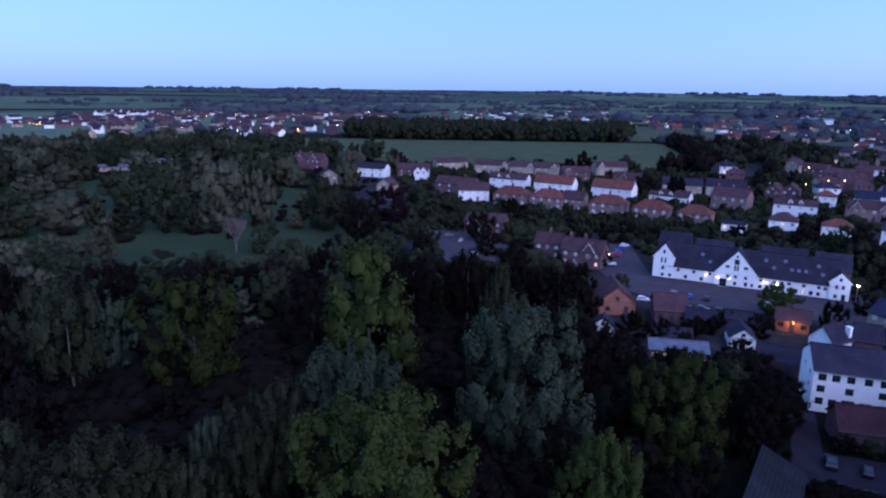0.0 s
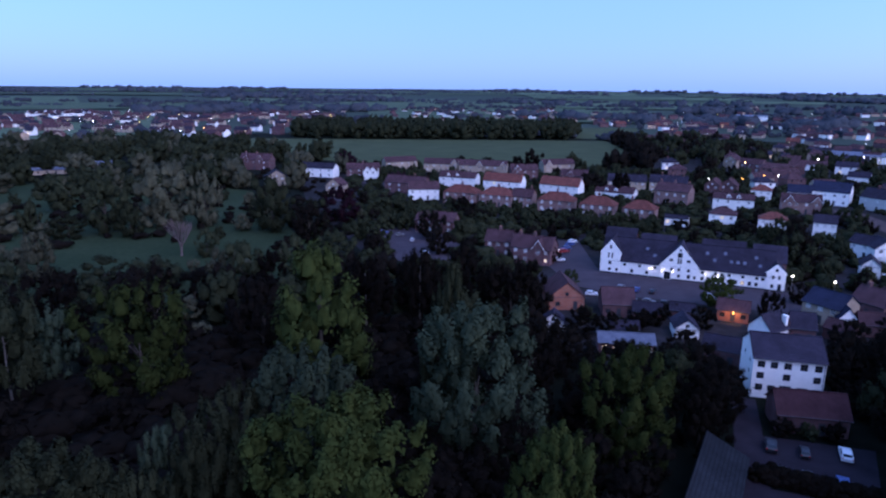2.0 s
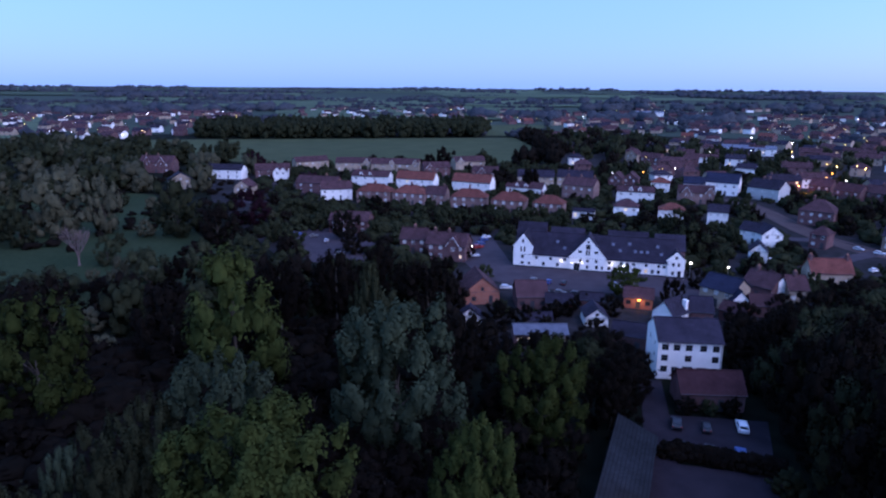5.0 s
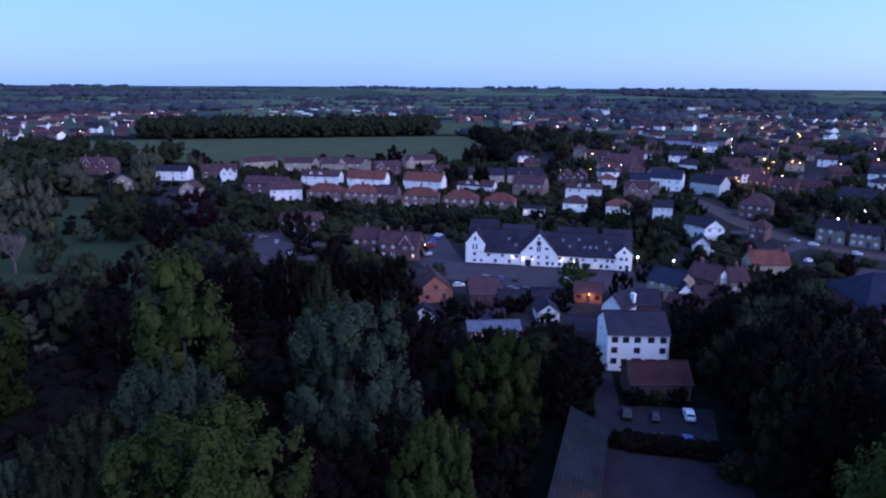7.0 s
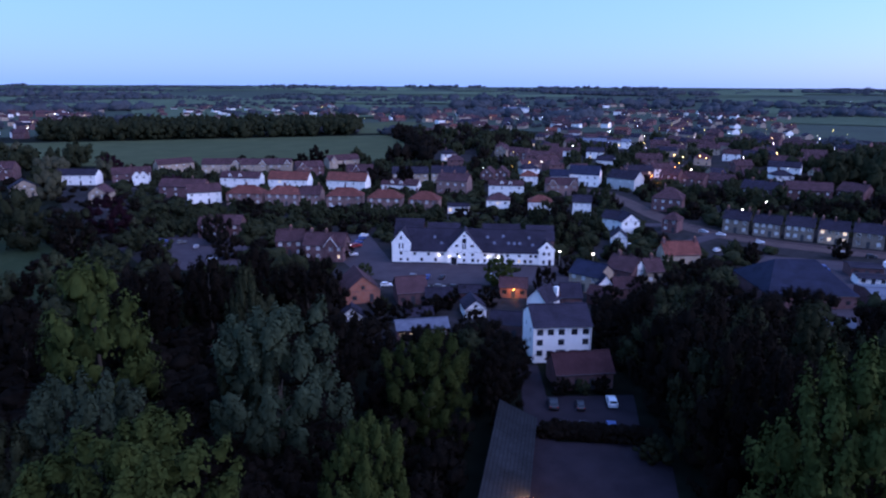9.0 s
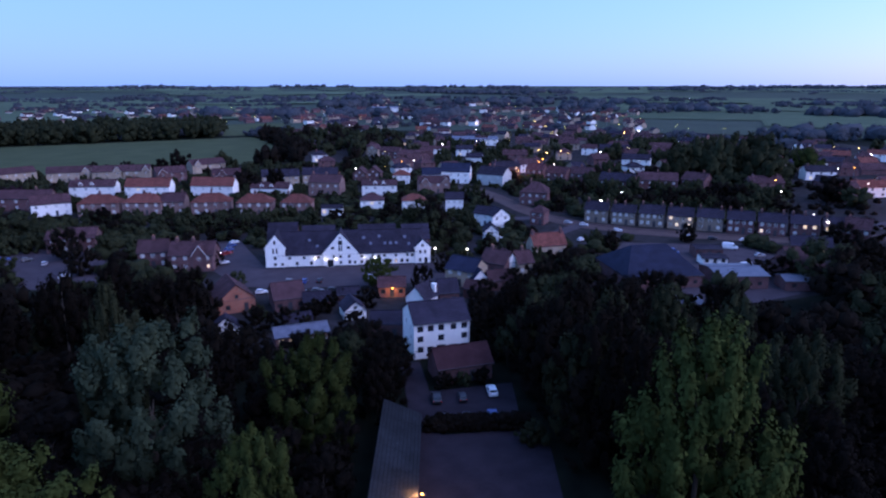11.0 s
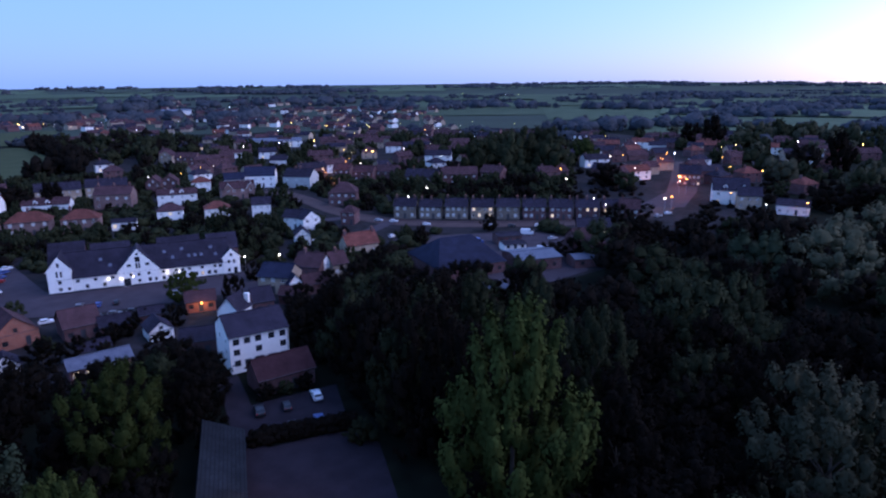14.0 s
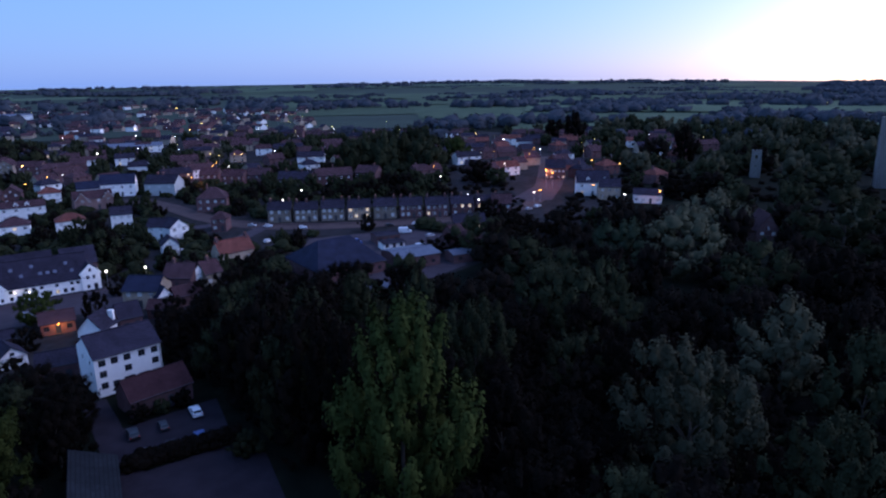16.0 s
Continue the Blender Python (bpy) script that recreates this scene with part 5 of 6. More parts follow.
for a0, a1, d0, d1, count, amber in ((-30, -5, 650, 1250, 60, 0.3), (10, 48, 650, 1500, 40, 0.4), (36, 58, 430, 900, 34, 0.8), (58, 84, 380, 640, 22, 0.7), (70, 95, 600, 1500, 10, 0.5), (50, 62, 1500, 2500, 5, 0.3), (28, 60, 320, 700, 34, 0.45), (46, 80, 260, 440, 16, 0.6)):
    for _ in range(count):
        a, d = lamp_rnd.uniform(a0, a1), lamp_rnd.uniform(d0, d1)
        street_lamp(*polar(a, d), 6, -a, "amber" if lamp_rnd.random() < amber else "cool")
wall_light(35.9, 56.6, 3.4, -125, "amber", 800)
wall_light(74.5, 132.2, 2.4, -30, "amber", 190)
wall_light(51.2, 113.6, 2.2, 30, "amber", 30)
wall_light(46.6, 130.0, 2.5, -10, "cool", 2.5)
wall_light(49.0, 188.0, 3.0, -30, "cool", 5)

# ---- trees ----
tree_rng = np.random.default_rng(3)


def leaf_quads(points, normals, size, rng):
    """Four-cornered leaf sprays at the points, facing roughly along the normals."""
    n = len(points)
    nrm = normals + rng.normal(0, 0.3, (n, 3))
    nrm /= np.linalg.norm(nrm, axis=1)[:, None]
    a = np.cross(nrm, rng.normal(0, 1, (n, 3)))
    a /= np.linalg.norm(a, axis=1)[:, None]
    b = np.cross(nrm, a)
    s = size * rng.uniform(0.55, 1.35, (n, 1))
    k = rng.uniform(0.6, 1.0, (n, 1))
    v = np.stack([points - a * s * 0.5, points - b * s * k * 0.5 + nrm * s * 0.08, points + a * s * 0.5, points + b * s * k * 0.5 + nrm * s * 0.08], 1)
    return v.reshape(-1, 3)


def quads_mesh(name, v, mat, soft=None):
    """Loose quads; soft: a shading normal for every corner, so that the crown is rounded in the light."""
    n = len(v) // 4
    me = bpy.data.meshes.new(name)
    me.vertices.add(4 * n)
    me.vertices.foreach_set("co", np.ascontiguousarray(v, dtype=np.float32).ravel())
    me.loops.add(4 * n)
    me.loops.foreach_set("vertex_index", np.arange(4 * n, dtype=np.int32))
    me.polygons.add(n)
    me.polygons.foreach_set("loop_start", np.arange(0, 4 * n, 4, dtype=np.int32))
    me.update(calc_edges=True)
    me.materials.append(mat)
    if soft is not None:
        soft = soft / np.linalg.norm(soft, axis=1)[:, None]
        me.attributes.new("custom_normal", "FLOAT_VECTOR", "POINT").data.foreach_set("vector", np.ascontiguousarray(soft, dtype=np.float32).ravel())
        me.update()
    return me


# heights up the crown, its girth there, how long the sprays are and how steeply they rise
CROWN_SPEC = {"broad": ((0.08, 0.2, 0.4, 0.6, 0.8, 0.92, 1.0), (0.22, 0.38, 0.46, 0.47, 0.41, 0.29, 0.11), 1.45, 0.8),
              "poplar": ((0.07, 0.2, 0.34, 0.5, 0.7, 0.86, 1.0), (0.27, 0.46, 0.49, 0.45, 0.34, 0.21, 0.04), 1.8, 1.0),
              "willow": ((0.06, 0.2, 0.4, 0.6, 0.8, 0.93, 1.0), (0.28, 0.42, 0.47, 0.47, 0.43, 0.32, 0.14), 1.6, 0.95),
              "round": ((0.05, 0.2, 0.4, 0.6, 0.8, 0.93, 1.0), (0.30, 0.43, 0.47, 0.45, 0.35, 0.2, 0.04), 1.25, 0.6),
              "stem": ((0.3, 0.4, 0.55, 0.7, 0.85, 1.0), (0.16, 0.36, 0.44, 0.40, 0.28, 0.04), 1.5, 0.9),
              "bush": ((0.0, 0.2, 0.5, 0.75, 0.93, 1.0), (0.40, 0.46, 0.46, 0.36, 0.18, 0.04), 1.1, 0.5)}


def lobes_of(kind, rng, lobes):
    """Middles, radii and axes of the sprays that make up a crown one unit high, its foot at the ground."""
    us, rs, stretch, lift = CROWN_SPEC[kind]
    grid = np.linspace(us[0], 1, 60)
    share = np.cumsum(np.interp(grid, us, rs) + 0.05)
    share = (share - share[0]) / (share[-1] - share[0])
    u = np.interp((np.arange(lobes) + rng.uniform(0, 1, lobes)) / lobes, share, grid)
    th = np.arange(lobes) * 2.39996 + rng.normal(0, 0.3, lobes)
    a, b = rng.uniform(0, 6.28, 2)
    # an uneven outline: bulges, bays and a few sprays left out
    wob = 1 + 0.15 * np.sin(2 * th + a + 5 * u) + 0.12 * np.sin(3 * th + b - 7 * u)
    r = 0.88 * math.sqrt(2.2 / (lobes * math.pi)) * rng.uniform(0.65, 1.3, lobes)
    rad = np.maximum(np.interp(u, us, rs) * wob * rng.uniform(0.74, 1.08, lobes) - 0.55 * r, 0)
    # some sprays fill the inside
    rad *= np.where(rng.random(lobes) < (0.24 if lobes > 20 else 0.0), rng.uniform(0.2, 0.65, lobes), 1.0)
    out = np.stack([np.cos(th), np.sin(th), np.zeros(lobes)], 1)
    c = out * rad[:, None]
    c[:, 2] = np.clip(u - 0.3 * r + rng.normal(0, 0.025, lobes), r * 0.8, 1.0 - 0.6 * r * stretch)
    axis = out * (0.75 * (1 - u) + 0.1)[:, None] + np.array([0, 0, lift]) + rng.normal(0, 0.16, (lobes, 3))
    axis /= np.linalg.norm(axis, axis=1)[:, None]
    keep = rng.random(lobes) > (0.1 if lobes > 20 else 0.0)
    return c[keep], r[keep], axis[keep], stretch


def crown_points(kind, count, rng, shape=None):
    """Places and outward ways of the leaves, on tapering sprays that rise outwards from the crown."""
    c, r, axis, stretch = lobes_of(kind, rng, 12) if shape is None else shape
    pick = rng.choice(len(c), count, p=r ** 2 / (r ** 2).sum())
    ax = axis[pick]
    out = c[pick] - np.array([0, 0, 0.42])
    out /= np.linalg.norm(out, axis=1)[:, None] + 1e-6
    d = rng.normal(0, 1, (count, 3))
    d /= np.linalg.norm(d, axis=1)[:, None]
    d += 0.45 * ax + 0.4 * out
    d /= np.linalg.norm(d, axis=1)[:, None]
    t = (d * ax).sum(1, keepdims=True)
    perp = d - t * ax
    reach = rng.uniform(0.7, 1.08, (count, 1)) * np.where(rng.random((count, 1)) < 0.08, 1.22, 1.0)
    p = c[pick] + (ax * t * stretch + perp * (1 - 0.38 * t)) * r[pick][:, None] * reach
    way = perp + ax * (t + 0.25) * 0.6 + out * 0.25 + np.array([0, 0, 0.4])
    p[:, 2] = np.maximum(p[:, 2], 0.03)
    return p, way / np.linalg.norm(way, axis=1)[:, None]


def ball_of(rings, sides):
    v = [(math.sin(math.pi * a / rings) * math.cos(6.2832 * (s + 0.5 * (a % 2)) / sides), math.sin(math.pi * a / rings) * math.sin(6.2832 * (s + 0.5 * (a % 2)) / sides), math.cos(math.pi * a / rings)) for a in range(rings + 1) for s in range(sides)]
    f = [(a * sides + s, (a + 1) * sides + s, (a + 1) * sides + (s + 1) % sides, a * sides + (s + 1) % sides) for a in range(rings) for s in range(sides)]
    return np.array(v), np.array(f)


def core_quads(shape, rng, share=0.62, fine=True):
    """The dense inner foliage of each spray, as rough facets."""
    c, r, axis, stretch = shape
    ball, face = ball_of(5, 7) if fine else ball_of(3, 5)
    out, way = [], []
    for k in range(len(c)):
        side = np.cross(axis[k], (1.0, 0.3, 0.0))
        side /= np.linalg.norm(side)
        other = np.cross(axis[k], side)
        taper = 1 - 0.35 * ball[:, 2:3]
        v = (ball[:, 0:1] * taper * side + ball[:, 1:2] * taper * other + ball[:, 2:3] * stretch * axis[k]) * (r[k] * share * rng.uniform(0.8, 1.2, (len(ball), 1))) + c[k]
        v[:, 2] = np.maximum(v[:, 2], 0.02)
        q = v[face].reshape(-1, 3)
        out.append(q)
        way.append((q - c[k]) / r[k] * 0.9 + (q - np.array([0, 0, 0.4])) * 0.4 + np.array([0, 0, 0.35]) + np.repeat(rng.normal(0, 0.2, (len(face), 3)), 4, 0))
    return np.concatenate(out), np.concatenate(way)


def trunk_mesh(kind, rng, limbs=6):
    ms = Mesher()
    top = {"broad": 0.55, "poplar": 0.8, "willow": 0.5, "round": 0.52, "bush": 0.36, "stem": 0.8}[kind]
    w = {"broad": 0.022, "poplar": 0.016, "willow": 0.026, "round": 0.02, "bush": 0.02, "stem": 0.015}[kind]
    bend = rng.normal(0, 0.012, (4, 2))
    path = [(0, 0, -0.01)] + [(bend[k][0], bend[k][1], top * (k + 1) / 4) for k in range(4)]
    ms.tube(path, [w * 1.4, w, w * 0.8, w * 0.6, w * 0.25], 7)
    for k in range(limbs):
        a = 6.283 * k / limbs + rng.uniform(-0.4, 0.4)
        z = top * rng.uniform(0.35, 0.8)
        reach = rng.uniform(0.07, 0.13) * (0.6 if kind in ("poplar", "stem") else 1.0)
        rise = rng.uniform(0.08, 0.16) * {"poplar": 1.5, "stem": 0.5}.get(kind, 1.0)
        ms.tube([(0, 0, z), (math.cos(a) * reach * 0.5, math.sin(a) * reach * 0.5, z + rise * 0.6), (math.cos(a) * reach, math.sin(a) * reach, min(z + rise, 0.62 if kind != "poplar" else 0.74))], [w * 0.45, w * 0.3, w * 0.1], 5)
    return ms


CROWN, TRUNK = {}, {}
WORDS = {"green": "green-leaved", "dark": "shade-darkened", "silver": "silver-grey leaved", "sallow": "grey-green", "poplar": "light green", "copper": "dark purple copper"}
KINDS = {"broad": "broadleaf tree", "poplar": "tall upright tree", "willow": "willow tree", "stem": "tall pale-stemmed tree", "round": "rounded tree", "bush": "bushy shrub"}
TREES = []


def tree(x, y, h, radius, kind="broad", leaf="green", level=0, seed=0, turn=None):
    """A tree h high with a crown of that radius. level: 0 close by, 1 middle distance, 2 and 3 far or low."""
    if level == 1 and (math.hypot(x, y) > 150 or h < 9):
        level = 2
    if level == 2 and (math.hypot(x, y) > 260 or h < 5):
        level = 3
    count = (15000, 3600, 1900, 700)[level]
    size = (0.40, 0.54, 0.72, 1.1)[level]
    seed = seed % 2
    key = (kind, leaf, level, seed)
    if key not in CROWN:
        rng = np.random.default_rng(100 + seed * 7 + level * 31 + len(kind))
        shape = lobes_of(kind, rng, (130, 70, 50, 30)[level])
        p, d = crown_points(kind, count, rng, shape)
        core, core_way = core_quads(shape, rng, (0.54, 0.6, 0.68, 0.78)[level], level == 0)
        CROWN[key] = quads_mesh("crown", np.concatenate([core, leaf_quads(p, d, size / 18.0, rng)]), M["leaf_" + leaf], np.concatenate([core_way, np.repeat(d + rng.normal(0, 0.07, d.shape), 4, 0)]))
        if (kind, seed) not in TRUNK:
            TRUNK[kind, seed] = trunk_mesh(kind, rng).mesh("trunk", M["pale_bark" if kind == "stem" else "bark"], True)
    s = radius / 0.48
    turn = tree_rng.uniform(0, 360) if turn is None else turn
    ob = empty("tree" if h > 4.5 else "shrub", pose(x, y, height(x, y), 0, 0, turn) @ Matrix.Diagonal((s, s, h, 1)),
               f"{WORDS[leaf]} {KINDS[kind]} in full summer leaf", "tree" if h > 4.5 else "shrub", "trees")
    part("trunk", TRUNK[kind, seed], None, ob)
    part("crown", CROWN[key], None, ob)
    TREES.append((x, y, radius))
    return ob


# the trees that stand out, near to far
for k, (x, y, h, r, kind, leaf) in enumerate((
        (-13, 108, 24, 9.6, "poplar", "poplar"), (-40.6, 101, 20, 8.3, "willow", "poplar"), (-58.8, 97, 20, 6.6, "stem", "green"), (-11, 72, 20, 7.4, "willow", "silver"), (-5.2, 60, 20, 9.6, "broad", "poplar"),
        (-32.8, 55, 18, 7.4, "broad", "green"), (-56.7, 105.9, 14, 4.1, "willow", "silver"), (-69.4, 107, 17, 5.4, "broad", "green"), (-24.9, 57, 14, 3.7, "broad", "green"), (-20, 62.1, 15, 3.9, "broad", "green"), (-40.7, 57.5, 15, 4.7, "round", "green"), (-30.1, 59.4, 14, 4.5, "broad", "green"), (-26.4, 68.1, 13, 2.8, "willow", "silver"), (-54.8, 77.6, 14, 6.1, "broad", "dark"),
        (-19.1, 68, 17, 5.0, "willow", "green"), (-46, 60, 16, 5.5, "broad", "green"), (10.9, 82, 22, 9.0, "willow", "silver"), (8.3, 91, 25, 4.0, "poplar", "green"),
        (31.4, 80.0, 15.5, 6.6, "willow", "poplar"), (16.6, 59, 16.4, 5.0, "broad", "poplar"), (43.3, 82, 12, 5.2, "round", "dark"), (48.6, 89.4, 9.6, 4.0, "round", "dark"), (5.3, 131, 18, 6.0, "stem", "dark"), (15.2, 137, 18, 6.2, "round", "dark"), (-6, 128, 17, 6.5, "stem", "dark"),
        (24, 128, 16, 6.0, "broad", "dark"), (-25, 120, 15, 6.0, "broad", "dark"), (-48, 128, 16, 7.0, "broad", "dark"), (-66, 125, 15, 7.0, "willow", "dark"), (-85, 120, 16, 7.0, "broad", "dark"),
        (57.8, 35.4, 27, 9.0, "poplar", "poplar"), (72, 71, 18, 6.0, "broad", "dark"), (73, 62.5, 20, 6.0, "poplar", "green"), (66, 55, 21, 7.0, "broad", "dark"), (63, 47, 20, 6.0, "broad", "dark"), (85, 39, 18, 6.0, "willow", "green"),
        (67.6, 27, 15, 6.0, "round", "dark"), (101, 59, 16, 5.5, "broad", "green"), (110, 66, 14, 5.0, "broad", "dark"), (91, 66, 17, 6.0, "broad", "green"), (77.7, 6, 19, 8.6, "willow", "sallow"), (108, -4, 18, 8.4, "round", "sallow"),
        (96, -14, 18, 6.0, "round", "green"), (70, -10, 17, 6.5, "broad", "green"), (120, 40, 15, 6.0, "broad", "green"), (132, 31, 14, 6.0, "willow", "green"), (145, 43, 12, 6.0, "broad", "green"), (106, 28, 14, 6.5, "broad", "dark"), (92, 17, 13, 6.0, "broad", "dark"))):
    d = math.hypot(x, y)
    tree(x, y, h, r, kind, leaf, 0 if d < 94 else 1, k)
for k, (x, y, h, r, kind, leaf) in enumerate((
        (-28, 214, 13, 6, "broad", "dark"), (2, 330, 9, 6, "round", "copper"), (-30, 415, 11, 7, "round", "copper"),
        (107, 302, 12, 5, "broad", "dark"), (88, 410, 13, 7, "round", "dark"), (76, 400, 10, 5, "round", "dark"), (44, 415, 8, 6, "round", "dark"), (59, 413, 8, 5, "round", "dark"), (-50, 480, 14, 9, "broad", "green"), 
        (112, 172, 11, 5, "broad", "green"), (121, 186, 11, 5, "broad", "dark"), (128, 205, 9, 4, "broad", "green"), (104, 165, 7, 3, "round", "green"), (118, 150, 6, 3, "round", "dark"), (176, 21, 19, 10.5, "round", "sallow"), (212, -16, 21, 12.5, "round", "green"), (216, 19, 17, 9.5, "round", "sallow"), (148, 54, 13, 8, "round", "green"), (118, 34, 15, 7.5, "broad", "green"), (156, 2, 16, 8.5, "round", "green"), (142, 34, 14, 8, "broad", "dark"), (152, -13, 16, 8.5, "broad", "dark"),
        (168, 37, 15, 8, "willow", "silver"), (300, 140, 12, 8, "broad", "dark"), (330, 190, 23, 12, "broad", "green"), (350, 205, 25, 12, "broad", "green"), (310, 178, 22, 10, "round", "green"), (372, 190, 16, 9, "poplar", "poplar"),
        (236, 175, 8, 5, "round", "dark"), (264, 162, 9, 6, "round", "dark"), (222, 192, 8, 5, "broad", "green"), (206, 206, 8, 5, "broad", "dark"), (420, 60, 22, 8, "poplar", "dark"), (405, 75, 16, 10, "broad", "dark"), (395, 20, 14, 10, "broad", "dark"),
        (284, 208, 22, 10, "round", "green"), (300, 200, 25, 11, "broad", "green"), (296, 214, 22, 10, "round", "green"), (316, 200, 26, 11, "round", "green"), (318, 218, 23, 11, "broad", "green"), (332, 208, 22, 9, "broad", "green"), (270, 214, 11, 7, "round", "dark"), (520, 160, 24, 10, "poplar", "dark"), (560, 190, 16, 10, "broad", "dark"))):
    tree(x, y, h, r, kind, leaf, 1 if math.hypot(x, y) < 330 else 2, k)

for k, (x, y, h, r) in enumerate(((70, 75, 15, 5.5), (75, 82, 15, 5.5), (79, 91, 13, 5), (68, 67, 17, 5.5), (64, 60, 16, 5), (61, 53, 15, 5), (77, 73, 18, 6), (84, 81, 15, 6), (90, 88, 13, 5.5), (83, 99, 10, 4.5), (97, 96, 11, 5), (104, 88, 12, 5.5),
                                  (96, 78, 14, 6), (58, 62, 4, 2.5), (64, 82.5, 3, 1.8), (57.5, 84.5, 3, 1.8), (61, 83.4, 2.6, 1.6), (30, 92, 12, 5), (38, 96, 10, 5), (46, 96, 9, 4.5), (22, 100, 13, 5.5), (28, 108, 11, 5), (52, 106, 6, 3.5), (40, 106, 7, 4), (33, 113, 7, 4))):
    tree(x, y, h, r, ("broad", "round")[k % 2], ("dark", "green", "dark")[k % 3], 1, k)
for k, (x, y, h, r) in enumerate(((83, 93, 8, 4.5), (77, 99, 7, 4), (88, 97, 8, 4.5), (82, 106, 7, 4), (74, 90, 6, 3.5), (28.5, 68.5, 6, 3), (23, 61, 7, 3.8), (33, 74, 6, 3), (19, 55, 6, 3.5), (24, 73, 8, 4), (27, 66, 7, 3.5), (20, 70, 8, 4), (34, 86, 9, 4.5), (27, 83, 9, 4.5), (20, 52, 7, 4), (14, 74, 9, 4.5), (22, 58, 6, 3.5), (52, 129, 4, 2.5), (57, 132, 4, 2.2), (66, 129, 5, 2.6), (56, 116, 5, 3),
                                  (63, 137, 3.5, 2), (45, 126, 5, 3), (31, 138, 8, 4), (86, 111, 6, 3.2), (91, 117, 6, 3), (90, 105, 8, 4), (98, 112, 7, 3.6), (103, 121, 6, 3), (109, 117, 7, 3.6), (116, 122, 6, 3))):
    tree(x, y, h, r, ("round", "broad")[k % 2], "dark", 1, k)
# trees of the wet meadow
for k, (x, y, h, r, kind, leaf) in enumerate((
        (-181.2, 287.4, 10.9, 8.8, "round", "sallow"), (-144.2, 212.6, 15.4, 10.1, "broad", "green"), (-135.3, 226.6, 13.3, 8.8, "round", "sallow"), (-132.9, 271, 16, 8.4, "round", "green"), (-98.4, 228.8, 19.5, 7.9, "broad", "green"), (-82.9, 239.9, 22.4, 10.2, "willow", "sallow"), (-68.1, 240.8, 20, 6.1, "willow", "sallow"), (-42.7, 232.2, 18.8, 8.7, "broad", "green"), (-20.5, 247, 13.9, 7.8, "round", "copper"), (-28.7, 226.3, 12.1, 6.4, "broad", "green"), (-123.8, 230.2, 11, 3.7, "poplar", "green"), (-88.1, 222.9, 11.8, 4.6, "broad", "green"), (-107.7, 221.7, 7.9, 6.5, "round", "green"), (-55.8, 195.6, 8.8, 3.6, "round", "green"), (-92.5, 172.3, 12.5, 4.5, "willow", "sallow"), (-104.1, 167.4, 9.4, 6.3, "round", "green"), (-112.9, 167, 9.4, 5.7, "willow", "sallow"))):
    tree(x, y, h, r, kind, leaf, 1, k)
for k, (x, y, h, r, kind, leaf) in enumerate((
        (-44, 164.8, 10.3, 3.4, "willow", "sallow"), (-36.7, 160.1, 12.5, 5.9, "broad", "green"), (-59.9, 161.6, 8.5, 6.5, "broad", "green"), (-72.3, 163.6, 8.1, 7.2, "round", "green"), (-46.5, 150.5, 8.4, 5.7, "round", "dark"), (-75.2, 149.4, 8.3, 4.5, "broad", "dark"), (-90.1, 153.2, 9.8, 4.8, "broad", "green"), (-94.4, 144.4, 9.3, 4.6, "broad", "sallow"), (-29.8, 155.7, 11.5, 4.3, "round", "dark"), (-166.2, 229.6, 14.1, 9.9, "broad", "green"), (-122.1, 161.4, 11.7, 7.2, "willow", "sallow"), (-25.7, 165.6, 12.9, 5.1, "round", "green"), (-16.9, 183, 10.3, 5.9, "broad", "green"), (-4.5, 212, 8.6, 4.1, "round", "green"), (12.6, 217.2, 9.5, 5.0, "broad", "dark"), (14, 197, 8, 4.5, "broad", "dark"), (26, 246.7, 9.8, 5.6, "round", "dark"))):
    tree(x, y, h, r, kind, leaf, 1, k)
for k, (x, y, h, r, kind, leaf) in enumerate((
        (-232, 375, 14, 9.8, 'round', "sallow"), (-232, 414, 14, 9.8, 'broad', 'green'), (-199, 391, 13, 9.1, 'round', 'green'), (-174, 380, 13, 9.1, 'broad', "sallow"), (-153, 376, 13, 9.1, 'round', 'green'), (-156, 421, 13, 9.1, 'broad', 'green'), (-152, 464, 13, 9.1, 'round', "sallow"), (-130, 443, 13, 9.1, 'broad', 'green'), (-138, 532, 12, 8.4, 'round', 'green'), (-253, 386, 14, 9.8, 'broad', "sallow"), (-90, 429, 11, 7.7, 'round', 'green'), (-140, 323, 12, 8.4, 'broad', 'green'), (-185, 319, 13, 9.1, 'round', "sallow"))):
    tree(x, y, h, r, kind, leaf, 1, k)
for k, (x, y, h, r, kind, leaf) in enumerate((
        (51.4, 92.3, 9, 4.6, "round", "dark"), (49.4, 108.9, 5, 3.3, "broad", "dark"), (52.4, 105.1, 5, 2.9, "round", "dark"), (42.7, 100.2, 6, 3.5, "broad", "dark"), (54.3, 132.7, 3.5, 1.8, "bush", "dark"), (59.5, 135, 3, 1.9, "bush", "dark"), (41.6, 133.8, 4, 2.1, "broad", "green"), (47.6, 127.9, 3.5, 1.5, "bush", "green"), (48.5, 122.2, 3.5, 1.9, "bush", "green"), (28.9, 114.1, 5, 3.0, "broad", "dark"), (65.7, 137.3, 3, 1.7, "bush", "dark"), (31.5, 142.8, 6, 3.3, "broad", "dark"), (84.2, 103.6, 7, 4.4, "broad", "dark"), (94.1, 110.8, 6, 3.4, "round", "dark"))):
    tree(x, y, h, r, kind, leaf, 1, k)
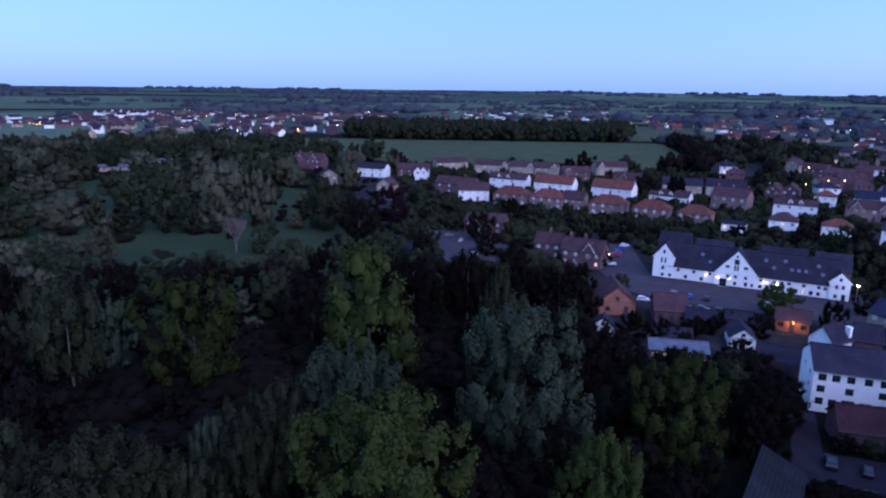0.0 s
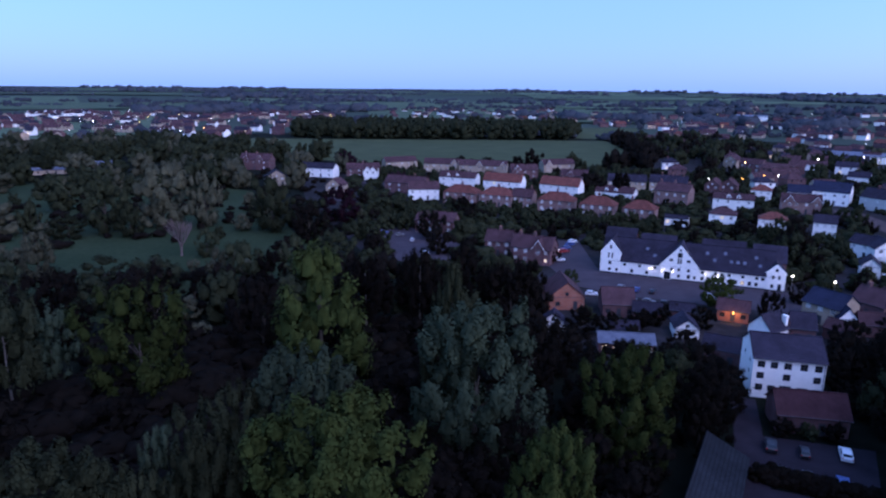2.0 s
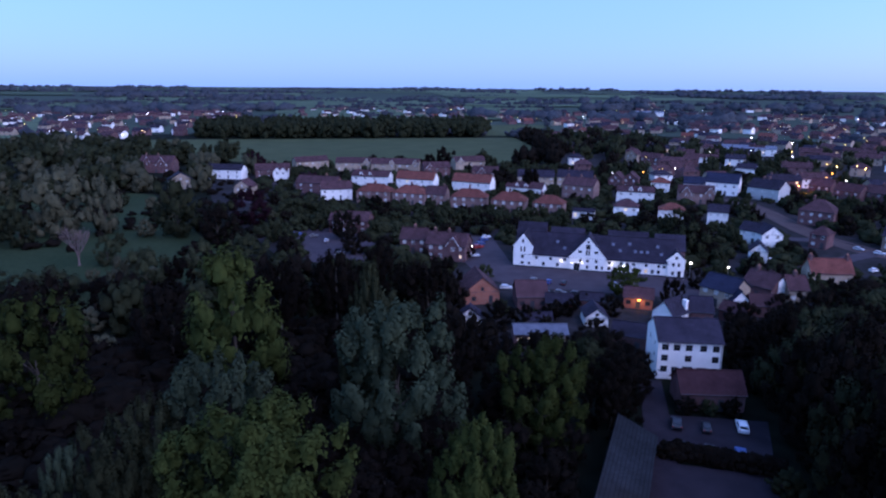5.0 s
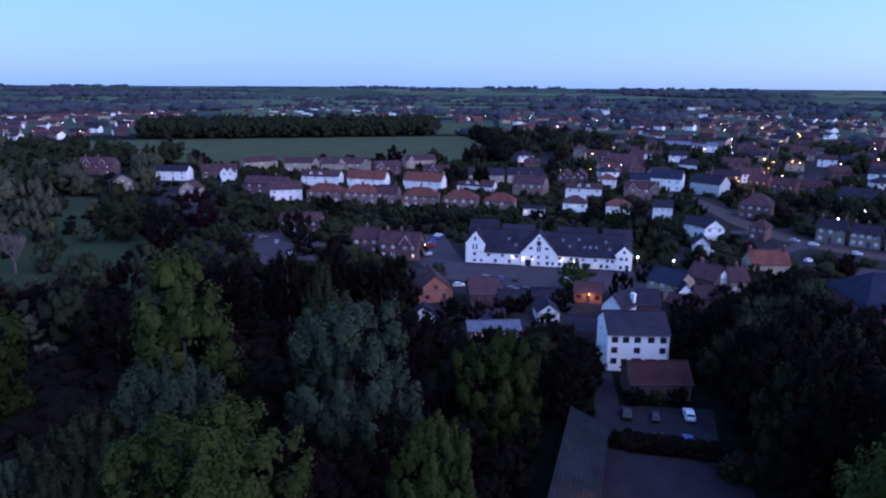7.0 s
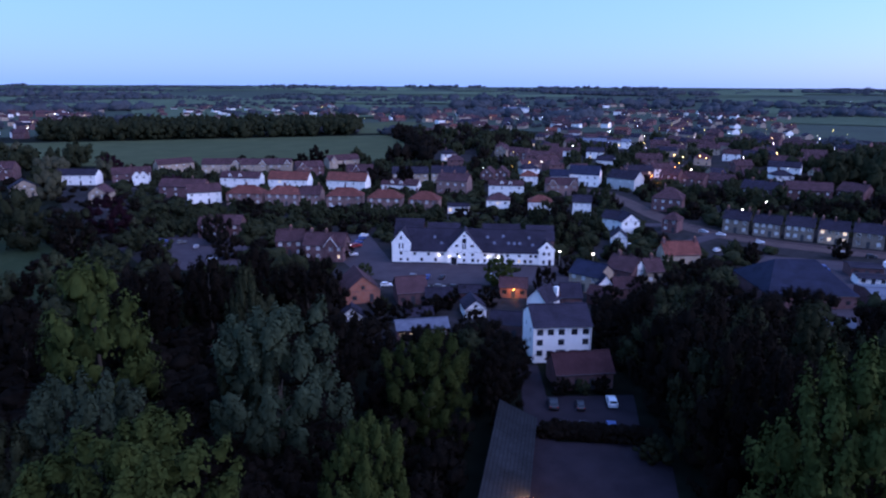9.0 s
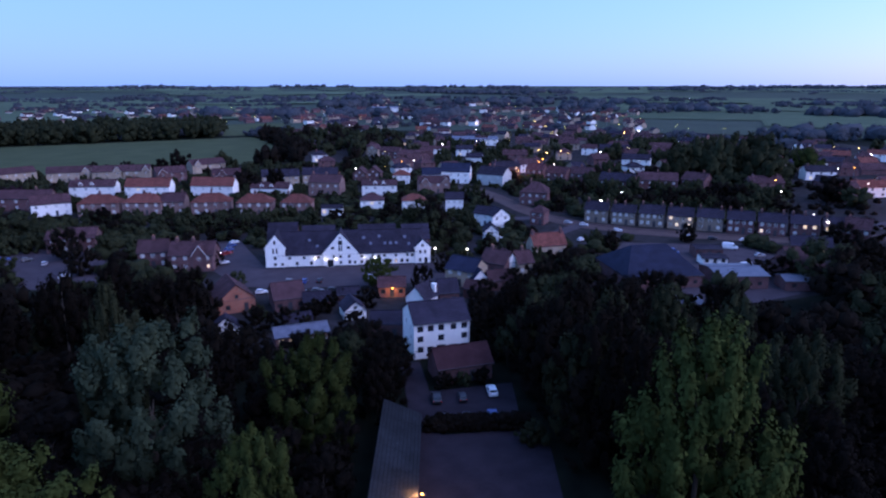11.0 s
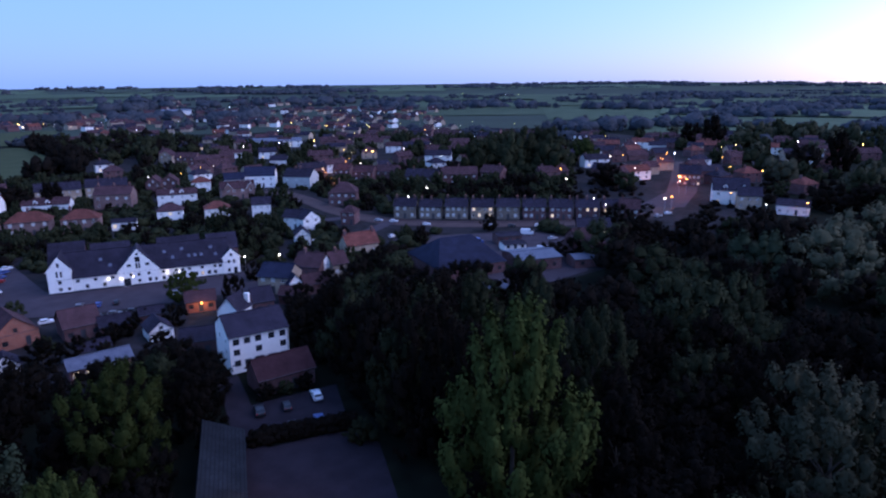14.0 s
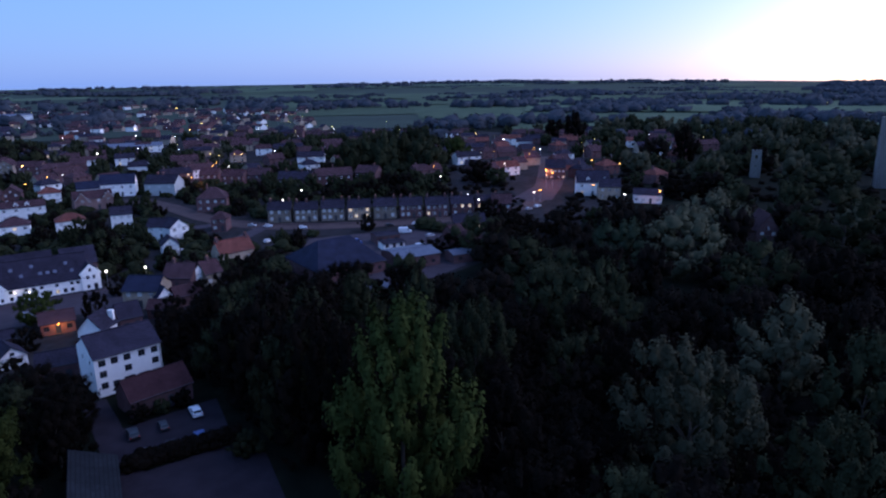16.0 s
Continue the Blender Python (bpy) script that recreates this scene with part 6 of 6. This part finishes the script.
for k, (x, y, h, r, kind, leaf) in enumerate((
        (120.8, 120.7, 6, 3.7, "round", "dark"), (108.9, 118.6, 6, 3.8, "broad", "dark"), (114.1, 110.8, 7, 4.3, "broad", "dark"), (111.1, 99.7, 8, 4.6, "broad", "dark"), (122.8, 94.6, 8, 4.7, "broad", "dark"), (116.8, 83.8, 9, 4.7, "round", "green"), (106, 88.6, 9, 5, "broad", "green"), (98.3, 100.2, 8, 4.3, "round", "green"))):
    tree(x, y, h, r, kind, leaf, 1, k)


def bare_tree(x, y, h, radius):
    """A leafless tree: forking branches that thin towards the outside."""
    rng = random.Random(4)
    ob = empty("bare_tree", pose(x, y, height(x, y)), "leafless tree with pale pinkish-brown upright branches", "tree", "trees")
    tr = Mesher()
    tr.tube([(0, 0, -0.1), (0.1, 0, h * 0.16), (0.0, 0.15, h * 0.3)], [0.36, 0.28, 0.2], 8)
    part("trunk", tr, M["bare_wood"], ob)

    def fork(ms, p, d, length, thick, depth):
        q = p + d * length * 0.55 + Vector((rng.uniform(-0.1, 0.1), rng.uniform(-0.1, 0.1), 0.05)) * length
        e = p + d * length
        ms.tube([p, q, e], [thick, thick * 0.8, thick * 0.55], 5 if depth < 2 else 4)
        if depth < 4:
            for _ in range(3 if depth < 3 else 2):
                nd = (d + Vector((rng.uniform(-0.55, 0.55), rng.uniform(-0.55, 0.55), rng.uniform(0.05, 0.4)))).normalized()
                fork(ms, p + d * length * rng.uniform(0.6, 1.0), nd, length * rng.uniform(0.6, 0.8), thick * 0.6, depth + 1)

    for k in range(7):
        a = 0.9 * k
        ms = Mesher()
        fork(ms, Vector((0, 0, h * rng.uniform(0.14, 0.28))), Vector((math.cos(a) * radius / h * 1.3, math.sin(a) * radius / h * 1.3, 1)).normalized(), h * 0.3, 0.16, 0)
        part("branch", ms, M["bare_wood"], ob)
    TREES.append((x, y, radius))
    return ob


tree(76.0, 142.0, 7.4, 4.4, "willow", "poplar", 0, 1)
bare_tree(-63.7, 196.6, 12, 4.7)
# garden and yard trees among the houses
for k, (x, y, h, r, kind, leaf) in enumerate((
        (39, 127, 6, 3.6, 'round', 'dark'), (46, 126, 4, 1.7, 'round', 'green'), (51, 102, 8, 5.0, 'broad', 'dark'), (46, 102, 7, 3.1, 'round', 'dark'), (118, 181, 9, 6.4, 'round', 'dark'), (121, 196, 8, 4.4, 'broad', 'green'), (116, 170, 6, 4.3, 'broad', 'dark'), (132, 192, 6, 3.7, 'round', 'green'), (117, 209, 6, 4.2, 'broad', 'dark'), (109, 217, 5, 3.8, 'round', 'dark'), (102, 222, 5, 3.8, 'broad', 'dark'), (85, 216, 5, 3.8, 'round', 'green'), (71, 213, 6, 4.5, 'broad', 'dark'), (63, 224, 6, 4.5, 'round', 'dark'))):
    tree(x, y, h, r, kind, leaf, 1 if math.hypot(x, y) < 200 else 2, k)
for k, (x, y, h, r, kind, leaf) in enumerate((
        (58, 242, 5, 3.8, 'broad', 'dark'), (33, 245, 5, 3.8, 'broad', 'dark'), (26, 267, 5, 3.8, 'broad', 'green'), (12, 233, 9, 4.5, 'broad', 'green'), (97, 134, 5, 3.0, 'round', 'dark'), (98, 145, 5, 2.8, 'round', 'dark'), (40, 215, 4, 3.0, 'broad', 'dark'), (95, 309, 11, 7.3, 'broad', 'dark'), (5, 261, 8, 6.0, 'broad', 'green'), (-6, 256, 8, 6.0, 'broad', 'green'), (46, 185, 5, 3.0, 'round', 'dark'), (46, 163, 4, 2.4, 'broad', 'green'), (23, 137, 12, 5.0, 'broad', 'dark'), (32, 148, 10, 4.1, 'broad', 'dark'))):
    tree(x, y, h, r, kind, leaf, 1 if math.hypot(x, y) < 200 else 2, k)
for k, (x, y, h, r, kind, leaf) in enumerate((
        (18, 159, 12, 5.7, 'round', 'dark'), (48, 122, 4, 1.9, 'broad', 'dark'), (125, 124, 7, 5.2, 'round', 'dark'), (100, 107, 7, 4.8, 'broad', 'green'), (123, 115, 7, 4.5, 'broad', 'green'), (201, 183, 6, 4.5, 'broad', 'green'), (216, 183, 6, 4.5, 'broad', 'dark'), (227, 171, 6, 4.5, 'round', 'dark'), (241, 162, 9, 6.8, 'broad', 'dark'), (240, 150, 7, 5.2, 'broad', 'dark'), (259, 140, 7, 5.2, 'round', 'dark'), (296, 128, 9, 6.8, 'broad', 'green'), (172, 80, 12, 8.0, 'broad', 'green'), (168, 72, 12, 7.1, 'round', 'dark'))):
    tree(x, y, h, r, kind, leaf, 1 if math.hypot(x, y) < 200 else 2, k)
for k, (x, y, h, r, kind, leaf) in enumerate((
        (182, 73, 12, 6.9, 'round', 'dark'), (123, 89, 9, 6.0, 'round', 'dark'), (122, 78, 9, 5.2, 'round', 'dark'), (113, 92, 9, 4.7, 'broad', 'dark'), (105, 92, 9, 4.5, 'broad', 'dark'), (127, 191, 7, 4.8, 'round', 'dark'), (106, 147, 5, 3.2, 'broad', 'green'), (113, 142, 5, 3.2, 'round', 'dark'), (83, 132, 7, 2.8, 'broad', 'dark'), (164, 92, 5, 3.8, 'broad', 'dark'), (170, 88, 6, 4.5, 'broad', 'dark'), (202, 204, 5, 3.8, 'broad', 'green'), (143, 159, 5, 2.6, 'round', 'dark'), (233, 96, 8, 6.0, 'round', 'dark'))):
    tree(x, y, h, r, kind, leaf, 1 if math.hypot(x, y) < 200 else 2, k)
for k, (x, y, h, r, kind, leaf) in enumerate((
        (224, 99, 7, 5.2, 'broad', 'dark'), (267, 172, 8, 6.0, 'broad', 'dark'), (261, 154, 7, 5.2, 'round', 'dark'), (244, 173, 7, 5.2, 'round', 'dark'), (250, 59, 7, 5.2, 'round', 'dark'), (232, 70, 7, 5.2, 'round', 'dark'), (213, 42, 9, 6.8, 'broad', 'dark'), (208, 68, 8, 6.0, 'round', 'dark'), (198, 75, 8, 6.0, 'round', 'dark'), (298, 30, 12, 9.0, 'round', 'dark'), (294, 43, 12, 9.0, 'round', 'dark'), (299, 21, 10, 7.5, 'round', 'green'), (314, -4, 14, 10.5, 'round', 'green'), (328, -17, 14, 10.3, 'round', 'green'))):
    tree(x, y, h, r, kind, leaf, 1 if math.hypot(x, y) < 200 else 2, k)


def tree_free(x, y, r):
    return all((x - a) ** 2 + (y - b) ** 2 > (0.62 * (r + c)) ** 2 for a, b, c in TREES) and all((x - a) ** 2 + (y - b) ** 2 > (r * 0.7 + c) ** 2 for a, b, c in FOOT)


CLEAR = [[(34, 30), (26, 44), (40, 84), (54, 100), (72, 92), (70, 80), (64, 60), (62, 42)],
         [(40, 108), (30, 120), (34, 150), (42, 190), (50, 214), (64, 212), (60, 182), (100, 160), (120, 145), (96, 110), (76, 100), (56, 104)],
         [(-150, 660), (208, 645), (196, 560), (165, 425), (10, 425), (-60, 470), (-150, 560)], [(-109, 222), (-88, 220), (-62, 203), (-44, 225), (-37, 214), (-39, 199), (-59, 189), (-78, 180), (-97, 192)],
         [(-213, 313), (-173, 336), (-147, 290), (-184, 269)], [(-178, 387), (-153, 404), (-135, 354), (-146, 328)], [(118, 100), (146, 128), (166, 142), (196, 118), (190, 96), (160, 78), (134, 82)],
         [(255, 80), (258, 106), (300, 120), (350, 132), (350, 108), (300, 90)], [polar(15.5, 690), polar(20.5, 700), polar(20.5, 900), polar(15.5, 880)],
         [(-8, 236), (16, 236), (22, 205), (14, 178), (0, 190)], [(-78, 307), (-67, 308), (-53, 237), (-58, 231)], [(-60, 88), (-20, 92), (-18, 118), (-56, 112)], [(-8, 100), (6, 100), (4, 122), (-6, 118)], [(270, 2), (366, 8), (366, 27), (270, 24)], [(290, -40), (354, -48), (354, -26), (290, -22)]]
HOUSE_VIEW = [(math.degrees(math.atan2(a, b)), math.hypot(a, b), c) for a, b, c in FOOT]


def hides(x, y, h, sill=3.0):
    """Whether a tree there would stand before the walls of a house."""
    a, d = math.degrees(math.atan2(x, y)), math.hypot(x, y)
    for ha, hd, hr in HOUSE_VIEW:
        if d < hd - 2 and hd < 480 and abs(a - ha) < math.degrees((hr + 2) / hd) and h > 50 - (50 - sill) * d / hd:
            return True
    return False


VERGE = [(146, 140), (186, 144), (184, 176), (184, 206), (194, 244), (182, 244), (162, 205), (154, 165)]


def near_road(x, y, r=8.0):
    if inside(x, y, VERGE):
        return True
    for (ax, ay), (bx, by) in zip(ROAD, ROAD[1:]):
        t = max(0, min(1, ((x - ax) * (bx - ax) + (y - ay) * (by - ay)) / ((bx - ax) ** 2 + (by - ay) ** 2)))
        if math.hypot(x - ax - t * (bx - ax), y - ay - t * (by - ay)) < r:
            return True
    return False


def wood(a0, a1, d0, d1, count, h0, h1, kinds, tints, level, check=True, spread=0.42):
    made = tries = 0
    while made < count and tries < count * 15:
        tries += 1
        a, d = tree_rng.uniform(a0, a1), math.sqrt(tree_rng.uniform(d0 * d0, d1 * d1))
        x, y = polar(a, d)
        h = tree_rng.uniform(h0, h1)
        r = h * spread * tree_rng.uniform(0.8, 1.15)
        if not tree_free(x, y, r) or any(inside(x, y, c) for c in CLEAR) or near_road(x, y) or (check and hides(x, y, h)) or (a < -11 and d < 98 and (50 - h) / d < 0.54):
            continue
        if level == 2:
            TREES.append((x, y, r))
            JOINED.append((x, y, h, r, tints[int(tree_rng.integers(len(tints)))]))
            made += 1
            continue
        tree(x, y, h, r, kinds[int(tree_rng.integers(len(kinds)))], tints[int(tree_rng.integers(len(tints)))], level, int(tree_rng.integers(9)))
        made += 1


JOINED = []


def belt(corners, count, h0, h1, tint):
    """Dark garden trees in a belt between the houses."""
    xs, ys = [c[0] for c in corners], [c[1] for c in corners]
    made = tries = 0
    while made < count and tries < count * 30:
        tries += 1
        x, y, h = tree_rng.uniform(min(xs), max(xs)), tree_rng.uniform(min(ys), max(ys)), tree_rng.uniform(h0, h1)
        r = h * tree_rng.uniform(0.45, 0.62)
        if inside(x, y, corners) and tree_free(x, y, r) and not near_road(x, y):
            TREES.append((x, y, r))
            JOINED.append((x, y, h, r, tint))
            made += 1


MIX = ("broad", "round", "willow", "broad")
# low filler; its near-black leaves stand for the shade in the gaps
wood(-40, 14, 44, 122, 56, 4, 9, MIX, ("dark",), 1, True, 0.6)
wood(-40, -8, 130, 230, 26, 3, 6, MIX, ("green", "sallow", "sallow"), 2, True, 0.6)
wood(-14, 14, 122, 165, 22, 7, 12, MIX, ("dark", "green"), 2, True, 0.52)
wood(-40, -14, 122, 160, 16, 7, 11, MIX, ("green", "green", "dark"), 2, True, 0.52)
wood(-40, 0, 165, 330, 26, 4, 8, MIX, ("green", "sallow"), 2, True, 0.6)
# the grey-green share lightens this far belt: haze put into leaf colour
wood(-44, -4, 330, 600, 230, 9, 15, MIX, ("green", "green", "sallow"), 2, True, 0.55)
# mostly the near-black leaf here, for the unlit sides of this wood
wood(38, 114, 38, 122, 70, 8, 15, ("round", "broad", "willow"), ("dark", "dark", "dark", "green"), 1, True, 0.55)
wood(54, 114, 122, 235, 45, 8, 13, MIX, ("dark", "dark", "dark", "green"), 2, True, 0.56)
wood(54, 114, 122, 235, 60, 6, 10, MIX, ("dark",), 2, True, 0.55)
wood(72, 114, 235, 700, 270, 9, 15, MIX, ("green", "sallow", "green"), 2, True, 0.55)
belt([(18, 260), (50, 233), (89, 212), (100, 232), (60, 255), (20, 282)], 36, 4, 6.5, "green")
belt([(-4, 232), (30, 208), (34, 230), (-4, 266)], 16, 4, 7, "green")
belt([(225, 358), (246, 300), (333, 403), (338, 494), (316, 565), (270, 480)], 40, 5, 9, "green")
belt([(221, 213), (282, 271), (290, 213), (318, 172), (252, 136), (234, 172)], 48, 5, 9, "green")
belt([(330, 300), (420, 400), (470, 300), (400, 200), (340, 190)], 60, 6, 12, "green")
wood(-3, 60, 180, 420, 260, 3.5, 8, ("round", "broad"), ("dark", "green", "green"), 2)
wood(-8, 15.5, 650, 780, 150, 13, 18, ("broad", "round"), ("green",), 2, False, 0.6)
wood(15, 30, 420, 660, 80, 8, 14, MIX, ("green", "dark"), 2, True, 0.55)
wood(28, 90, 300, 660, 170, 5, 9, MIX, ("green", "sallow", "green"), 2, True, 0.55)


# far woods, hedgerows and undergrowth: nobody could count them
def clumps(name, places, leaf, label, quads, size, kinds=("round", "broad"), core_share=0.75, lobes=9):
    rng = np.random.default_rng(len(name))
    bases = []
    for k in range(6):
        kind = kinds[k % len(kinds)]
        shape = lobes_of(kind, rng, lobes)
        p, d = crown_points(kind, quads, rng, shape)
        core, way = core_quads(shape, rng, core_share, False)
        bases.append((p, d, core, way))
    vs, ns = [], []
    for x, y, h, r in places:
        p, d, core, way = bases[int(rng.integers(6))]
        th = rng.uniform(0, 6.283)
        c, s = math.cos(th), math.sin(th)
        q = np.stack([(p[:, 0] * c - p[:, 1] * s) * r / 0.48, (p[:, 0] * s + p[:, 1] * c) * r / 0.48, p[:, 2] * h], 1) + np.array([x, y, height(x, y)])
        e = np.stack([d[:, 0] * c - d[:, 1] * s, d[:, 0] * s + d[:, 1] * c, d[:, 2]], 1)
        vs.append(leaf_quads(q, e, size * h, rng))
        vs.append(np.stack([(core[:, 0] * c - core[:, 1] * s) * r / 0.48, (core[:, 0] * s + core[:, 1] * c) * r / 0.48, core[:, 2] * h], 1) + np.array([x, y, height(x, y)]))
        ns.append(np.repeat(e + rng.normal(0, 0.15, e.shape), 4, 0))
        ns.append(np.stack([way[:, 0] * c - way[:, 1] * s, way[:, 0] * s + way[:, 1] * c, way[:, 2]], 1))
    ob = new(name, quads_mesh(name, np.concatenate(vs), M["leaf_" + leaf], np.concatenate(ns)))
    return tagged(ob, label, "trees" if "shrub" not in name else "shrubs", kind="stuff")


for tint, word in (("dark", "shade-darkened"), ("green", "fresh green"), ("sallow", "grey-green"), ("far", "dull green")):
    nearer = [p[:4] for p in JOINED if p[4] == tint and math.hypot(p[0], p[1]) < 330]
    farther = [p[:4] for p in JOINED if p[4] == tint and math.hypot(p[0], p[1]) >= 330]
    if nearer:
        clumps("woodland", nearer, tint, word + " woodland and garden trees", 420, 0.06, ("broad", "round", "willow"), 0.8, 30)
    if farther:
        clumps("middle_trees", farther, tint, word + " trees and woods among the houses", 64, 0.14, ("broad", "round", "willow"), 0.85, 14)
far_rng = np.random.default_rng(17)
places = []
for _ in range(300):
    a, d = far_rng.uniform(-42, 112), math.sqrt(far_rng.uniform(560 ** 2, 2000 ** 2))
    th, n = far_rng.uniform(0, 3.14), int(far_rng.integers(3, 14))
    cx, cy = polar(a, d)
    for k in range(n):
        x, y = cx + math.cos(th) * k * 8 + far_rng.normal(0, 6), cy + math.sin(th) * k * 8 + far_rng.normal(0, 6)
        if not any(inside(x, y, c) for c in CLEAR) and free(x, y, 3):
            h = far_rng.uniform(4, 10)
            places.append((x, y, h, h * far_rng.uniform(0.6, 0.95)))
# the far leaf colour carries the haze over these trees
clumps("far_trees", places, "far", "scattered trees across the far town, coloured with haze", 32, 0.2, core_share=0.9, lobes=6)
places, woods = [], []
for _ in range(140):
    a, d = far_rng.uniform(-42, 112), math.sqrt(far_rng.uniform(1300 ** 2, 4300 ** 2))
    th, n = far_rng.uniform(0, 3.14), int(far_rng.integers(16, 48))
    x, y = polar(a, d)
    for k in range(n):
        h = far_rng.uniform(3, 6)
        px, py = x + math.cos(th) * k * 9 + far_rng.normal(0, 2), y + math.sin(th) * k * 9 + far_rng.normal(0, 2)
        places.append((px, py, h, h * 0.9))
for _ in range(60):
    a, d = far_rng.uniform(-42, 112), math.sqrt(far_rng.uniform(1000 ** 2, 4100 ** 2))
    x, y = polar(a, d)
    w1, w2, th = far_rng.uniform(90, 320), far_rng.uniform(20, 45), -radians(a) + far_rng.normal(0, 0.3)
    for _ in range(int(w1 * w2 / 200)):
        u, v = far_rng.uniform(-w1, w1), far_rng.uniform(-w2, w2)
        h = far_rng.uniform(9, 15)
        places.append((x + u * math.cos(th) - v * math.sin(th), y + u * math.sin(th) + v * math.cos(th), h, h * 0.9))
for _ in range(22):
    a, d = far_rng.uniform(66, 112), math.sqrt(far_rng.uniform(640 ** 2, 2300 ** 2))
    x, y = polar(a, d)
    w1, w2, th = far_rng.uniform(50, 150), far_rng.uniform(15, 40), -radians(a) + far_rng.normal(0, 0.2)
    for _ in range(int(w1 * w2 / 110)):
        u, v = far_rng.uniform(-w1, w1), far_rng.uniform(-w2, w2)
        h = far_rng.uniform(8, 14)
        woods.append((x + u * math.cos(th) - v * math.sin(th), y + u * math.sin(th) + v * math.cos(th), h, h * 0.9))
clumps("far_woods", woods, "far", "woods beyond the church, tinted with haze", 8, 0.3, core_share=1.0, lobes=3)
clumps("far_hedgerows", places, "far", "hedgerows and woods between far fields, pale with haze", 5, 0.35, core_share=1.0, lobes=2)
places = []
for _ in range(2000):
    a, d = far_rng.uniform(-42, 112), math.sqrt(far_rng.uniform(130 ** 2, 420 ** 2))
    x, y = polar(a, d)
    h = far_rng.uniform(1.2, 3.2)
    if any(inside(x, y, c) for c in CLEAR[:3] + CLEAR[6:10]) or any(inside(x, y, c) for c in CLEAR[3:6]) or not free(x, y, 2.5) or near_road(x, y, 10) or hides(x, y, h, 2.6):
        continue
    places.append((x, y, h, h * far_rng.uniform(0.7, 1.1)))
for _ in range(1700):
    a = far_rng.uniform(-42, 14) if far_rng.random() < 0.45 else far_rng.uniform(42, 112)
    x, y = polar(a, math.sqrt(far_rng.uniform(35 ** 2, 135 ** 2)))
    h = far_rng.uniform(1.5, 4.0)
    if not any(inside(x, y, c) for c in CLEAR[:2]) and free(x, y, 2.5):
        places.append((x, y, h, h * far_rng.uniform(0.7, 1.2)))
# undergrowth in the near-black leaf, coloured as the shaded wood floor
clumps("shrubs", places, "dark", "undergrowth and garden shrubs with shade in their colour", 36, 0.27, ("bush",), 0.9, 4)
places = []
for _ in range(2600):
    a, d = far_rng.uniform(-4, 62), math.sqrt(far_rng.uniform(170 ** 2, 430 ** 2))
    x, y = polar(a, d)
    h = far_rng.uniform(1.5, 4.2)
    if any(inside(x, y, c) for c in CLEAR[:3] + CLEAR[6:10]) or not free(x, y, 1.5) or near_road(x, y, 9) or hides(x, y, h, 2.4):
        continue
    places.append((x, y, h, h * far_rng.uniform(0.6, 1.1)))
clumps("garden_shrubs", places, "green", "green garden shrubs and hedges between houses", 40, 0.25, ("bush", "round"), 0.9, 5)
# clipped hedge between the car park and the yard
hedge_v, hedge_n = [], []
hr = np.random.default_rng(2)
for k in range(30):
    f = k / 29
    shape = lobes_of("bush", hr, 14)
    p, d = crown_points("bush", 260, hr, shape)
    core, way = core_quads(shape, hr, 0.9, False)
    size, foot = np.array([3.3, 3.3, 2.3 + hr.uniform(-0.25, 0.25)]), np.array([48.0 + 12.5 * f, 74.0 - 7.4 * f, 0])
    hedge_v += [leaf_quads(p * size + foot, d, 0.26, hr), core * size + foot]
    hedge_n += [np.repeat(d, 4, 0), way]
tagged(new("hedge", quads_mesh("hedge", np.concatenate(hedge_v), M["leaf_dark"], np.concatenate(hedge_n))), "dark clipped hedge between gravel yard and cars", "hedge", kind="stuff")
